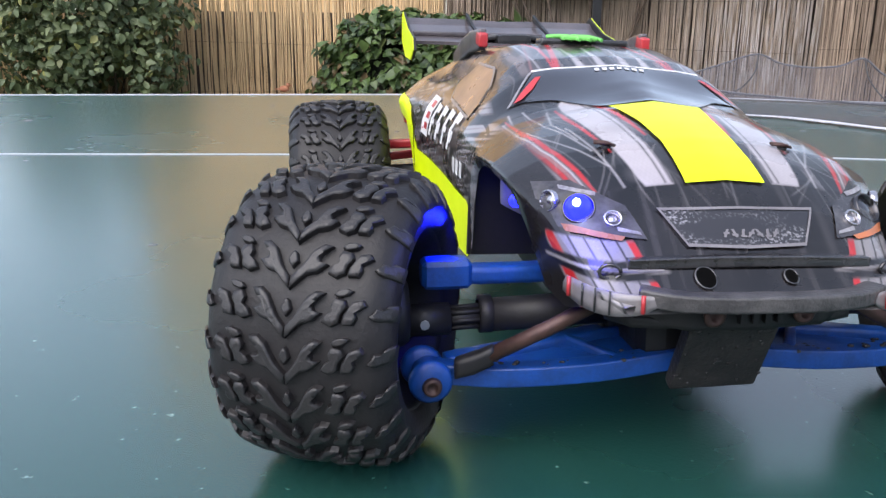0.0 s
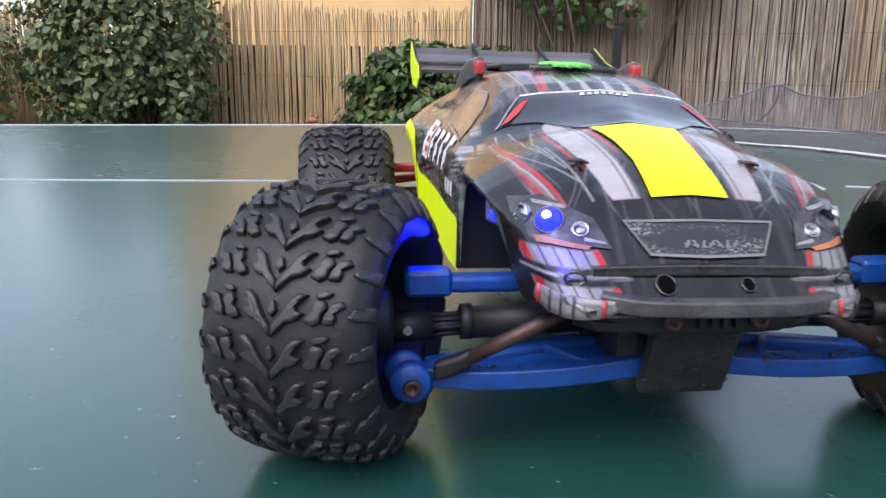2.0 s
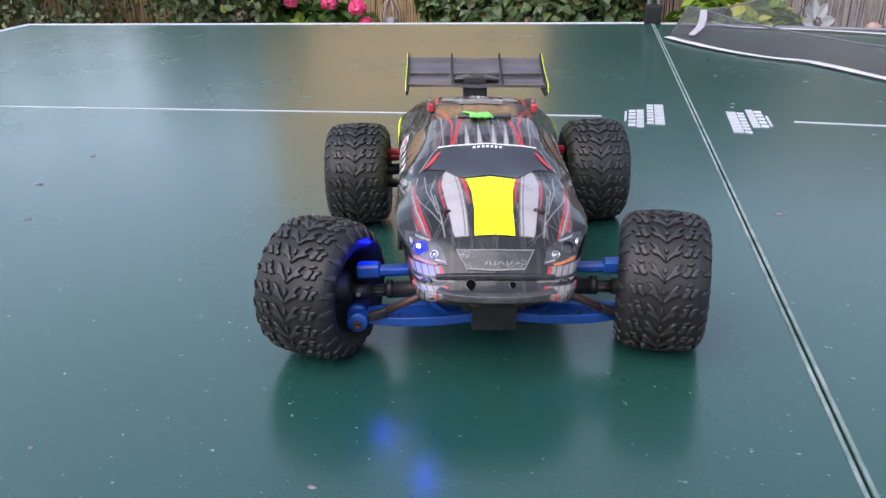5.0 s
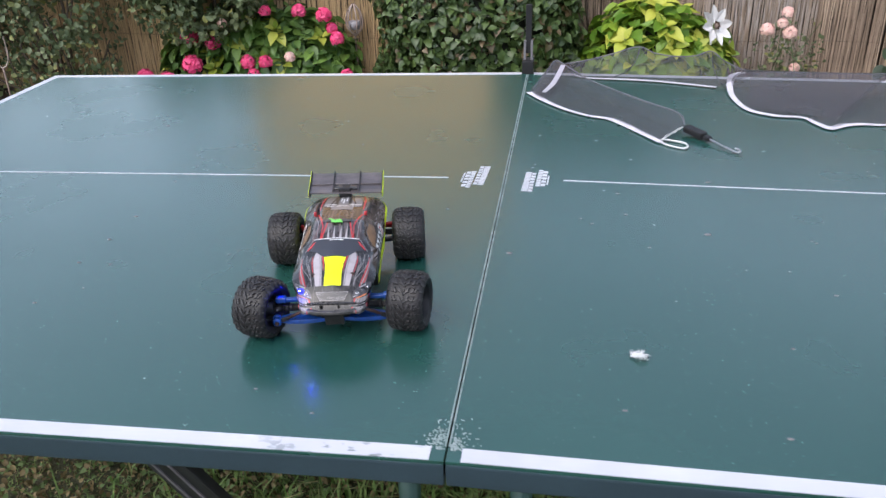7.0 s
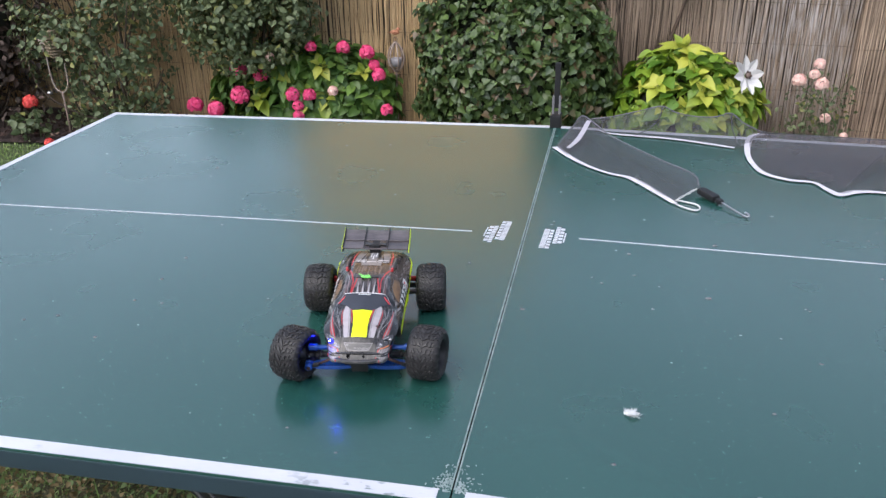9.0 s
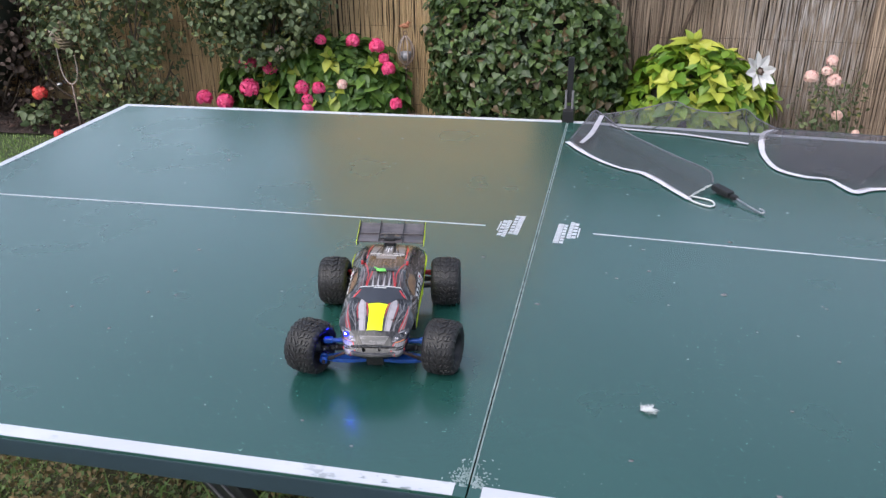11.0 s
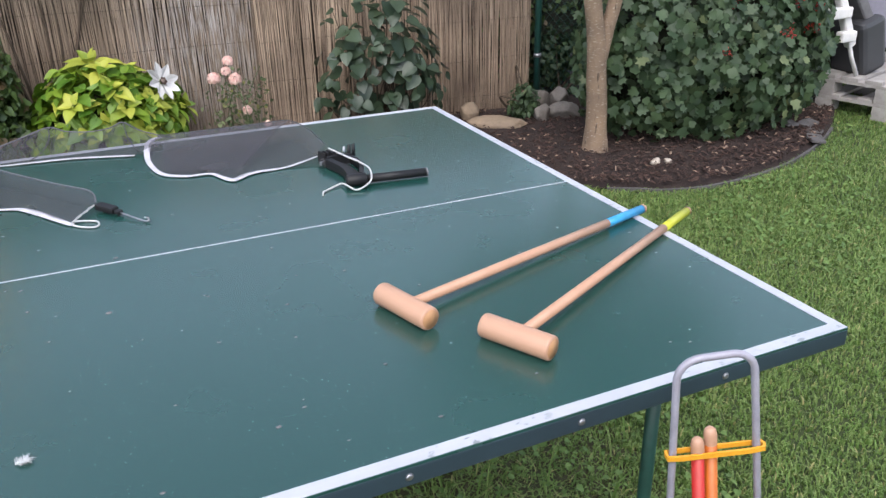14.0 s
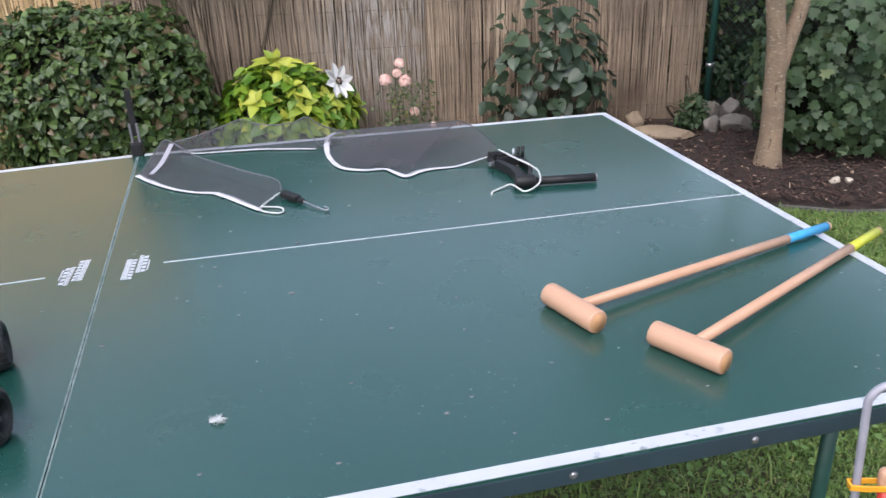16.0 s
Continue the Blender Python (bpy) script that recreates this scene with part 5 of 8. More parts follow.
loose_shrub(2.84, 2.72, (0, -0.05, 0.13), (0.1, 0.08, 0.12), 420, 0.034, CURRANT_LEAF, "small leafy seedling by the fence post", 61, 2, 0.2, -0.6)
loose_shrub(3.35, 3.3, (0, 0, 0.5), (0.5, 0.2, 0.6), 2600, 0.045, IVY, "dark leafy growth behind the chain-link fence", 63, 8, 0.4, -0.1, True)
loose_shrub(3.34, 3.06, (0.0, 0.0, 0.24), (0.26, 0.07, 0.26), 900, 0.042, CURRANT_LEAF, "light green undergrowth pressed against the chain-link fence", 64, 4, 0.3, -0.2)
loose_shrub(0.22, 2.98, (0.0, -0.06, 1.5), (0.56, 0.16, 0.44), 4200, 0.04, IVY, "dark green branches hanging over the reed screen", 66, 10, 0.4, -0.15)


def mophead(name, place, r, material, parent, seed):
    rng = np.random.default_rng(seed)
    n = 300
    d = rng.normal(0, 1, (n, 3))
    d /= np.linalg.norm(d, axis=1, keepdims=True)
    d = d[d[:, 2] > -0.55]
    ob = leaf_cloud(name, d * r * 0.85 + np.array(place), np.full(len(d), r * 0.34), LEAF_ROUND, material, parent, seed, 0.15, d * 2.2, fold=0.05, droop=0.1)
    ob["kind"] = ""
    del ob["kind"]
    return ob


def dome_tips(rng, n, radii, centre, gap):
    """Shoot tips spread over the front of a mound, none nearer than gap to another."""
    out = []
    for _ in range(6000):
        d = Vector(rng.normal(0, 1, 3)).normalized()
        if d.y > 0.35 or d.z < -0.55:
            continue
        lump = 0.9 + 0.3 * noise.noise(d * 2.2 + Vector((radii[0] * 9, 0, 0)))
        p = Vector((d.x * radii[0] * (1 - 0.22 * max(0, d.z)), d.y * radii[1], d.z * radii[2])) * lump + Vector(centre)
        if p.z > 0.05 and all((p - q).length > gap for q, _ in out):
            out.append((p, (d * 0.75 + Vector((0, -0.25, 0.7))).normalized()))
            if len(out) == n:
                break
    return out


def leafy_plant(name, label, x, y, centre, radii, tips_n, gap, size, materials, shares, seed, mass, mass_n):
    """A mound of leaf whorls; the whorl leaves are parts that share meshes, the growth behind is one mass."""
    rng = np.random.default_rng(seed)
    thing = root(name, label, "shrub", pose(x, y, 0))
    meshes = [leaf_meshes("leaf", LEAF_POINTED, m, 0.2, 0.28) for m in materials]
    tips = dome_tips(rng, tips_n, radii, centre, gap)
    for tip, axis in tips:
        pick = rng.choice(len(meshes), p=shares(axis, (tip.z - centre[2]) / radii[2]))
        for m, share in rosettes([tip], [axis], size * rng.uniform(0.8, 1.2), rng, 8):
            k = pick if rng.random() < 0.85 else rng.integers(len(meshes))
            leaf = new("leaf", meshes[k])
            leaf.parent, leaf.matrix_basis = thing, m
    stems(thing, (0, 0.05, 0), [t for t, _ in tips[::2]], 0.005, GREEN_STEM, "stem_tangle", 0.08, seed + 1)
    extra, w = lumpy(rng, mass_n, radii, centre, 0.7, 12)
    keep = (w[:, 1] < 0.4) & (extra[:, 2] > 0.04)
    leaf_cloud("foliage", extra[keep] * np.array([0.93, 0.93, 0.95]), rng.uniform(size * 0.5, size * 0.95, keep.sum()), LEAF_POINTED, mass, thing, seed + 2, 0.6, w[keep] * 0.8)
    return thing


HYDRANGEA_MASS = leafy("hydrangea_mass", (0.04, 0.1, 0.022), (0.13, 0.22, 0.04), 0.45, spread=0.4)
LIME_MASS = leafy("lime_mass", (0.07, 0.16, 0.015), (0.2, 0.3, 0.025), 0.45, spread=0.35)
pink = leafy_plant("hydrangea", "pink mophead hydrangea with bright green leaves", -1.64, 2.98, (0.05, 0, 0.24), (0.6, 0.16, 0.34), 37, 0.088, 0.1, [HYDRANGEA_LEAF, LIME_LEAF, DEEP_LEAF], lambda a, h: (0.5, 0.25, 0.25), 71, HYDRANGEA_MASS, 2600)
# dark ball behind the leaves, coloured as the shade between them
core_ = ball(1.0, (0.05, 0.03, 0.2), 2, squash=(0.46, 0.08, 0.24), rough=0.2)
part("shade_core", core_, bpy.data.materials["dark_shade_core"], pink)
for i_, (hx, hz, hr, pale) in enumerate(((-1.89, 0.440, 0.053, 0), (-1.77, 0.402, 0.045, 0), (-1.89, 0.293, 0.059, 0), (-2.19, 0.217, 0.051, 0), (-2.06, 0.201, 0.053, 0), (-1.45, 0.604, 0.034, 0), (-1.28, 0.588, 0.042, 0), (-1.14, 0.549, 0.045, 0), (-1.08, 0.430, 0.042, 0), (-1.59, 0.299, 0.047, 0), (-1.48, 0.310, 0.040, 0), (-1.35, 0.331, 0.032, 1), (-1.56, 0.239, 0.038, 0), (-1.04, 0.244, 0.038, 0), (-1.11, 0.479, 0.034, 0), (-1.56, 0.184, 0.036, 0), (-1.69, 0.511, 0.028, 1))):
    depth = 2.8 + 0.02 * math.sin(i_ * 2.3)
    hx, hz = 0.145 + (hx - 0.145) * 1.02, 1.404 + (hz - 1.404) * 1.02
    mophead("flower_head", (hx + 1.64, depth - 2.98, min(hz, 0.59 - hr)), hr, PALE_PINK if pale else PINK, pink, 80 + i_)

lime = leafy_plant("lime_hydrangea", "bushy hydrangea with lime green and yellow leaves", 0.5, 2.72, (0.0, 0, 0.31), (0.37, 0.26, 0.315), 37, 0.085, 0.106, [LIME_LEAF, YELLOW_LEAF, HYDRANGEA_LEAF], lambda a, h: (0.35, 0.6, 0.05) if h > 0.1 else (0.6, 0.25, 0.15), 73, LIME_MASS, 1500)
# the same shade-coloured ball fills the lime plant
part("shade_core", ball(1.0, (0.0, 0.04, 0.28), 2, squash=(0.26, 0.17, 0.26), rough=0.2), bpy.data.materials["dark_shade_core"], lime)


def broadleaf_shrub():
    """Upright stems with separate drooping leaves, open enough to see the fence between."""
    rng = np.random.default_rng(75)
    thing = root("broadleaf_shrub", "upright shrub with large dark heart-shaped leaves", "shrub", pose(1.95, 2.74, 0))
    me = leaf_meshes("leaf", LEAF_HEART, BIG_LEAF, 0.12, 0.22)
    pts, d = lumpy(rng, 760, (0.37, 0.22, 0.43), (0.0, -0.02, 0.44), 0.3, 12)
    front = (d[:, 1] < 0.5) & (pts[:, 2] > 0.05)
    pts, d = pts[front][:300], d[front][:300]
    for p, w in zip(pts, d):
        leaf = new("leaf", me)
        leaf.parent, leaf.matrix_basis = thing, leaf_pose(p, w * 0.7 + np.array([0, -0.25, 0]), rng.uniform(0.045, 0.1), rng, 0.8)
    stems(thing, (0, 0.05, 0), pts[::10], 0.005, TWIG, "stem_tangle", 0.08, 76)


broadleaf_shrub()


def rose_bush():
    thing = root("rose_bush", "thin rose bush with pale pink blooms before the fence", "rose bush", pose(1.15, 2.8, 0))
    blooms = ((-0.11, 0.47, 0.036), (-0.03, 0.55, 0.03), (-0.045, 0.5, 0.028), (-0.005, 0.455, 0.036), (0.04, 0.285, 0.028), (0.14, 0.2, 0.02))
    stems(thing, (0, 0, 0), [(x, -0.05, z - 0.02) for x, z, r in blooms] + [(0.14, -0.02, 0.5), (-0.12, 0, 0.3)], 0.0035, GREEN_STEM, "canes", 0.1, 77)
    for i, (x, z, r) in enumerate(blooms):
        mophead("rose_bloom", (x, -0.06, z), r, PALE_PINK, thing, 90 + i)
    rng = np.random.default_rng(78)
    pts, d = lumpy(rng, 420, (0.2, 0.1, 0.26), (0.02, 0.0, 0.26), 0.3)
    keep = pts[:, 2] > 0.03
    leaf_cloud("foliage", pts[keep], rng.uniform(0.015, 0.03, keep.sum()), LEAF_OVAL, SHADE_LEAF, thing, 79, 0.4, d[keep] * 0.4)


rose_bush()


def currant():
    rng = np.random.default_rng(81)
    thing = root("guelder_bush", "spreading bush with lobed green leaves and red berries", "shrub", pose(3.75, 2.12, 0))
    pts, d = lumpy(rng, 11500, (0.82, 0.5, 0.68), (-0.02, 0.0, 0.5), 0.5, 30)
    clump = np.array([noise.noise(Vector(v) * 5.0) for v in pts])
    keep = (pts[:, 2] > 0.05) & (d[:, 1] < 0.5) & (clump > -0.24)
    leaf_cloud("foliage", pts[keep], rng.uniform(0.03, 0.068, keep.sum()), LEAF_LOBED, CURRANT_LEAF, thing, 82, 0.3, d[keep] * 0.9 + np.array([-0.25, -0.4, 0]), fold=0.07, droop=0.18)
    # dark ball painted as the shaded depth of the bush
    part("shade_core", ball(1.0, (0.02, 0.08, 0.45), 3, squash=(0.6, 0.3, 0.46), rough=0.25), bpy.data.materials["dark_shade_core"], thing)
    tips, _ = lumpy(rng, 26, (0.8, 0.42, 0.6), (0.02, 0, 0.5), 0.8, 8)
    stems(thing, (0, 0.05, 0), [t for t in tips if t[2] > 0.15], 0.007, TWIG, "twig_tangle", 0.12, 83)
    one = bmesh.new()
    for x, y, z in ((-0.3, -0.42, 0.53), (0.36, -0.42, 0.82), (0.28, -0.44, 0.9), (0.05, -0.5, 0.62), (0.22, -0.36, 0.74), (0.43, -0.34, 0.71), (-0.22, -0.36, 0.77), (0.33, -0.4, 0.6), (0.14, -0.46, 0.86), (0.45, -0.42, 0.92), (0.04, -0.46, 0.94)):
        for _ in range(26):
            c = Vector((x, y, z)) + Vector(rng.normal(0, 0.016, 3))
            ball(0.0062, c, 1, one)
    part("berry_mass", one, BERRY, thing, "clusters of red berries")["kind"] = "stuff"


currant()


def tree():
    thing = root("tree", "young forked tree with flecked grey-brown bark in the bed", "tree", pose(2.86, 1.95, 0))
    def limb(points, r0, r1, name):
        line = curve_through(points, 7)
        n, seg = len(line), 18
        verts, faces = [], []
        for i, p in enumerate(line):
            t = i / (n - 1)
            r = r0 + (r1 - r0) * t + (0.018 * (1 - t * 7) if name == "trunk" and t < 0.14 else 0)
            for k in range(seg):
                a = 2 * math.pi * k / seg
                q = Vector((math.cos(a), math.sin(a), 0)) * r * (1 + 0.07 * noise.noise(Vector((math.cos(a) * 1.5, math.sin(a) * 1.5, p.z * 5))))
                verts.append(p + q)
        for i in range(n - 1):
            for k in range(seg):
                a, b = i * seg + k, i * seg + (k + 1) % seg
                faces.append((a, b, b + seg, a + seg))
        return part(name, raw(name, verts, faces, True), BARK, thing)
    limb([(0, 0, 0), (-0.005, 0, 0.2), (-0.02, 0, 0.42), (-0.035, 0, 0.62), (-0.075, 0.0, 0.85), (-0.12, 0.0, 1.3), (-0.16, 0.02, 1.9)], 0.06, 0.036, "trunk")
    limb([(-0.012, 0, 0.52), (0.025, 0, 0.66), (0.075, 0, 0.85), (0.13, 0.02, 1.25), (0.2, 0.02, 1.8)], 0.044, 0.027, "limb")
    rng = np.random.default_rng(85)
    tips = [(-0.16, 0.02, 1.9), (0.2, 0.02, 1.8)]
    one = bmesh.new()
    for tx, ty, tz in tips:
        for _ in range(9):
            e = Vector((tx, ty, tz)) + Vector((rng.uniform(-0.7, 0.7), rng.uniform(-0.6, 0.6), rng.uniform(0.2, 0.9)))
            tube(curve_through([(tx, ty, tz - 0.1), Vector((tx, ty, tz)).lerp(e, 0.5) + Vector((0, 0, 0.08)), e], 4), 0.016, 6, one, taper=0.3)
    part("twig_tangle", one, BARK, thing)["kind"] = "stuff"
    pts, d = lumpy(rng, 3200, (0.95, 0.85, 0.6), (0.0, 0.0, 2.6), 0.5, 18)
    leaf_cloud("crown", pts, rng.uniform(0.04, 0.07, len(pts)), LEAF_OVAL, CURRANT_LEAF, thing, 86, 0.6, d * 0.4)


tree()


def rock(r, squash, seed):
    """A field stone: a ball cut by a dozen planes, then roughened."""
    rng = np.random.default_rng(seed + 300)
    cuts = rng.normal(0, 1, (13, 3))
    cuts /= np.linalg.norm(cuts, axis=1, keepdims=True)
    reach = rng.uniform(0.62, 0.95, 13)
    one = ball(1.0, (0, 0, 0), 4)
    for v in one.verts:
        c = np.array(v.co)
        along = cuts @ c
        k = min(1.0, min(reach[i] / along[i] for i in range(13) if along[i] > 0.05))
        k *= 1 + 0.06 * noise.noise(v.co * 4 + Vector((seed, 0, 0))) + 0.03 * noise.noise(v.co * 11)
        v.co = Vector((v.co.x * squash[0], v.co.y * squash[1], v.co.z * squash[2])) * r * k * 1.15
    return one


def stone(x, y, r, squash, material, label, seed, turn=0, lift=0.5):
    ob = part("stone", rock(r, squash, seed), material)
    ob.matrix_basis = pose(x, y, r * squash[2] * lift + 0.02, 0, 0, turn)
    tagged(ob, label, "stone", "stones in the bed")


stone(2.55, 2.82, 0.075, (1.1, 0.8, 0.9), SANDSTONE, "rounded sandstone lump by the reed fence", 1, 20)
stone(2.63, 2.62, 0.15, (1.1, 0.5, 0.26), SANDSTONE, "long flat sandstone lying in the bed", 2, -40)
stone(2.93, 2.6, 0.062, (1, 0.8, 1), STONE, "grey boulder in the bed near the tree", 3, 10, 0.75)
stone(3.0, 2.75, 0.075, (0.8, 0.8, 1.1), STONE, "grey boulder in the bed near the tree", 4, 50, 0.85)
stone(3.08, 2.58, 0.08, (1.2, 0.7, 0.75), STONE, "grey boulder in the bed near the tree", 5, -30, 0.75)
stone(3.18, 2.82, 0.078, (1.1, 0.8, 0.9), STONE, "grey boulder in the bed near the tree", 6, 70, 0.8)
stone(3.0, 1.62, 0.024, (1.1, 0.9, 0.85), PEBBLE, "small pale pebble on the mulch", 7, 0, 0.8)
stone(3.06, 1.6, 0.022, (1.2, 0.9, 0.8), PEBBLE, "small pale pebble on the mulch", 8, 40, 0.8)
for i_, (sx_, sy_, st_) in enumerate(((4.12, 1.62, 30), (4.02, 1.52, 60), (4.2, 1.74, 10), (4.1, 1.8, 80))):
    slate = part("slate_tile", prism([(-0.06, -0.038), (0.05, -0.042), (0.065, 0.03), (0.01, 0.046), (-0.056, 0.034)], 0.014, bevel=0.003), SLATE)
    slate.matrix_basis = pose(sx_, sy_, 0.022 + 0.006 * i_, 3, -4, st_)
    tagged(slate, "flat piece of grey slate edging the bed", "slate", "slate pieces")


def bed_kerb():
    """Low grey edging that follows the bay of the bed."""
    pts = [(x, bed_edge(x) - 0.012, 0.008) for x in np.arange(2.6, 4.35, 0.06)]
    one = bmesh.new()
    rows = []
    for i, p in enumerate(pts):
        d = Vector(pts[min(i + 1, len(pts) - 1)]) - Vector(pts[max(i - 1, 0)])
        s = Vector((-d.y, d.x, 0)).normalized() * (0.007 + 0.004 * noise.noise(Vector(p) * 7))
        lip = Vector((0, 0, 0.006 + 0.008 * noise.noise(Vector(p) * 5)))
        rows.append([one.verts.new(Vector(p) + q) for q in (-s - Vector((0, 0, 0.03)), s - Vector((0, 0, 0.03)), s + lip, -s + lip)])
    for a, b in zip(rows, rows[1:]):
        for k in range(4):
            one.faces.new((a[k], a[(k + 1) % 4], b[(k + 1) % 4], b[k]))
    bmesh.ops.recalc_face_normals(one, faces=one.faces)
    tagged(part("trim", one, SLATE), "thin weathered edging strip round the bed", "edging", kind="structure")


bed_kerb()


def metal_flower():
    thing = root("flower_stake", "white enamelled metal flower on a garden stake", "garden ornament", pose(0.76, 2.58, 0))
    part("stake", tube([(0, 0.01, 0.0), (0, 0.01, 0.5)], 0.004, 8), WHITE_IRON, thing)
    bloom = pose(0, 0, 0.515, 66, 0, 38)
    for ring, (n, l, w, lift) in enumerate(((8, 0.1, 0.05, 0.006), (6, 0.028, 0.02, 0.012))):
        petal = bmesh.new()
        pts = [(0, 0.008, 0), (w / 2, l * 0.5, 0.006), (w * 0.3, l * 0.8, 0.004), (0, l, 0.0), (-w * 0.3, l * 0.8, 0.004), (-w / 2, l * 0.5, 0.006)]
        vs = [petal.verts.new(p) for p in pts] + [petal.verts.new((0, l * 0.5, -0.004))]
        for k in range(6):
            petal.faces.new((vs[k], vs[(k + 1) % 6], vs[6]))
        bmesh.ops.solidify(petal, geom=petal.faces[:], thickness=0.0012)
        me = bpy.data.meshes.new("petal")
        petal.to_mesh(me)
        petal.free()
        me.materials.append(WHITE_IRON if ring == 0 else IRON)
        for k in range(n):
            part("petal", me, None, thing, m=bloom @ pose(0, 0, lift, 0, 0, 360 / n * k + 10 * ring) @ pose(0, 0, 0, 14 + 20 * ring, 0, 0))
    part("flower_centre", ball(0.013, (0, 0, 0.02), 2, squash=(1, 1, 0.6)), IRON, thing, "rusty centre", m=bloom)


metal_flower()


def lantern_stake():
    thing = root("lantern_stake", "rusty wire lantern on a garden stake with a bird finial", "garden ornament", pose(-1.06, 3.0, -0.154) @ Matrix.Scale(1.11, 4))
    part("stake", tube([(0, 0, 0), (0, 0, 0.49)], 0.0045, 8), IRON, thing)
    for k in range(6):
        a = 2 * math.pi * k / 6
        ribs = [(0.008 * math.cos(a), 0.008 * math.sin(a), 0.49), (0.035 * math.cos(a), 0.035 * math.sin(a), 0.52), (0.042 * math.cos(a), 0.042 * math.sin(a), 0.56), (0.03 * math.cos(a), 0.03 * math.sin(a), 0.605), (0.006 * math.cos(a), 0.006 * math.sin(a), 0.635)]
        part("cage_rib", tube(curve_through(ribs, 5), 0.0036, 6), DULL_IRON, thing)
    part("candle_cup", lathe([(0, 0.512), (0.018, 0.514), (0.026, 0.53), (0.028, 0.555), (0.026, 0.555), (0.023, 0.533), (0, 0.52)], 18), GREY_SHELL, thing, "grey tealight cup")
    part("top_ring", tube([(0.011 * math.cos(t), 0, 0.648 + 0.011 * math.sin(t)) for t in np.linspace(0, 6.0, 14)], 0.002, 6), IRON, thing)
    bird = ball(0.018, (0, 0, 0.685), 2, squash=(1.25, 0.6, 0.75))
    ball(0.0095, (0.016, 0, 0.7), 2, bird)
    prism([(-0.045, 0.684), (-0.015, 0.678), (-0.012, 0.69)], 0.004, bird, m=Matrix(((1, 0, 0, 0), (0, 0, -1, 0.002), (0, 1, 0, 0), (0, 0, 0, 1))))
    prism([(0.024, 0.698), (0.034, 0.7), (0.024, 0.703)], 0.002, bird, m=Matrix(((1, 0, 0, 0), (0, 0, -1, 0.001), (0, 1, 0, 0), (0, 0, 0, 1))))
    part("bird_finial", bird, TERRACOTTA, thing, "small rusty bird")
    for s in (-1, 1):
        part("scroll", tube([(s * (0.012 + 0.009 * math.cos(t)), 0, 0.478 + 0.009 * math.sin(t)) for t in np.linspace(0, 5.2, 12)], 0.0018, 6), IRON, thing)


lantern_stake()


def feeder_stake():
    thing = root("feeder_stake", "forked rusty garden stake carrying a wicker feeder", "garden ornament", pose(-2.94, 2.6, 0))
    part("stake", tube([(0, 0, 0), (0, 0, 0.29)], 0.005, 8), IRON, thing)
    part("fork", tube(curve_through([(-0.055, 0, 0.5), (-0.05, 0, 0.36), (-0.02, 0, 0.3), (0.02, 0, 0.3), (0.05, 0, 0.36), (0.05, 0, 0.46)], 6), 0.004, 8), DULL_IRON, thing, "grey forked bracket")
    part("cup", ball(0.017, (-0.075, -0.01, 0.29), 2, squash=(1, 1, 0.7)), STEEL, thing)
    one = bmesh.new()
    for k in range(9):
        z = 0.5 + 0.017 * k
        r = 0.045 * math.sin(0.6 + 2.2 * k / 8)
        tube([(0.01 + r * math.cos(t), r * math.sin(t), z) for t in np.linspace(0, 2 * math.pi, 14)[:-1]], 0.008, 6, one, closed=True)
    part("wicker_basket", one, plain("wicker", (0.3, 0.23, 0.15), (0.14, 0.1, 0.07), 0.8, scale=80), thing, "woven straw basket")
    part("basket_hood", ball(0.04, (-0.05, 0.0, 0.57), 2, squash=(0.6, 0.8, 1.2), rough=0.3), DULL_IRON, thing)


feeder_stake()


def red_flower():
    thing = root("red_flower", "low plant with a bright red bloom in the bed", "flower", pose(-3.15, 2.6, 0))
    part("stalk", tube(curve_through([(0, 0, 0), (0.01, 0, 0.12), (0, -0.01, 0.22)], 4), 0.003, 6), GREEN_STEM, thing)
    mophead("bloom", (0, -0.02, 0.235), 0.045, RED_PETAL, thing, 101)
    rng = np.random.default_rng(102)
    pts, d = lumpy(rng, 90, (0.16, 0.1, 0.09), (-0.04, 0, 0.1), 0.2)
    leaf_cloud("foliage", pts, rng.uniform(0.03, 0.06, len(pts)), LEAF_OVAL, SHADE_LEAF, thing, 103, 0.6, d * 0.4)
    fallen = root("fallen_petals", "red petals lying on the lawn edge", "petals", pose(-3.02, 2.5, 0.02))
    mophead("petals", (0, 0, 0.0), 0.03, RED_PETAL, fallen, 104)


red_flower()


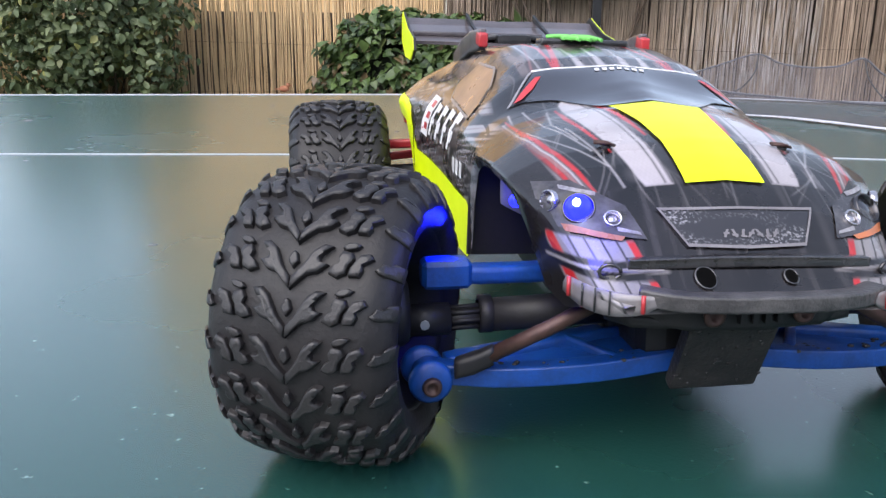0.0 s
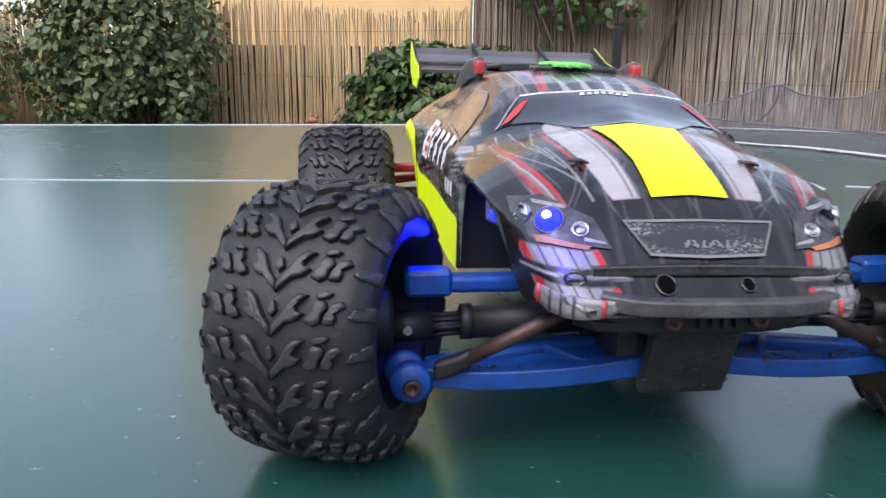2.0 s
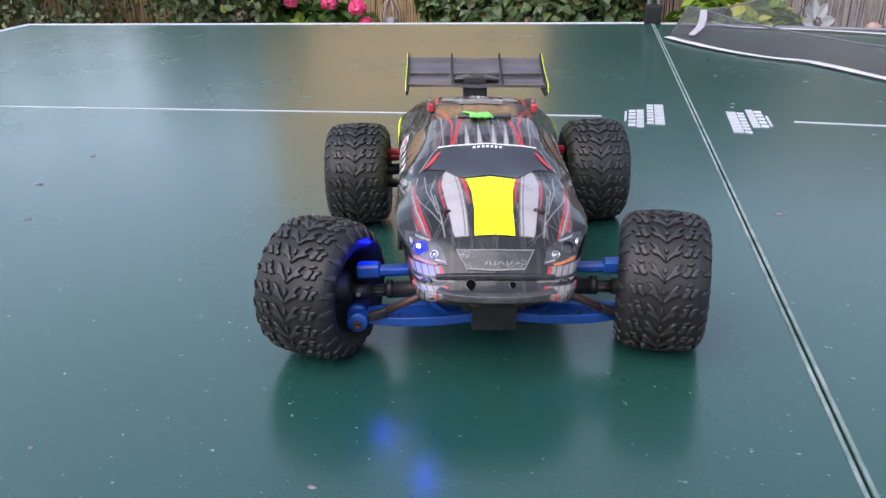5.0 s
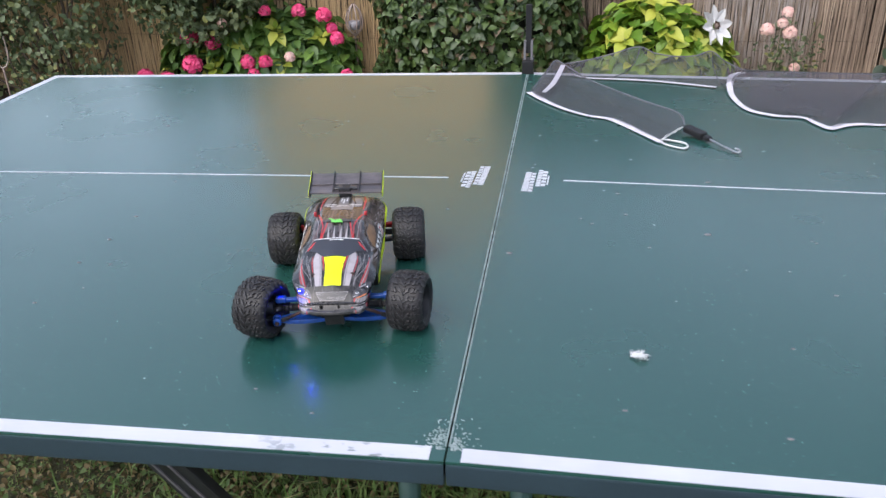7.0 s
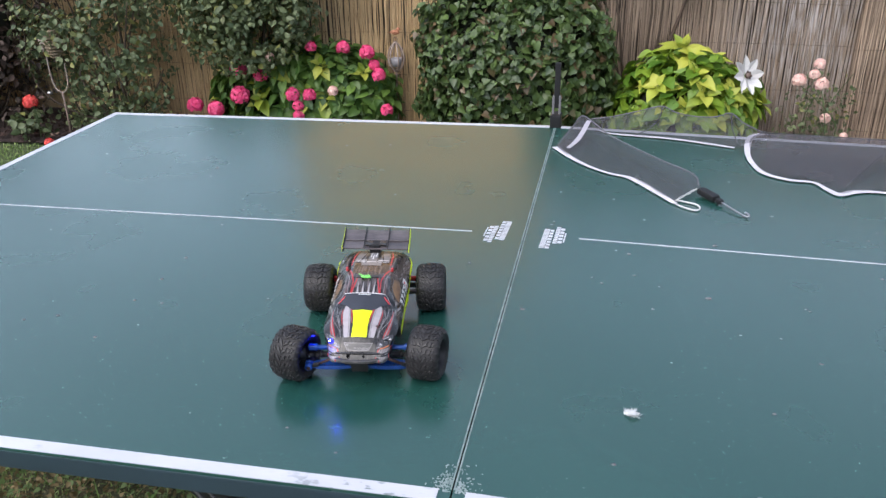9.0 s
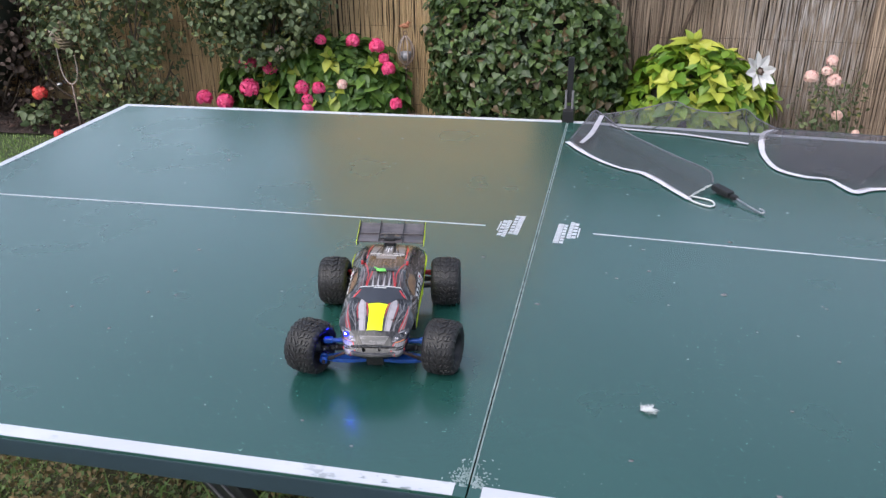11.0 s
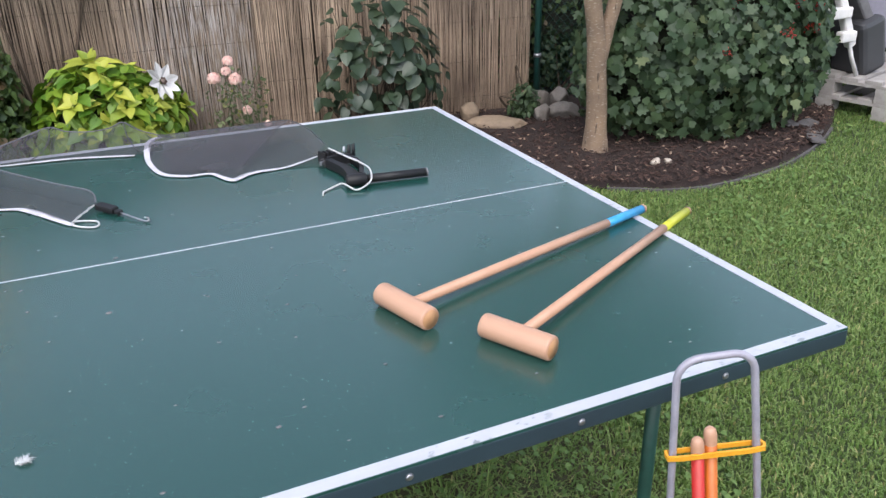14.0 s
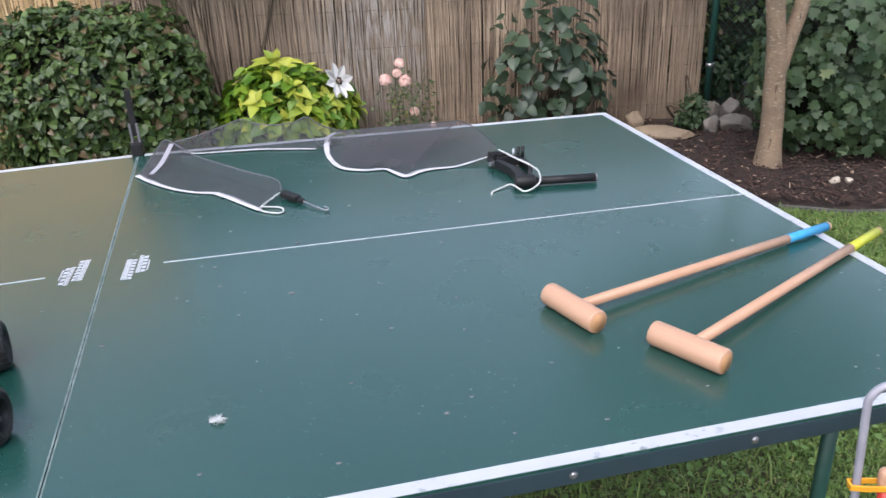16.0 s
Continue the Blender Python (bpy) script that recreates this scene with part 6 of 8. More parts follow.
def pallet():
    thing = root("pallet", "weathered whitewashed wooden pallet seat on the lawn edge", "pallet", pose(5.28, 1.81, 0.0, 0, 0, 14.5))
    for k in range(6):
        part("deck_board", box(1.2, 0.1, 0.022, (0, 0, 0), 0.003), PALLET_WOOD, thing, m=pose(0, -0.35 + 0.14 * k, 0.219))
    for k in range(3):
        part("base_board", box(0.12, 0.8, 0.02, (0, 0, 0), 0.003), PALLET_WOOD, thing, m=pose(-0.54 + 0.54 * k, 0, 0.09))
        part("stringer", box(0.12, 0.8, 0.02, (0, 0, 0), 0.003), PALLET_WOOD, thing, m=pose(-0.54 + 0.54 * k, 0, 0.198))
        for j in range(3):
            part("block", box(0.12, 0.1, 0.088, (0, 0, 0), 0.004), PALLET_WOOD, thing, m=pose(-0.54 + 0.54 * k, -0.35 + 0.35 * j, 0.144))
            part("foot_block", box(0.12, 0.1, 0.08, (0, 0, 0), 0.004), PALLET_WOOD, thing, m=pose(-0.54 + 0.54 * k, -0.35 + 0.35 * j, 0.04))
    for k in range(4):
        part("inner_slat", box(1.2, 0.09, 0.018, (0, 0, 0), 0.003), PALLET_WOOD, thing, m=pose(0, -0.3 + 0.2 * k, 0.1085))
    chair = root("folded_lounger", "folded white and grey plastic lounger leaning on the pallet", "lounger", pose(4.69, 1.86, 0.231))
    part("strut", tube([(0.0, 0, 0.01), (-0.07, 0, 0.12), (-0.13, 0, 0.24)], 0.013, 10), WHITE_IRON, chair, "thin white strut")
    part("side_rail", box(0.055, 0.05, 0.42, (0, 0, 0), 0.014, 3, m=pose(-0.2, 0, 0.38, 0, -28, 0)), WHITE_IRON, chair, "white plastic side rail")
    for x, z, w in ((-0.27, 0.4, 0.17), (-0.175, 0.26, 0.12)):
        part("rail_peg", box(w, 0.055, 0.062, (0, 0, 0), 0.016, 3, m=pose(x, -0.02, z)), WHITE_IRON, chair)
    part("cushion", box(0.2, 0.26, 0.34, (0, 0, 0), 0.06, 4, m=pose(0.11, 0.12, 0.172, 0, -16, 0)), TARP, chair, "dark grey cushion")
    part("backrest", box(0.4, 0.5, 0.9, (0.23, 0.3, 0), 0.02, 3, m=pose(-0.02, 0, 0.46, 0, -38, 0)), LAVENDER, chair, "lavender grey moulded backrest")
    part("backrest_rim", box(0.07, 0.52, 0.9, (0.0, 0.3, 0), 0.02, 3, m=pose(-0.02, 0, 0.46, 0, -38, 0)), GREY_PLASTIC, chair, "dark grey rim")


pallet()


def far_bench():
    thing = root("garden_bench", "white slatted garden bench glimpsed behind the tree", "bench", pose(4.1, 3.9, 0))
    for z in (0.3, 0.42):
        part("slat", box(0.8, 0.02, 0.07, (0, 0, z), 0.004), WHITE_IRON, thing)
    for x in (-0.36, 0.36):
        part("leg", box(0.05, 0.05, 0.46, (x, 0, 0.23), 0.004), WHITE_IRON, thing)


far_bench()

# ---- the radio-controlled truck; sizes in millimetres, f forward, x across, z up ----
MM = 0.001
STATIONS = {  # f: centre height, roof edge x z, shoulder x z, side x z, lower edge z
    -150: (82, 28, 81, 42, 78, 50, 71, 66),
    -140: (90, 31, 89, 47, 86, 58, 76, 64),
    -118: (97, 33, 96, 49, 90, 62, 79, 71),
    -95: (102, 33, 100, 48, 92, 62, 79, 70),
    -80: (104, 32, 103, 46, 93, 61, 78, 58),
    -66: (106, 32, 105, 45, 94, 60, 77, 43),
    -40: (108, 32, 106.5, 44, 94, 58, 76, 40),
    -8: (109, 32, 107, 44, 94, 57, 76, 40),
    20: (104.5, 31, 102.5, 44, 92, 57, 76, 40),
    33: (100.5, 31, 98, 45, 90, 57, 76, 40),
    46: (97, 33, 91, 46, 85, 56.5, 75, 40),
    54: (94.5, 32, 88.5, 46.5, 84, 56, 75, 43),
    56: (93.8, 30.4, 88.5, 46.3, 83.8, 56, 75, 60),
    60: (92.5, 27, 88.5, 46, 83.5, 56, 75, 70),
    68: (91, 23, 89, 45.5, 83, 56, 75.5, 73),
    82: (88, 22, 86.5, 44.5, 82, 55.5, 75.5, 72.5),
    95: (84.5, 22, 83, 43, 79.5, 54, 74, 70.5),
    104: (81, 21.5, 79.5, 41.5, 76.5, 51, 71, 62),
    112: (77, 21, 75.5, 39.5, 72.5, 47.5, 67, 50),
    120: (71, 20.5, 70, 37.5, 67, 44.5, 62, 47),
    127: (63.8, 20, 63.3, 35.5, 61.8, 42, 58, 49),
    133: (57.6, 20, 57.2, 33.5, 56.6, 39.5, 54.6, 50.4),
    138: (54, 18, 53.6, 29, 53.2, 35, 52.4, 50.8),
}
SF = np.array(sorted(STATIONS))
SV = np.array([STATIONS[f] for f in sorted(STATIONS)], float)
SV[:, [3, 5]] *= 0.955


def station(f):
    i = int(np.clip(np.searchsorted(SF, f) - 1, 0, len(SF) - 2))
    t = (f - SF[i]) / (SF[i + 1] - SF[i])
    p0, p1, p2, p3 = SV[max(0, i - 1)], SV[i], SV[i + 1], SV[min(len(SF) - 1, i + 2)]
    smooth = 0.5 * (2 * p1 + (p2 - p0) * t + (2 * p0 - 5 * p1 + 4 * p2 - p3) * t * t + (3 * p1 - p0 - 3 * p2 + p3) * t ** 3)
    return 0.5 * smooth + 0.5 * (p1 + (p2 - p1) * t)


SECTIONS = {}


def section(f):
    key = round(float(f), 2)
    if key not in SECTIONS:
        SECTIONS[key] = section_at(key)
    return SECTIONS[key]


def section_at(f):
    """Half of a cross-section, from the lower edge up to the crown: x and z."""
    zt, xr, zr, xh, zh, xs, zs, zb = station(f)
    zb = min(zb, zs - 1.5)
    corner = np.array([(xs * 0.965, zb), (xs, zs), (xh, zh), (xr, zr), (0, zt)])
    out = [corner[0]]
    for i in range(1, 4):
        a, b, c = corner[i - 1], corner[i], corner[i + 1]
        p, q = b + (a - b) * 0.3, b + (c - b) * 0.3
        for s in np.linspace(0, 1, 6):
            out.append((1 - s) ** 2 * p + 2 * s * (1 - s) * b + s * s * q)
    out.append(corner[4])
    return np.array(out)


def crown(f, x):
    """Height of the shell over (f, x), seen from above."""
    s = section(f)[::-1]
    return float(np.interp(abs(x), s[:, 0], s[:, 1])) if abs(x) < s[:, 0].max() else float(s[np.argmax(s[:, 0]), 1])


def flank(f, z):
    """Half width of the shell at (f, z)."""
    s = section(f)
    return float(np.interp(z, s[:, 1], s[:, 0]))


def P(x, f, z):
    return Vector((x * MM, -f * MM, z * MM))


def grain(x, y, seed=0):
    """Smooth lattice noise from 0 to 1 over two arrays."""
    table = np.random.default_rng(seed).random((64, 64))
    i, j = np.floor(x).astype(int), np.floor(y).astype(int)
    u, v = x - i, y - j
    u, v = u * u * (3 - 2 * u), v * v * (3 - 2 * v)
    g = lambda a, b: table[a % 64, b % 64]
    return (g(i, j) * (1 - u) + g(i + 1, j) * u) * (1 - v) + (g(i, j + 1) * (1 - u) + g(i + 1, j + 1) * u) * v


def shell_print(F, X, Z, up):
    """The printed livery: colours over the shell, from places f, x and z in millimetres; up: 1 on the upper side, 0 on the flanks."""
    A = np.abs(X)
    col = np.zeros(F.shape + (3,))
    base = grain(F * 0.09, X * 0.12, 1)
    col[:] = np.array((0.004, 0.0038, 0.0045)) + base[..., None] * np.array((0.009, 0.008, 0.0083))

    def lay(mask, ink, strength=1.0):
        m = (np.clip(mask, 0, 1) * strength)[..., None]
        col[:] = col * (1 - m) + np.array(ink) * m

    def line(knots, width, ink, strength=1.0, where=A, along=F, soft=0.55):
        """A stroke through (along, where) knots; width may run along it too."""
        k = np.array(knots, float)
        c = np.interp(along, k[:, 0], k[:, 1])
        w = np.interp(along, k[:, 0], np.broadcast_to(width, (len(k),)))
        inside = (along >= k[0, 0]) & (along <= k[-1, 0])
        lay(np.clip((w / 2 - np.abs(where - c)) / soft + 0.5, 0, 1) * inside * top, ink, strength)

    def band(rows, ink, strength=1.0, soft=0.6):
        """A field between two edges: rows of f, x from, x to."""
        r = np.array(rows, float)
        lo, hi = np.interp(F, r[:, 0], r[:, 1]), np.interp(F, r[:, 0], r[:, 2])
        inside = np.clip((F - r[0, 0]) / soft, 0, 1) * np.clip((r[-1, 0] - F) / soft, 0, 1)
        lay(np.clip((A - lo) / soft, 0, 1) * np.clip((hi - A) / soft, 0, 1) * inside * top, ink, strength)

    top = up
    red, silver, pale, dark, rose = (0.4, 0.018, 0.022), (0.37, 0.335, 0.35), (0.42, 0.39, 0.4), (0.004, 0.004, 0.005), (0.24, 0.105, 0.105)
    # worn flanks: long grey and brown streaks
    side = (1 - up) * np.clip((62 - F) / 8, 0, 1)
    run = grain(F * 0.035 + Z * 0.03, Z * 0.9 - F * 0.12, 3)
    lay(np.clip((run - 0.5) / 0.08, 0, 1) * side, (0.11, 0.085, 0.08), 0.8)
    lay(np.clip((grain(F * 0.05, Z * 1.3 - F * 0.2, 4) - 0.62) / 0.05, 0, 1) * side, (0.27, 0.25, 0.26), 0.8)
    lay(np.clip((grain(F * 0.06, Z * 0.8 + F * 0.16, 5) - 0.7) / 0.05, 0, 1) * side, dark, 0.9)
    # roof and deck: brown-grey streaks that fan out to the rear
    rear = np.clip((33 - F) / 4, 0, 1) * up
    fan = X * (1 + np.clip(-F, -20, 90) * 0.003)
    lay(rear, (0.045, 0.033, 0.032), 0.75)
    lay(np.clip((grain(fan * 0.42, F * 0.03, 6) - 0.52) / 0.1, 0, 1) * rear, (0.13, 0.1, 0.098), 0.8)
    lay(np.clip((grain(fan * 0.7 + 9, F * 0.04, 7) - 0.6) / 0.08, 0, 1) * rear, dark, 0.85)
    for x0, x1 in ((4.6, 4.2), (12.4, 11.6)):
        line([(4, x0), (30, x1)], (0.3, 3.0), pale, 0.75)
    line([(-8, 14.6), (4, 16.2), (30, 20.5)], (1.2, 1.8, 2.4), red)
    line([(-36, 31), (-18, 25), (4, 20.4), (30, 21.6)], (3.0, 2.6, 1.4, 0.8), red)
    line([(-30, 33.5), (-6, 27.4), (30, 26)], (0.5, 0.9, 0.6), pale, 0.6)
    line([(-8, 24), (30, 29)], 0.8, rose, 0.7)
    # hood: carbon band, silver stripe with dark outlines, red lines
    band([(48, 10, 24), (60, 10, 24), (90, 9, 22), (113, 9, 20)], (0.02, 0.018, 0.019))
    band([(48.5, 18.6, 23.6), (54, 17.8, 26.6), (66, 16.6, 27.6), (80, 15.0, 26.2), (96, 13.6, 23.8), (110, 12.8, 21.6), (113, 12.8, 20.6)], silver)
    lay((grain(F * 0.12, X * 0.14, 9) - 0.45) / 0.4 * (A > 12.6) * (A < 28) * (F > 48) * (F < 113) * up, (0.22, 0.2, 0.21), 0.4)
    for shift in (0.5, 2.2):
        line([(48.5, 18.6 + shift), (66, 16.6 + shift), (80, 15 + shift), (96, 13.6 + shift), (112, 12.8 + shift)], 0.5, dark, 0.85)
    line([(48, 15.6), (62, 15.6), (76, 13.6), (90, 12.2)], (3.0, 2.4, 1.8, 0.6), red)
    line([(58, 28.4), (70, 28.6), (84, 26.8), (98, 24.4)], (0.6, 1.4, 1.2, 0.3), red, 0.9)
    # fine pale outlines over the dark hood sides
    for knots in ([(50, 41), (66, 42.5), (82, 39), (104, 27)], [(52, 37), (72, 35.5), (96, 29)], [(58, 31), (72, 33.4), (88, 30.5)], [(78, 31), (112, 25.5)]):
        line(knots, 0.55, pale, 0.62)
    # fender flash: silver and rose with red edges, swept down to the lamps
    band([(56, 41.5, 49), (74, 41, 50), (90, 38.6, 48), (104, 34.5, 43), (113, 31.9, 39.5)], (0.07, 0.056, 0.056))
    for off, w, ink, a in ((0.4, 1.5, red, 1), (2.0, 0.7, silver, 1), (3.0, 1.1, rose, 1), (4.3, 1.4, red, 0.95), (5.7, 1.0, silver, 0.9), (6.9, 0.6, dark, 1), (7.8, 1.3, rose, 0.9)):
        line([(54 + off, 42.6 + off * 0.7), (74, 41.4 + off * 0.95), (90, 38.8 + off), (104, 34.8 + off), (113, 32.2 + off * 0.9)], (0.2, w, w, w * 0.9, w * 0.3), ink, a)
    # striped cheeks under the lamps, by height
    front = np.clip((F - 112) / 1.0, 0, 1) * np.clip((64.4 - Z) / 0.4, 0, 1)
    upper, lower = front * np.clip((Z - 60.2) / 0.4, 0, 1), front * np.clip((57.0 - Z) / 0.4, 0, 1)
    slant = A + (64 - Z) * 0.4
    for field in (upper, lower):
        lay(np.clip((slant - 27) / 0.4, 0, 1) * np.clip((45.6 - slant) / 0.4, 0, 1) * field, (0.2, 0.185, 0.19))
        for c, w, ink in ((44.4, 1.5, red), (28.0, 1.8, red), (41.2, 0.45, dark), (38.0, 0.45, dark), (34.6, 0.45, dark), (31.2, 0.45, dark)):
            lay(np.clip((w / 2 - np.abs(slant - c)) / 0.4 + 0.5, 0, 1) * field, ink)
    lay(np.clip((0.35 - np.abs(Z - 58.7)) / 0.35 + 0.4, 0, 1) * front * np.clip((A - 20) / 2, 0, 1), pale, 0.75)
    # scuffed nose
    lay((grain(X * 0.5, F * 0.4 + Z * 0.4, 11) - 0.6) / 0.3 * (F > 112) * (A < 30), (0.07, 0.064, 0.065), 0.35)
    # stray scratches
    rng = np.random.default_rng(77)
    for k in range(190):
        f0 = rng.uniform(42, 108) if k < 120 else rng.uniform(-120, 30)
        span = rng.uniform(8, 32)
        x0, dx, bow = rng.uniform(-44, 44), rng.normal(0, 6), rng.normal(0, 1.5)
        near = (F > f0) & (F < f0 + span)
        t = (F - f0) / span
        c = x0 + dx * t + bow * np.sin(np.pi * t)
        slant = math.sqrt(1 + (dx / span) ** 2)
        lay(np.clip((0.22 - np.abs(X - c) / slant) / 0.4 + 0.5, 0, 1) * near * up * np.clip(np.minimum(t, 1 - t) * 6, 0, 1), (0.36, 0.33, 0.33), rng.uniform(0.06, 0.32))
    return np.clip(col, 0, 1)


def shell_mesh():
    fs = np.concatenate([np.arange(-150, 30, 1.2), np.arange(30, 138.01, 0.5)])
    # finer steps across: flat stretches take more than the bends between them
    stops = ((0, 1, 40), (1, 6, 24), (6, 7, 22), (7, 12, 32), (12, 13, 26), (13, 18, 32), (18, 19, 40))
    at = np.concatenate([np.linspace(a, b, n, endpoint=False) for a, b, n in stops] + [[19.0]])
    xs, zs = [], []
    for f in fs:
        s = section(f)
        xs.append(np.interp(at, np.arange(len(s)), s[:, 0]))
        zs.append(np.interp(at, np.arange(len(s)), s[:, 1]))
    half_x, half_z = np.array(xs), np.array(zs)
    X = np.concatenate([half_x, -half_x[:, -2::-1]], 1)
    Z = np.concatenate([half_z, half_z[:, -2::-1]], 1)
    F = np.repeat(fs[:, None], X.shape[1], 1)
    rise = np.clip((at - 8.0) / 1.5, 0, 1)
    up = np.repeat(np.concatenate([rise, rise[-2::-1]])[None], len(fs), 0)
    col = shell_print(F, X, Z, up)
    rows, n = X.shape
    verts = np.stack([X, -F, Z], -1).reshape(-1, 3) * MM
    faces = [(i * n + k, i * n + k + 1, (i + 1) * n + k + 1, (i + 1) * n + k) for i in range(rows - 1) for k in range(n - 1)]
    faces.append(tuple(reversed(range((rows - 1) * n, rows * n))))
    me = raw("body", verts, faces, True)
    me.flip_normals()
    ink = me.color_attributes.new("print", "FLOAT_COLOR", "POINT")
    ink.data.foreach_set("color", np.concatenate([col.reshape(-1, 3), np.ones((rows * n, 1))], 1).ravel())
    return me


def on_top(name, rows, material, parent, off=0.35, label="", cuts=6):
    """A print on the upper shell: rows of f, x from, x to."""
    rows = np.array(rows, float)
    fs = np.arange(rows[0, 0], rows[-1, 0] + 0.01, 1.5) if rows[-1, 0] - rows[0, 0] > 2 else rows[:, 0]
    if fs[-1] < rows[-1, 0] - 0.01:
        fs = np.append(fs, rows[-1, 0])
    verts, faces = [], []
    for f in fs:
        a, b = np.interp(f, rows[:, 0], rows[:, 1]), np.interp(f, rows[:, 0], rows[:, 2])
        for k in range(cuts + 1):
            x = a + (b - a) * k / cuts
            slope = (crown(f + 1, x) - crown(f - 1, x)) / 2
            tilt = 1 / math.sqrt(1 + slope * slope)
            verts.append(P(x, f - slope * tilt * off, crown(f, x) + off * tilt))
    for i in range(len(fs) - 1):
        for k in range(cuts):
            j = i * (cuts + 1) + k
            faces.append((j, j + 1, j + cuts + 2, j + cuts + 1))
    return part(name, raw(name, verts, faces, True), material, parent, label)


def on_flank(name, side, rows, material, parent, off=0.4, label="", cuts=6):
    """A print on the side of the shell: rows of f, z from, z to; side is -1 or 1."""
    rows = np.array(rows, float)
    fs = np.arange(rows[0, 0], rows[-1, 0] + 0.01, 2.0)
    verts, faces = [], []
    for f in fs:
        a, b = np.interp(f, rows[:, 0], rows[:, 1]), np.interp(f, rows[:, 0], rows[:, 2])
        for k in range(cuts + 1):
            z = a + (b - a) * k / cuts
            verts.append(P(side * (flank(f, z) + off), f, z + 0.12))
    for i in range(len(fs) - 1):
        for k in range(cuts):
            j = i * (cuts + 1) + k
            faces.append((j, j + 1, j + cuts + 2, j + cuts + 1))
    return part(name, raw(name, verts, faces, True), material, parent, label)


def fore(x, z):
    """How far forward the shell reaches at (x, z)."""
    lo, hi = 96.0, 138.0
    for _ in range(22):
        mid = (lo + hi) / 2
        lo, hi = (mid, hi) if crown(mid, x) > z else (lo, mid)
    return lo


def on_nose(name, outline, material, parent, off=0.5, label=""):
    """A print on the front: an outline of x and z laid on the nose where it falls away."""
    rows = 8
    top, bottom = outline
    verts, faces = [], []
    n = max(len(top), 7)
    tp = [np.interp(np.linspace(0, 1, n), np.linspace(0, 1, len(top)), [p[i] for p in top]) for i in (0, 1)]
    bt = [np.interp(np.linspace(0, 1, n), np.linspace(0, 1, len(bottom)), [p[i] for p in bottom]) for i in (0, 1)]
    for r in range(rows + 1):
        t = r / rows
        for k in range(n):
            x, z = tp[0][k] * (1 - t) + bt[0][k] * t, tp[1][k] * (1 - t) + bt[1][k] * t
            verts.append(P(x, fore(x, z) + off, z + off * 0.4))
    for r in range(rows):
        for k in range(n - 1):
            j = r * n + k
            faces.append((j, j + 1, j + n + 1, j + n))
    return part(name, raw(name, verts, faces, True), material, parent, label)


TYRE_R, TYRE_W = 37.0, 46.4


def tyre_profile(u):
    """Radius of the carcass at u from -1 to 1 across the tread."""
    return TYRE_R * (1 - 0.075 * abs(u) ** 2.2) - 4.6 * (max(0, abs(u) - 0.78) / 0.22) ** 2


def tyre_mesh():
    us = np.linspace(-1, 1, 21)
    prof = [(22.5, -TYRE_W / 2 + 4.5), (24.0, -TYRE_W / 2 + 1.6), (29, -TYRE_W / 2 + 0.4)]
    prof += [(tyre_profile(u), u * TYRE_W / 2) for u in us]
    prof += [(29, TYRE_W / 2 - 0.4), (24.0, TYRE_W / 2 - 1.6), (22.5, TYRE_W / 2 - 4.5)]
    one = lathe([(r * MM, x * MM) for r, x in prof], 72, "x")
    return one


TREAD = []


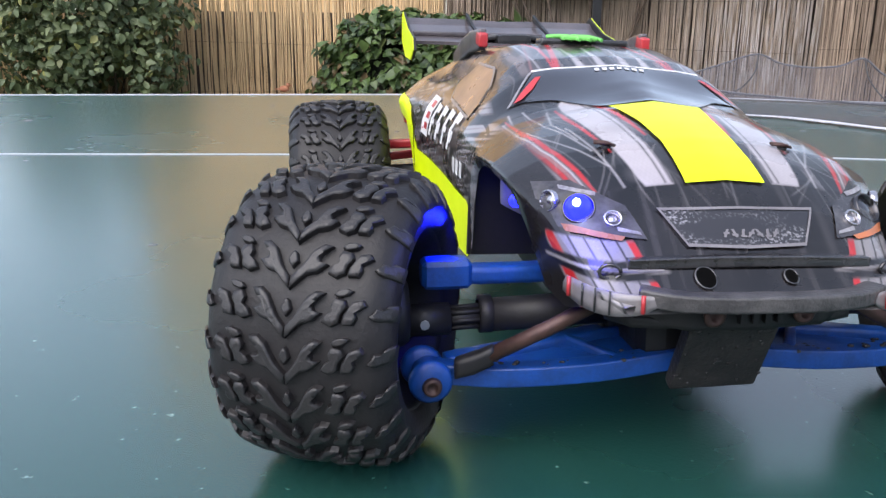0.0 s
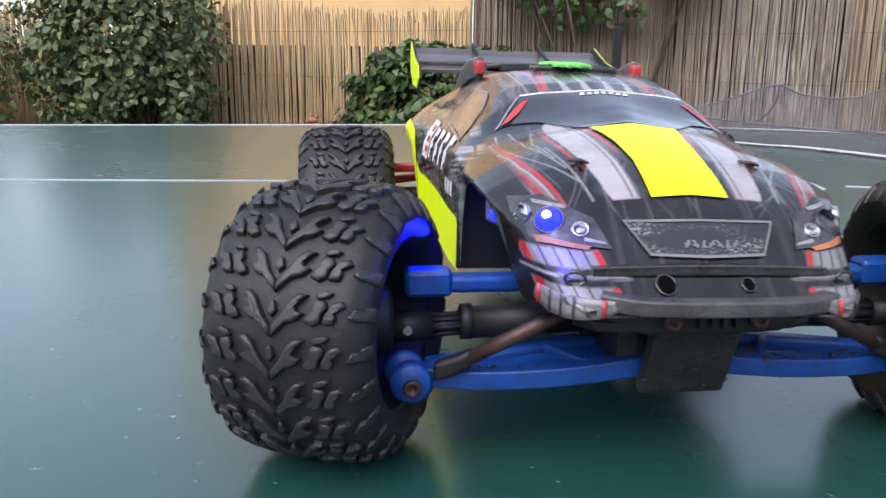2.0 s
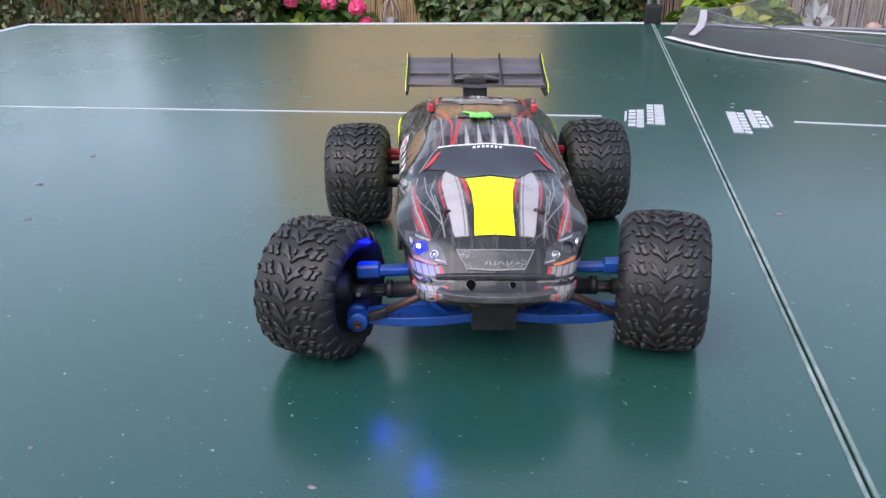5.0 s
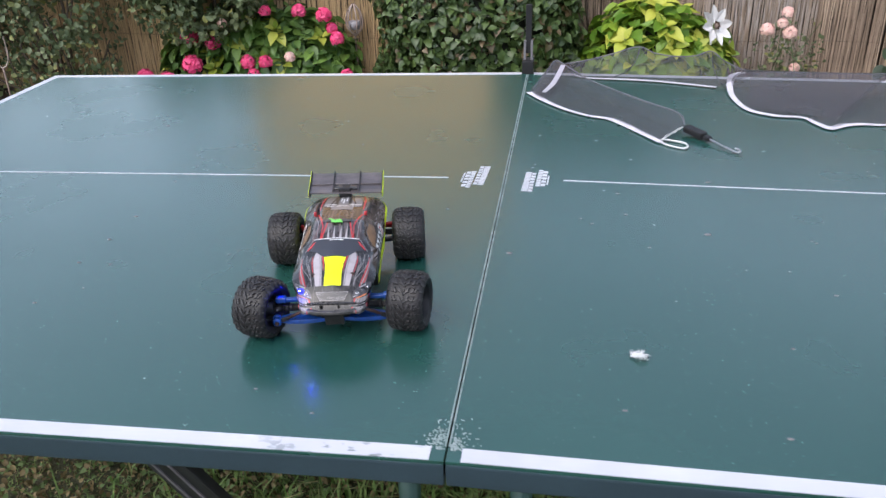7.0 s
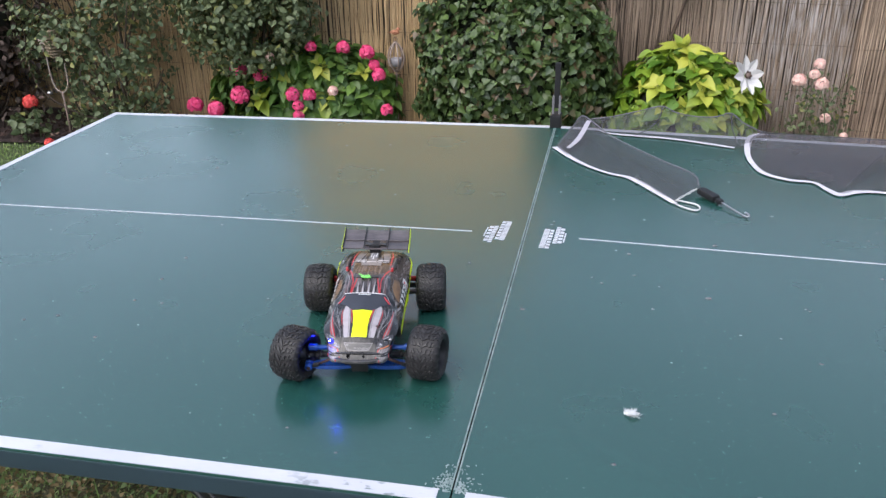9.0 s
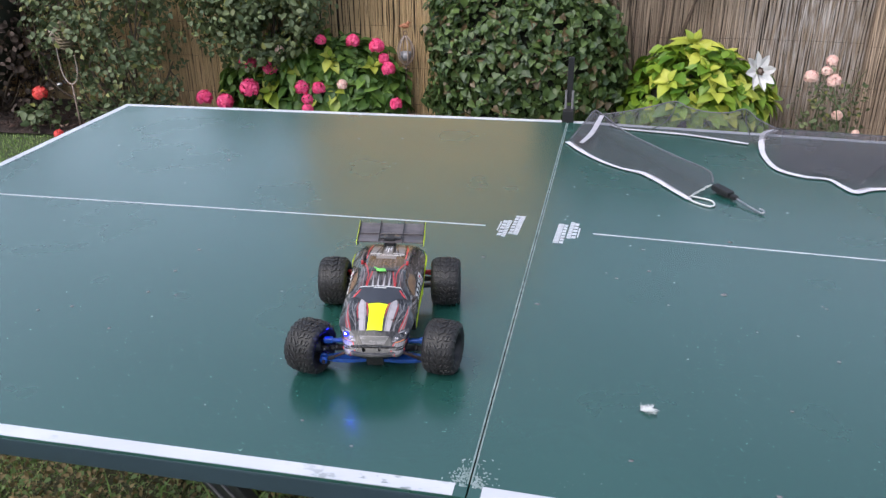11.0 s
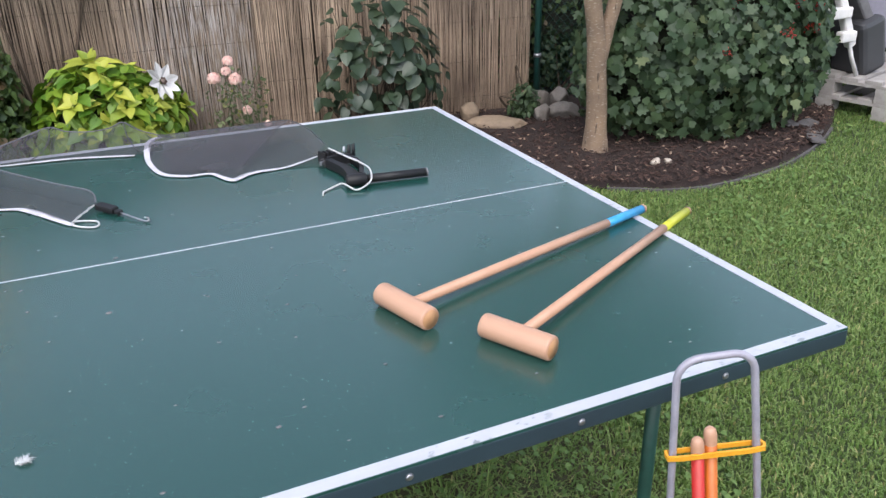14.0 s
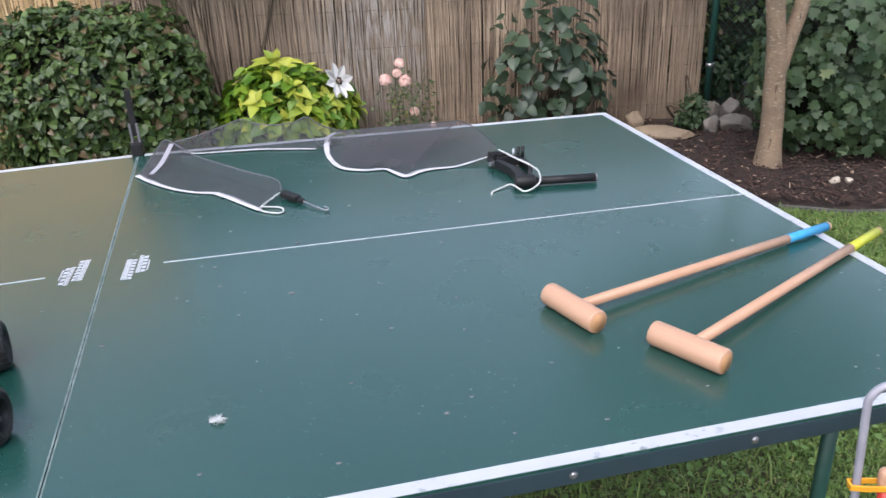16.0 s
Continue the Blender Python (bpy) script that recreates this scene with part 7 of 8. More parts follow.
def tread_mesh():
    """Blocks standing on the tread: forked V, butterfly blocks, small ovals and shoulder blocks."""
    one = bmesh.new()
    w = TYRE_W / 2

    def lug(outline, turn, height=1.5):
        """A tread block: an outline of x across and s around (up at the front), in millimetres."""
        def at(x, s, h):
            a = turn + s * 15 / 21.5 / TYRE_R
            r = tyre_profile(max(-1, min(1, x / w))) + h
            return one.verts.new((x * MM, r * math.sin(a) * MM, r * math.cos(a) * MM))
        cx, cs = sum(p[0] for p in outline) / len(outline), sum(p[1] for p in outline) / len(outline)
        n = len(outline)
        rings = []
        for grow, h in ((1.08, -0.5), (1.0, height * 0.74), (0.88, height * 0.98), (0.6, height * 1.04)):
            rings.append([at(cx + (x - cx) * grow, cs + (s - cs) * grow, h) for x, s in outline])
        for lo, hi in zip(rings, rings[1:]):
            for k in range(n):
                one.faces.new((lo[k], lo[(k + 1) % n], hi[(k + 1) % n], hi[k])).smooth = hi is not rings[1]
        one.faces.new(rings[-1])

    around = 22
    for i in range(around):
        a = 2 * math.pi * i / around
        for s in (-1, 1):
            # arm of the V, forked at its end
            lug([(s * 0.1, -8.2), (s * 1.6, -6.2), (s * 3.6, -3.4), (s * 6.0, -2.4), (s * 8.0, 0.4), (s * 6.4, 0.8), (s * 5.9, 2.3), (s * 6.6, 4.0), (s * 8.4, 6.4), (s * 6.5, 6.8), (s * 4.6, 4.8), (s * 3.4, 1.6), (s * 2.2, -1.4), (s * 0.1, -4.8)], a, 1.8)
            # pair of notched slanted blocks
            lug([(s * 8.4, -3.4), (s * 10.4, -4.6), (s * 12.2, -3.2), (s * 12.5, -0.6), (s * 13.6, 1.8), (s * 13.0, 3.8), (s * 11.0, 4.4), (s * 10.2, 2.2), (s * 10.6, 0.2), (s * 9.2, -1.2)], a + 0.02, 1.7)
            lug([(s * 12.9, -3.8), (s * 15.2, -3.6), (s * 15.9, -1.4), (s * 15.5, 0.2), (s * 17.8, 2.6), (s * 17.0, 4.4), (s * 14.8, 3.4), (s * 13.9, 0.8), (s * 13.1, -1.2)], a + 0.02, 1.7)
            lug([(s * 10.6, 6.4), (s * 11.6, 5.6), (s * 13.6, 6.4), (s * 14.6, 8.0), (s * 13.4, 8.6), (s * 11.4, 7.8)], a, 1.5)
            # shoulder block
            lug([(s * 18.4, -2.4), (s * 20.0, -3.6), (s * 23.2, -3.2), (s * 23.4, 2.6), (s * 21.9, 2.2), (s * 21.2, 0.4), (s * 19.8, 0.6), (s * 19.4, -1.0)], a + 0.05, 1.3)
        lug([(0, -1.6), (1.2, 0.6), (0.5, 3.4), (0, 4.0), (-0.5, 3.4), (-1.2, 0.6)], a, 1.5)
    bmesh.ops.recalc_face_normals(one, faces=one.faces)
    return one


def rim_mesh():
    """Five-spoke wheel, its face towards +x."""
    one = lathe([(22.6 * MM, -19 * MM), (23.4 * MM, -20.5 * MM), (24.2 * MM, -19.5 * MM), (23 * MM, -14 * MM), (21 * MM, 6 * MM), (23 * MM, 19 * MM), (24.4 * MM, 21.2 * MM), (23.4 * MM, 22 * MM), (21.6 * MM, 20 * MM), (19.6 * MM, 8 * MM), (19.6 * MM, -12 * MM), (22.6 * MM, -19 * MM)], 40, "x")
    return one


def wheel(parent, x, f, steer, tyre_data, rim_data, spoke_data, group_label=""):
    s = 1 if x > 0 else -1
    m = Matrix.Translation(P(x, f, TYRE_R + 1.2)) @ pose(0, 0, 0, random.uniform(0, 24), 0, steer)
    w = part("wheel", tyre_data, RUBBER, parent, "chunky black tyre with V-shaped tread", m=m)
    part("tread", TREAD[0], TREAD_RUBBER, w)["kind"] = "stuff"
    flip = Matrix.Diagonal((s, 1, 1, 1))
    part("rim", rim_data, BLACK_PLASTIC, w, "black rim", m=pose(0, 0, 0, 0, 0, 0 if s > 0 else 180))
    for k in range(5):
        part("spoke", spoke_data, CHROME, w, m=pose(0, 0, 0, 0, 0, 0 if s > 0 else 180) @ pose(0, 0, 0, 72 * k, 0, 0))
    part("hub_nut", lathe([(0, 13.5 * MM), (3 * MM, 13.5 * MM), (3.6 * MM, 12.5 * MM), (6 * MM, 9 * MM), (6.5 * MM, 2 * MM), (0, 2 * MM)], 12, "x", m=pose(0, 0, 0, 0, 0, 0 if s > 0 else 180)), STEEL, w)
    return w


def beam(points, w, h, bevel=1.2):
    """A flat moulded bar through points (x, f, z): w wide, h high."""
    one = bmesh.new()
    pts = [P(*p) for p in points]
    rows = []
    for i, p in enumerate(pts):
        d = (pts[min(i + 1, len(pts) - 1)] - pts[max(i - 1, 0)])
        side = Vector((-d.y, d.x, 0)).normalized() * w * MM / 2
        up = Vector((0, 0, h * MM / 2))
        rows.append([one.verts.new(p + q) for q in (-side - up, side - up, side + up, -side + up)])
    for a, b in zip(rows, rows[1:]):
        for k in range(4):
            one.faces.new((a[k], a[(k + 1) % 4], b[(k + 1) % 4], b[k]))
    one.faces.new(rows[0][::-1]), one.faces.new(rows[-1])
    bmesh.ops.recalc_face_normals(one, faces=one.faces)
    bmesh.ops.bevel(one, geom=one.edges[:], offset=bevel * MM, segments=2, affect="EDGES", profile=0.7, clamp_overlap=True)
    for f in one.faces:
        f.smooth = True
    return one


def curve_mm(points, steps=4):
    """A smooth line through (x, f, z) points."""
    return [tuple(p) for p in curve_through(points, steps)]


def bars(name, side, f0, f1, z0, z1, n, material, parent, off=0.8, label=""):
    """A word on the flank as plain slanted blocks, each a part."""
    step = (f1 - f0) / n
    for k in range(n):
        a, b = f0 + step * (k + 0.1), f0 + step * (k + 0.86)
        on_flank(name, side, [(a, z0, z1), (b, z0 - 0.4, z1 - 0.4)] if b - a > 2 else [(a, z0, z1), (a + 2.0, z0, z1)], material, parent, off, label, 2)


def truck():
    random.seed(4)
    thing = root("rc_truck", "battered radio-controlled truck with black, red and neon yellow shell", "toy truck", pose(-0.1878, -0.4348, ztop(0.188), 0, -0.35, 10.0))
    sag = Matrix.Translation((0, 0, 0.0568)) @ pose(0, 0, 0, -0.37, 1.4, 0) @ Matrix.Translation((0, 0, -0.06))  # the shell sags on its springs
    body = part("body", shell_mesh(), SHELL, thing, "scuffed printed plastic shell", m=sag)
    # windows
    on_top("windscreen", [(31, -28.6, 28.6), (38, -33.4, 33.4), (44, -38.5, 38.5), (45, -39, 39)], WINDOW_INK, body, 0.4, "black printed windscreen", 10)
    on_top("windscreen", [(45, -39, 39), (50, -26, 26), (58, -19, 19), (62, -15, 15)], WINDOW_INK, body, 0.4, cuts=10)
    for s in (-1, 1):
        on_top("pillar_stripe", [(31, s * 29.2, s * 30.2), (45, s * 39.4, s * 40.5)], HOOD_SILVER, body, 0.5, "pale outline of the windscreen", 1)
        on_top("pillar_stripe", [(35, s * 29.2, s * 27.2), (41, s * 35.2, s * 31.4), (44.5, s * 38.4, s * 35.6)], RED_INK, body, 0.62, "red flash beside the windscreen", 2)
        on_flank("side_window", s, [(-26, 90, 92), (-16, 86.5, 99.5), (8, 85, 98.5), (20, 83.6, 93), (26, 83.2, 87)], SIDE_WINDOW, body, 0.4, "brown printed side window")
        for rows in ([(-30, 92.6, 93.2), (-18, 85.6, 86.4), (26, 82.2, 83)], [(-17, 99.6, 100.4), (8, 98.6, 99.4), (22, 92.4, 93.2), (28, 86, 86.8)]):
            on_flank("window_trim", s, rows, SILVER_INK, body, 0.55, cuts=1)
        # neon skirt and rear quarter
        on_flank("neon_panel", s, [(-66, 40.5, 66), (-58, 40, 61), (20, 40, 60), (50, 40.5, 59), (53, 42, 57)], NEON, body, 0.5, "neon yellow side panel", 8)
        on_flank("neon_panel", s, [(-148, 72, 77), (-138, 70, 80), (-118, 72, 82), (-92, 70, 81), (-78, 60, 78), (-66.2, 44, 68)], NEON, body, 0.5, "neon yellow rear quarter panel", 8)
        on_flank("lettering_block", s, [(-50, 69.6, 85.6), (-35, 68.6, 84.6)], WHITE_INK, body, 0.55, "white block behind the initial", 3)
        for k in range(4):
            a = -33 + 14.5 * k
            on_flank("lettering", s, [(a, 70.5, 83.5), (a + 4, 70.2, 83.2)], WHITE_INK, body, 0.6, "white slanted lettering block", 2)
            on_flank("lettering", s, [(a + 4.2, 80.4, 83.1), (a + 10.2, 79.8, 82.6)], WHITE_INK, body, 0.6, cuts=1)
            on_flank("lettering", s, [(a + 4.2, 75.4 - 2 * (k % 2), 77.4), (a + 9.2, 75 - 2 * (k % 2), 77)], WHITE_INK, body, 0.6, cuts=1)
            on_flank("lettering", s, [(a + 6.2, 69.4, 72), (a + 11.2, 69, 71.6)], FAINT_INK, body, 0.6, cuts=1)
        on_flank("lettering", s, [(-48, 71.4, 83.6), (-44.2, 71.2, 83.4)], RED_INK, body, 0.66, "red initial", cuts=1)
        for z in (72, 76.5, 81):
            on_flank("lettering", s, [(-44.2, z, z + 2.6), (-37, z - 0.4, z + 2.2)], RED_INK, body, 0.66, cuts=1)
        bars("lettering", s, 27, 45, 65, 70, 3, WHITE_INK, body, 0.6)
        on_top("deck_streak", [(-130, s * 12, s * 22), (-100, s * 14, s * 26), (-62, s * 20, s * 27)], SILVER_INK, body, 0.45, "grey printed deck flash", 3)
        on_top("deck_streak", [(-132, s * 25, s * 27), (-96, s * 29, s * 31.5), (-50, s * 29, s * 31)], RED_INK, body, 0.45, cuts=2)
        # roof fin with a red end
        part("roof_fin", beam([(s * 35, -88, 98), (s * 36, -62, 104.5), (s * 35.5, -44, 108), (s * 34, -32, 109)], 3.4, 8.5, 1.0), WING_GREY, body, "grey roof fin")
        part("fin_end", beam([(s * 34.4, -37, 109.6), (s * 34, -29, 108.6)], 3.6, 5.4, 0.8), RED_INK, body, "red fin end")
        # lamps
        on_nose("headlamp_glass", ([(s * 46.5, 74), (s * 38, 75.4), (s * 27, 71)], [(s * 46, 65.6), (s * 36, 65.4), (s * 24, 64.6)]), LAMP_PRINT, body, 0.4, "dark printed headlamp glass")
        for top, bottom in (([(s * 41, 74.2), (s * 33, 73.4)], [(s * 41, 73.4), (s * 33.4, 72.6)]), ([(s * 30.4, 66.8), (s * 25.4, 66)], [(s * 30.4, 66), (s * 25, 65.4)]), ([(s * 46, 69), (s * 45, 69.4)], [(s * 46, 66.6), (s * 45, 66.4)])):
            on_nose("lamp_glint", (top, bottom), LAMP_SILVER, body, 0.55, "silver printed reflector")
        for cx, cz, r in ((38.0, 69.7, 3.8), (44.2, 70.2, 2.6), (31.0, 68.2, 2.0)):
            cf = fore(cx, cz)
            slope_x = (crown(cf, cx + 1) - crown(cf, cx - 1)) / 2
            slope_f = (crown(cf + 1, cx) - crown(cf - 1, cx)) / 2
            aim = (Vector((-slope_x * s, slope_f, 1)).normalized() + Vector((0, -0.35, 0))).to_track_quat("Z", "Y").to_matrix().to_4x4()
            cf, cz = cf + 0.9, cz + 0.6
            ring = lathe([((r + 0.1) * MM, -1.4 * MM), ((r + 0.25) * MM, 0.0), (r * MM, 0.3 * MM), ((r - 0.3) * MM, 0.1 * MM), ((r - 0.6) * MM, -1.4 * MM)], 26)
            rim_ = part("headlamp", ring, DARK_CHROME if r > 3.5 else LAMP_CHROME, body, "chromed headlamp ring", m=Matrix.Translation(P(s * cx, cf, cz)) @ aim)
            lens = lathe([(0, -0.3 * MM), (r * 0.5 * MM, -0.6 * MM), ((r - 0.5) * MM, -1.3 * MM)], 22)
            part("headlamp_lens", lens, WINDOW_INK if r > 3.5 else LAMP_CHROME, body, m=Matrix.Translation(P(s * cx, cf, cz)) @ aim)
        on_nose("indicator", ([(s * 46, 66.2), (s * 40, 66.4), (s * 29, 65.0)], [(s * 45, 64.9), (s * 38, 64.9), (s * 30, 64.2)]), AMBER_INK, body, 0.45, "amber indicator")
        # hanging lower corners of the bumper print
        line = [(41.2, 119), (40.4, 123.5), (39.2, 128), (37.4, 131.6), (35, 134.6), (32, 136.8), (28.6, 138.2), (25, 139)]
        low = [51.0, 50.2, 49.7, 49.5, 49.6, 50.1, 51, 53]
        pts = curve_through([(x, f, z) for (x, f), z in zip(line, low)], 4)
        verts, faces = [], []
        for q in pts:
            for k in range(4):
                z = q.z + (55.2 - q.z) * k / 3
                verts.append(P(s * (q.x + 0.6), q.y + 0.5 - 0.08 * (z - q.z), z))
        for i in range(len(pts) - 1):
            for k in range(3):
                j = i * 4 + k
                faces.append((j, j + 1, j + 5, j + 4))
        corner = bmesh.new()
        corner.from_mesh(raw("c", verts, faces, True))
        bmesh.ops.recalc_face_normals(corner, faces=corner.faces)
        bmesh.ops.solidify(corner, geom=corner.faces[:], thickness=0.7 * MM)
        part("bumper_corner", corner, SILVER_INK, body, "silver lower bumper corner")
        for i0, ink in ((3, RED_INK), (8, BLACK_INK), (12, BLACK_INK), (16, BLACK_INK), (24, RED_INK)):
            q, q2 = pts[i0], pts[i0 + (2 if ink is RED_INK else 0)]
            shift = Vector((s * 0.9 * MM, -1.1 * MM, 0))
            part("corner_line", tube([P(s * q.x, q.y, q.z + 0.4) + shift, P(s * q.x, q.y - 0.4, 55.4) + shift], (0.55 if ink is RED_INK else 0.25) * MM, 5), ink, body)
        ringed = tube([P(s * 34.6 + 2.4 * math.cos(t), fore(34.6, 58.6) + 1.2 - 0.5 * s * math.cos(t), 58.6 + 1.7 * math.sin(t)) for t in np.linspace(0, 6.0, 16)], 0.45 * MM, 6)
        part("badge_ring", ringed, DARK_CHROME, body, "small chromed ring badge")
        on_nose("bumper_seam", ([(s * 41, 58.8), (s * 22, 59)], [(s * 41, 58.5), (s * 22, 58.7)]), FAINT_INK, body, 0.6)
        part("body_pin", tube([P(s * 25, 95, 80.5), P(s * 25, 95, crown(95, 25) + 1.0)], 1.3 * MM, 10), BLACK_PLASTIC, body, "black body post")
        part("body_clip", tube([P(s * 25 + dx, 95 + df, crown(95, 25 + dx) + h) for dx, df, h in ((-3.6, 0.8, 0.6), (0.4, 1.7, 1.0), (2.4, 0.4, 0.7), (0.6, -1.2, 1.1), (-3.0, -0.8, 0.9))], 0.42 * MM, 6), RUST_ROD, body, "bent wire body clip")
    for s in (-1, 1):
        part("arch_liner", box(0.002, 0.056, 0.034, (0, 0, 0), 0.0006, m=Matrix.Translation(P(s * 27, 80, 60)) @ pose(0, 0, 0, 0, -s * 14, 0)), BLACK_PLASTIC, body, "black inner wheel arch")
        part("arch_liner", box(0.026, 0.002, 0.032, (0, 0, 0), 0.0006, m=Matrix.Translation(P(s * 40, 52, 58))), BLACK_PLASTIC, body)
    on_top("deck_panel", [(-132, -11, 11), (-100, -12, 12), (-72, -16, 16), (-48, -15, 15)], SILVER_INK, body, 0.4, "scuffed grey deck print", 6)
    for f0, f1, a, b in ((-72, -69, -26, -9), (-72, -69, 9, 26), (-64, -62, -22, 22), (-120, -86, -4.5, -3), (-120, -86, 3, 4.5), (-100, -76, -1, 1)):
        on_top("deck_line", [(f0, a, b), (f1, a, b)], WHITE_INK, body, 0.5, "", 4)
    for a, b in ((-10.5, -6.5), (6.5, 10.5)):
        on_top("deck_line", [(-126, a, b), (-90, a * 1.1, b * 1.1), (-60, a * 1.2, b * 1.2)], BLACK_INK, body, 0.48, "", 2)
    on_top("hood_sticker", [(64.5, -14.2, 14.4), (68, -13.2, 13.6), (80, -11.0, 11.6), (96, -10.0, 10.5), (113, -10.4, 10.6)], NEON, body, 0.6, "neon yellow hood sticker", 6)
    on_top("windscreen_banner", [(29.8, -29.2, 29.2), (31.0, -29.6, 29.6)], WHITE_INK, body, 0.5, "white line above the windscreen", 8)
    for k in range(7):
        on_top("banner_letter", [(32.3, -8.4 + 2.6 * k, -6.8 + 2.6 * k), (34.6, -8.8 + 2.6 * k, -7.2 + 2.6 * k)], WHITE_INK, body, 0.65, cuts=1)
    # grille
    on_nose("grille", ([(-19.5, 70.4), (0, 71), (19.5, 70.4)], [(-14.5, 63.8), (0, 63.4), (14.5, 63.8)]), GRILLE_PRINT, body, 0.45, "black scuffed grille panel")
    for top, bottom in (([(-20, 70.8), (0, 71.3), (20, 70.8)], [(-19.8, 70.3), (0, 70.8), (19.8, 70.3)]), ([(-14.6, 63.9), (0, 63.5), (14.6, 63.9)], [(-14.4, 63.3), (0, 62.9), (14.4, 63.3)]), ([(-20.1, 70.8), (-19.5, 70.8)], [(-14.8, 63.3), (-14.2, 63.3)]), ([(20.1, 70.8), (19.5, 70.8)], [(14.8, 63.3), (14.2, 63.3)])):
        on_nose("grille_trim", (top, bottom), SILVER_INK, body, 0.7, "scuffed silver grille outline")
    for k in range(7):
        lean = (0.5, -0.4, 0.3, 0.9, -0.7, 0.2, 0.6)[k]
        on_nose("grille_letter", ([(-5 + 2.1 * k + lean, 66.7), (-4.3 + 2.1 * k + lean, 66.7)], [(-5.1 + 2.1 * k - lean, 65.1), (-4.4 + 2.1 * k - lean, 65.1)]), SILVER_INK, body, 0.7)
        on_nose("grille_letter", ([(-5.4 + 2.1 * k, 66.1 - 0.3 * (k % 3)), (-3.9 + 2.1 * k, 66.1 - 0.3 * (k % 3))], [(-5.4 + 2.1 * k, 65.7 - 0.3 * (k % 3)), (-3.9 + 2.1 * k, 65.7 - 0.3 * (k % 3))]), SILVER_INK, body, 0.72)
    part("bumper_lip", beam(curve_mm([(-29, 135.2, 54.6), (-22, 138.4, 54), (-12, 140.6, 54), (0, 141.4, 54.2), (12, 140.6, 54), (22, 138.4, 54), (29, 135.2, 54.6)]), 5, 3.8, 1.7), LIP, body, "worn dark bumper lip")
    part("nose_ridge", beam(curve_mm([(x, fore(x, 60.8) + 0.3, 60.8 - 0.001 * x * x) for x in (-30, -26, -20, -12, 0, 12, 20, 26, 30)]), 3.4, 2.6, 1.2), RIDGE, body, "moulded ridge below the grille")
    for x0, r0 in ((-12.6, 1.9), (8.4, 1.3)):
        arc = [(x0 - 1.25 * r0 * math.cos(t), 57.6 + r0 * math.sin(t)) for t in np.linspace(0, math.pi, 9)]
        # black disc on the closed shell, its colour stands for the hole's shade
        on_nose("nose_hole_disc", (arc, [(x, 115.2 - z) for x, z in arc]), HOLE_SHADE, body, 0.6, "black disc painted as the shaded round hole in the nose")
        part("hole_rim", tube([P(x0 + 1.3 * r0 * math.cos(t), fore(x0, 57.6 + r0 * math.sin(t)) + 0.5, 57.7 + 1.05 * r0 * math.sin(t)) for t in np.linspace(0, 2 * math.pi, 20)], 0.28 * MM, 6), RIDGE, body)
    # roof scoop and green tape
    scoop = part("roof_scoop", beam([(-17, -9, 108.4), (17, -9, 108.4)], 9, 3.2, 1.0), BLACK_INK, body, "dark roof scoop")
    tape = bmesh.new()
    rng = np.random.default_rng(8)
    for k in range(6):
        x0 = -9 + 2.2 * k
        tube(curve_through([P(x0 - 2.4 + rng.normal(0, 1), -9 + rng.normal(0, 1.6), 110.6), P(x0, -4 + rng.normal(0, 2), 110.9), P(x0 + 3, -1 + rng.normal(0, 1.8), 109.8)], 4), 0.0008, 6, tape)
    box(0.013, 0.005, 0.0014, (0, 0, 0), 0.0005, bm=tape, m=Matrix.Translation(P(-3, -3, 110.2)))
    part("tape_scrap", tape, GREEN_TAPE, body, "crumpled scrap of green tape")["kind"] = "stuff"
    # wing
    wing = bmesh.new()
    rows = []
    for i, (f, z) in enumerate(((-110, 107.5), (-120, 107.8), (-131, 109.5), (-142, 112.5), (-152, 116), (-158, 119.5))):
        rows.append([wing.verts.new(P(x, f, z + dz)) for x, dz in ((-52, 0), (-20, 0), (0, -0.6), (20, 0), (52, 0), (52, -1.6), (20, -1.6), (0, -2.2), (-20, -1.6), (-52, -1.6))])
    for a, b in zip(rows, rows[1:]):
        for k in range(10):
            wing.faces.new((a[k], a[(k + 1) % 10], b[(k + 1) % 10], b[k]))
    wing.faces.new(rows[0][::-1]), wing.faces.new(rows[-1])
    bmesh.ops.recalc_face_normals(wing, faces=wing.faces)
    w = part("wing", wing, WING_GREY, thing, "dark scuffed rear wing", m=sag)
    for x0, x1 in ((-51, -20.5), (-18, 18), (20.5, 51)):
        part("wing_ridge", beam([(x0, -134, 111.3), (x1, -134, 111.3)], 2.2, 2.4, 0.7), WING_GREY, w, "moulded step of the wing")
    part("wing_scoop", beam([(-17, -124, 109.6), (-8, -124, 110.6), (8, -124, 110.6), (17, -124, 109.6)], 12, 2.6, 1.0), BLACK_INK, w, "dark moulded middle of the wing")
    for x in (-19, 19):
        fin = prism([(-111, 107.6), (-158, 119.5), (-160, 123), (-140, 116.5), (-122, 112), (-113, 111)], 1.4)
        bmesh.ops.scale(fin, vec=(MM, MM, MM), verts=fin.verts)
        for v in fin.verts:
            v.co = Vector((v.co.z + x * MM, -v.co.x, v.co.y))
        bmesh.ops.recalc_face_normals(fin, faces=fin.faces)
        part("wing_fin", fin, BLACK_PLASTIC, w)
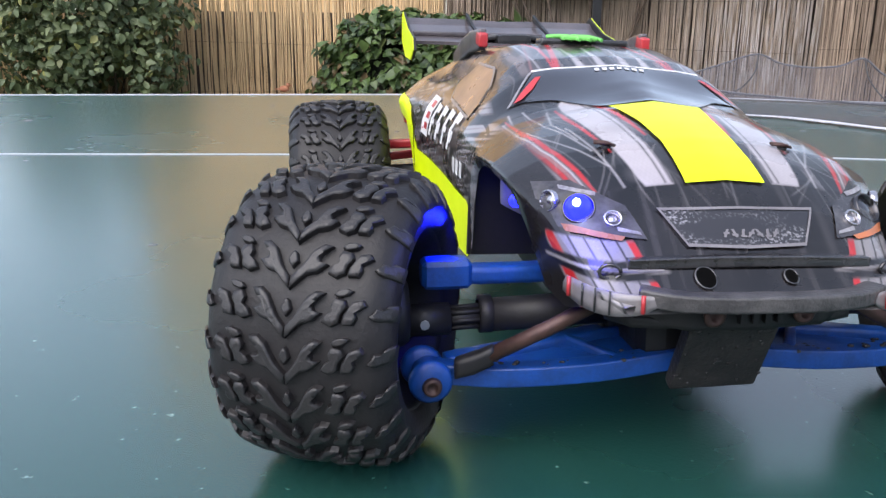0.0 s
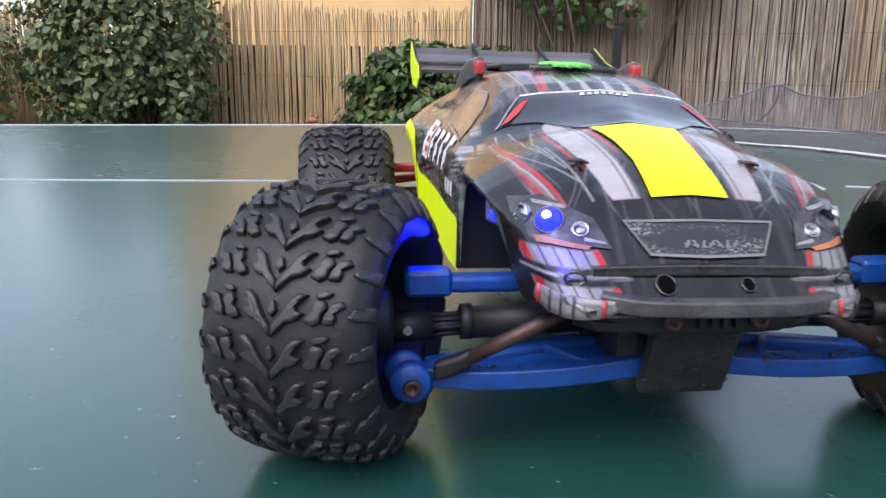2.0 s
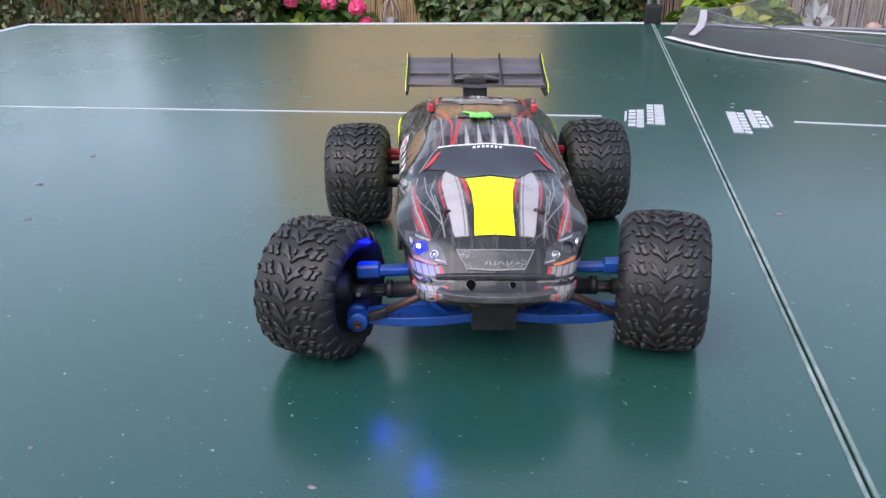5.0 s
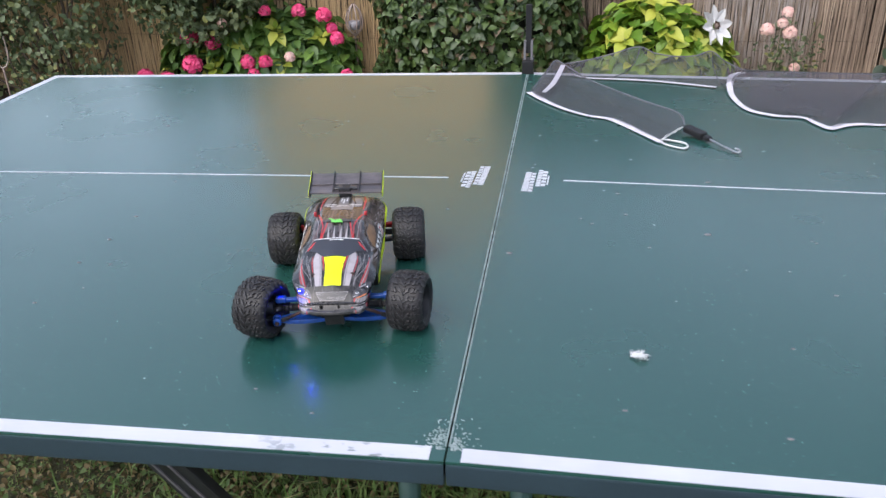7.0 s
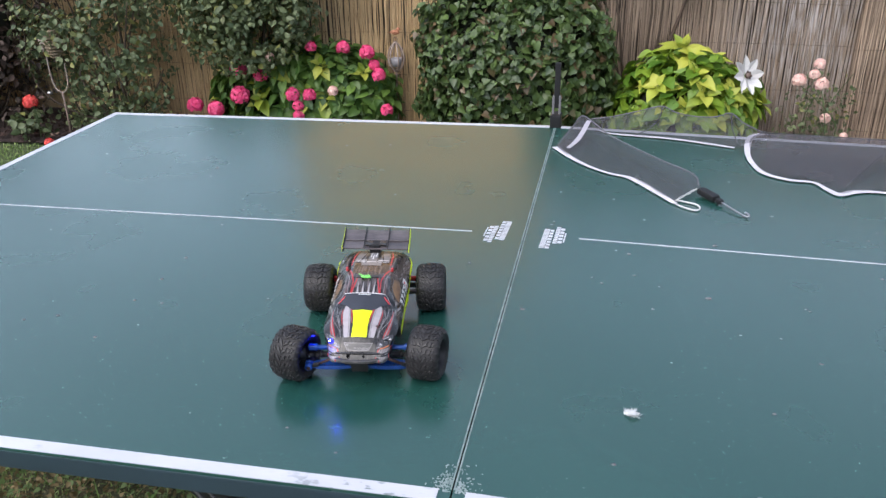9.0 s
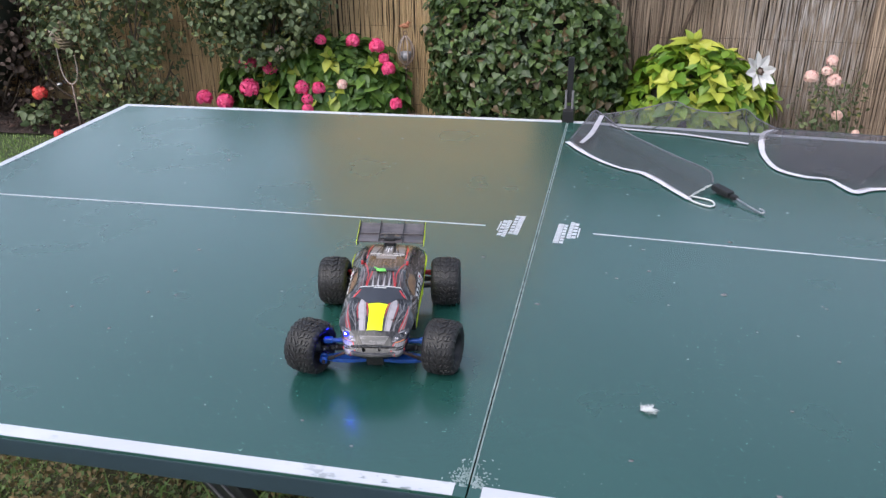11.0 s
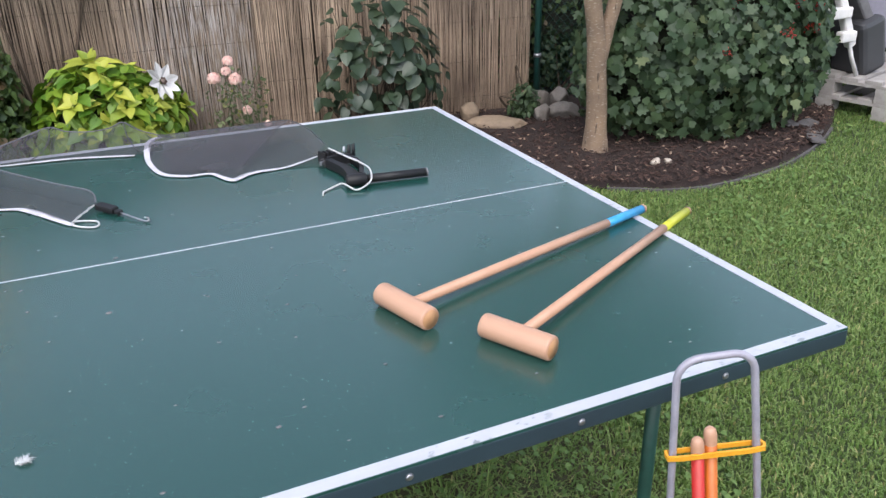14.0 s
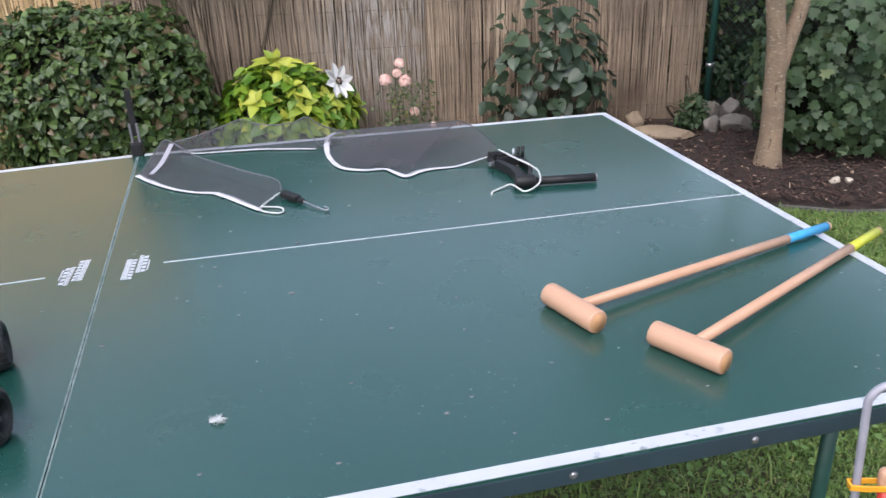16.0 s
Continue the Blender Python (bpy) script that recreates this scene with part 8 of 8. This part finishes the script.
    for s in (-1, 1):
        for material, inset, name in ((BLACK_PLASTIC, 0.0, "endplate"), (NEON, 1.3, "endplate_sticker")):
            fin = prism([(-106, 103), (-110, 109), (-136, 114), (-160, 122.5), (-164, 120), (-162, 107), (-142, 99), (-116, 98)], 1.2 if not inset else 0.5, bevel=0.15)
            bmesh.ops.scale(fin, vec=(MM, MM, MM), verts=fin.verts)
            for v in fin.verts:
                v.co = Vector((s * (v.co.z + (52 + inset) * MM), -v.co.x, v.co.y))
            bmesh.ops.recalc_face_normals(fin, faces=fin.faces)
            part(name, fin, material, w, "neon yellow wing endplate" if inset else "")
    part("wing_mount", box(0.018, 0.02, 0.022, (0, 0, 0), 0.003, m=Matrix.Translation(P(0, -124, 97))), BLACK_PLASTIC, thing)
    # chassis, bumper and skid plate
    part("chassis", box(0.046, 0.19, 0.03, (0, 0, 0), 0.004, m=Matrix.Translation(P(0, 0, 38))), BLACK_PLASTIC, thing, "black chassis tub")
    for f in (93, -105):
        part("gearbox", box(0.036, 0.042, 0.036, (0, 0, 0), 0.006, m=Matrix.Translation(P(0, f, 42))), BLACK_PLASTIC, thing)
    part("inner_arch", beam([(-44, 60, 66), (-30, 66, 60), (-24, 84, 56)], 10, 14, 2), GREY_PLASTIC, thing, "grey inner tray")
    bumper = part("bumper", beam([(-27, 125, 47), (-16, 131.4, 46.8), (0, 133, 46.8), (16, 131.4, 46.8), (27, 125, 47)], 6, 7.4, 1.5), BLACK_PLASTIC, thing, "black moulded bumper")
    for x in (-11, 11):
        part("bumper_screw", lathe([(0, 0), (2.4 * MM, 0), (2.8 * MM, 1 * MM), (2.2 * MM, 1.6 * MM), (1.3 * MM, 1.6 * MM), (1.2 * MM, 0.6 * MM), (0, 0.6 * MM)], 14, m=Matrix.Translation(P(x, 135.2, 47.2)) @ pose(0, 0, 0, 90, 0, 0)), RUST_ROD, bumper)
    part("bumper_bar", beam([(-26, 130.6, 49.8), (-14, 135.6, 50.2), (0, 137, 50.4), (14, 135.6, 50.2), (26, 130.6, 49.8)], 3, 1.6, 0.6), BLACK_PLASTIC, bumper)
    for x in (-4.5, -1.5, 1.5, 4.5):
        part("bumper_rib", box(0.0016, 0.002, 0.003, (0, 0, 0), 0.0004, m=Matrix.Translation(P(x, 136.4, 46.8))), BLACK_PLASTIC, bumper)
    for s in (-1, 1):
        part("bumper_hook", beam([(s * 19, 131, 44.4), (s * 27, 127.5, 44), (s * 31, 122, 44), (s * 27, 116, 43.4)], 3, 3.2, 1.2), BLACK_PLASTIC, bumper)
    skid = part("skid_plate", box(0.0235, 0.004, 0.03, (0, 0, 0), 0.0012, m=Matrix.Translation(P(0, 121.8, 35)) @ pose(0, 0, 0, 24, 0, 0)), SKID, thing, "scuffed black skid plate")
    rng = np.random.default_rng(12)
    for _ in range(40):
        x, z = rng.uniform(-11.5, 11.5), rng.uniform(22.5, 47)
        part("mud_lump", ball(rng.uniform(0.2, 0.5) * MM, P(x, 124.0 - (35 - z) * 0.44, z), 1, squash=(rng.uniform(1, 3), 0.5, rng.uniform(0.6, 2)), rough=0.4), SKID, skid)
    # suspension
    for s in (-1, 1):
        arm = part("lower_arm", beam(curve_mm([(s * 8, 113, 28), (s * 30, 113, 25.6), (s * 52, 111, 24.4), (s * 66, 108, 24.6), (s * 73, 106, 25)]), 5.5, 5.2, 1.6), BLUE_PLASTIC, thing, "blue nylon lower suspension arm")
        part("arm_web", beam([(s * 12, 92, 28.0), (s * 40, 97, 26.4), (s * 68, 103, 25)], 6, 4.8, 1.4), BLUE_PLASTIC, arm)
        part("arm_web", beam([(s * 24, 112, 26.6), (s * 34, 96, 27.0)], 3, 4.4, 1), BLUE_PLASTIC, arm)
        part("pivot_knuckle", lathe([(0, -5 * MM), (4 * MM, -5 * MM), (4.6 * MM, -4.2 * MM), (4.6 * MM, 4.2 * MM), (4 * MM, 5 * MM), (0, 5 * MM)], 20, "y", m=Matrix.Translation(P(s * 72.5, 108, 23.4))), BLUE_PLASTIC, arm)
        plate = prism([(16, -113), (52, -111), (68, -107), (67, -103), (40, -97), (18, -93)], 2.6)
        bmesh.ops.scale(plate, vec=(s * MM, MM, MM), verts=plate.verts)
        bmesh.ops.transform(plate, matrix=Matrix.Translation((0, 0, 0.0278)) @ pose(0, 0, 0, 0, s * 3.2, 0) @ Matrix.Translation((0, 0, -0.0018)), verts=plate.verts)
        bmesh.ops.recalc_face_normals(plate, faces=plate.faces)
        part("arm_plate", plate, BLUE_PLASTIC, arm)
        part("knuckle_cheek", lathe([(0, -1.8 * MM), (4.6 * MM, -1.8 * MM), (5.6 * MM, -0.8 * MM), (5.6 * MM, 0.8 * MM), (4.6 * MM, 1.8 * MM), (0, 1.8 * MM)], 22, "y", m=Matrix.Translation(P(s * 73, 112.4, 24.4))), BLUE_PLASTIC, arm)
        part("knuckle_cheek", lathe([(0, -1.8 * MM), (4.6 * MM, -1.8 * MM), (5.6 * MM, -0.8 * MM), (5.6 * MM, 0.8 * MM), (4.6 * MM, 1.8 * MM), (0, 1.8 * MM)], 22, "y", m=Matrix.Translation(P(s * 74, 102.4, 24.4))), BLUE_PLASTIC, arm)
        part("pivot_pin", lathe([(0, -0.5 * MM), (1.2 * MM, -0.5 * MM), (1.3 * MM, -1.4 * MM), (2.2 * MM, -1.4 * MM), (2.6 * MM, 0), (0, 1 * MM)], 14, "y", m=Matrix.Translation(P(s * 72.8, 114.3, 23.6))), RUST_ROD, arm)
        crumbs = bmesh.new()
        dirt = np.random.default_rng(40 + s)
        for _ in range(34):
            u = dirt.random()
            x, f, z = 10 + 58 * u, 113 - 5 * u * u + dirt.normal(0, 1.8), 29.9 - 3.4 * u ** 0.6 + dirt.normal(0, 0.3)
            ball(dirt.uniform(0.25, 0.8) * MM, P(s * x, f, z), 1, crumbs, (1.3, 1, 0.7), 0.4, 1)
        part("mud", crumbs, SKID, arm, "dark mud crumbs")["kind"] = "stuff"
        upper = part("upper_arm", beam([(s * 14, 92, 47), (s * 45, 96, 47.2), (s * 58, 97, 47.6), (s * 72, 97, 48.4)], 6.4, 4.8, 1.6), BLUE_PLASTIC, thing, "blue nylon upper suspension arm")
        part("arm_end", box(0.0135, 0.0085, 0.0078, (0, 0, 0), 0.0031, 3, m=Matrix.Translation(P(s * 67, 97, 48.2))), BLUE_PLASTIC, upper)
        shaft = part("drive_shaft", tube([P(s * 14, 95, 36.4), P(s * 57, 96, 35.4)], 4.6 * MM, 18), BLACK_PLASTIC, thing, "black splined drive shaft")
        part("shaft_spline", tube([P(s * 56, 96, 35.4), P(s * 68, 96.5, 35.2)], 3.0 * MM, 8), BLACK_PLASTIC, shaft)
        part("shaft_cup", tube([P(s * 66, 96.5, 35.2), P(s * 79, 97, 35.2)], 4.4 * MM, 18), BLACK_PLASTIC, shaft)
        for k in range(8):
            a = k * math.pi / 4
            part("shaft_tooth", tube([P(s * 57, 96 + 2.9 * math.cos(a), 35.4 + 2.9 * math.sin(a)), P(s * 66, 96.5 + 2.9 * math.cos(a), 35.2 + 2.9 * math.sin(a))], 0.8 * MM, 6), BLACK_PLASTIC, shaft)
        part("shaft_pin", tube([P(s * 73, 92, 35.2), P(s * 73, 101.6, 35.2)], 1.3 * MM, 8), STEEL, shaft)
        for k, x in enumerate((20, 56)):
            part("shaft_collar", lathe([(4.0 * MM, -2 * MM), (5.2 * MM, -1.6 * MM), (5.2 * MM, 1.6 * MM), (4.0 * MM, 2 * MM)], 18, "x", m=Matrix.Translation(P(s * x, 95.6, 35.7))), BLACK_PLASTIC, shaft)
        part("tie_rod", tube([P(s * 28, 118, 47.5), P(s * 44, 116, 38.5), P(s * 59, 113.4, 30.6)], 2.0 * MM, 12), RUST_ROD, thing, "rusty brown tie rod")
        part("rod_end", beam([(s * 57, 113.6, 31.4), (s * 62, 112.8, 29), (s * 67, 112, 27.4)], 4.2, 5.2, 1.4), BLACK_PLASTIC, thing)
        part("hub_carrier", lathe([(0, -6 * MM), (8 * MM, -6 * MM), (9.5 * MM, -4 * MM), (9.5 * MM, 3 * MM), (14 * MM, 5 * MM), (14 * MM, 7 * MM), (0, 7 * MM)], 22, "x", m=Matrix.Translation(P(s * 83, 96, 37.5)) @ pose(0, 0, 0, 0, 0, 0 if s > 0 else 180)), BLACK_PLASTIC, thing)
        # rear arms
        part("rear_lower_arm", beam([(s * 12, -98, 30), (s * 40, -102, 28), (s * 70, -105, 30)], 9, 5, 1.6), BLACK_PLASTIC, thing, "black rear suspension arm")
        rear = part("rear_upper_arm", beam([(s * 16, -92, 56), (s * 40, -98, 56), (s * 68, -104, 55)], 4.5, 4.5, 1.4), RED_PLASTIC, thing, "red rear suspension link")
        part("rear_link", beam([(s * 16, -114, 52), (s * 68, -108, 48)], 4, 4, 1.2), RED_PLASTIC, thing)
        part("rear_shaft", tube([P(s * 14, -105, 42), P(s * 76, -105, 40)], 4.2 * MM, 12), BLACK_PLASTIC, thing)
        shock = part("shock", tube([P(s * 30, 84, 52), P(s * 16, 70, 76)], 4.4 * MM, 12), BLACK_PLASTIC, thing, "black shock absorber")
    TREAD.append(bpy.data.meshes.new("tread"))
    one = tread_mesh()
    one.to_mesh(TREAD[0])
    one.free()
    tyre_data = bpy.data.meshes.new("tyre")
    one = tyre_mesh()
    one.to_mesh(tyre_data)
    one.free()
    rim_data = bpy.data.meshes.new("rim")
    one = rim_mesh()
    one.to_mesh(rim_data)
    one.free()
    spoke_data = bpy.data.meshes.new("spoke")
    one = prism([(-2.6 * MM, 4 * MM), (2.6 * MM, 4 * MM), (2.0 * MM, 12 * MM), (3.4 * MM, 20 * MM), (-3.4 * MM, 20 * MM), (-2.0 * MM, 12 * MM)], 3 * MM, bevel=0.5 * MM)
    bmesh.ops.transform(one, matrix=Matrix(((0, 0, 1, 9 * MM), (1, 0, 0, 0), (0, 1, 0, 0), (0, 0, 0, 1))), verts=one.verts)
    bmesh.ops.recalc_face_normals(one, faces=one.faces)
    one.to_mesh(spoke_data)
    one.free()
    for s in (-1, 1):
        wheel(thing, s * 93, 96, STEER + 5 * s, tyre_data, rim_data, spoke_data)
        wheel(thing, s * 90, -103, 0, tyre_data, rim_data, spoke_data)
    # lamps that are lit
    led = part("led", ball(3.4 * MM, (0, 0, 0), 3, squash=(1, 0.8, 1)), LED_BLUE, body, "lit blue headlamp diode", m=Matrix.Translation(P(-38.0, fore(38.0, 69.7) + 0.6, 70.1)))
    part("led_core", ball(1.0 * MM, (0, 0, 0), 2), LED_WHITE, led, m=Matrix.Translation((-0.0012, -0.0021, 0.0019)))
    part("arch_led", ball(2.0 * MM, (0, 0, 0), 2), LED_BLUE, body, "small lit blue diode in the wheel arch", m=Matrix.Translation(P(-47, 90, 67)))
    for s in (-1, 1):
        part("tail_led", ball(1.8 * MM, (0, 0, 0), 2), LED_RED, body, "small red diode in the rear arch", m=Matrix.Translation(P(s * 50, -140, 66)))
    return thing


STEER = -18
truck()
arch_lamp = new("arch_lamp", bpy.data.lights.new("arch_lamp", "POINT"))
arch_lamp.data.color, arch_lamp.data.energy, arch_lamp.data.shadow_soft_size = (0.004, 0.008, 1.0), 0.12, 0.003
arch_lamp.matrix_world = bpy.data.objects["rc_truck"].matrix_basis @ Matrix.Translation(P(-67, 88, 60))
led_lamp = new("led_lamp", bpy.data.lights.new("led_lamp", "POINT"))
led_lamp.data.color, led_lamp.data.energy, led_lamp.data.shadow_soft_size = (0.004, 0.008, 1.0), 0.008, 0.003
led_lamp.matrix_world = bpy.data.objects["rc_truck"].matrix_basis @ Matrix.Translation(P(-40, fore(38.0, 69.7) + 13, 70))
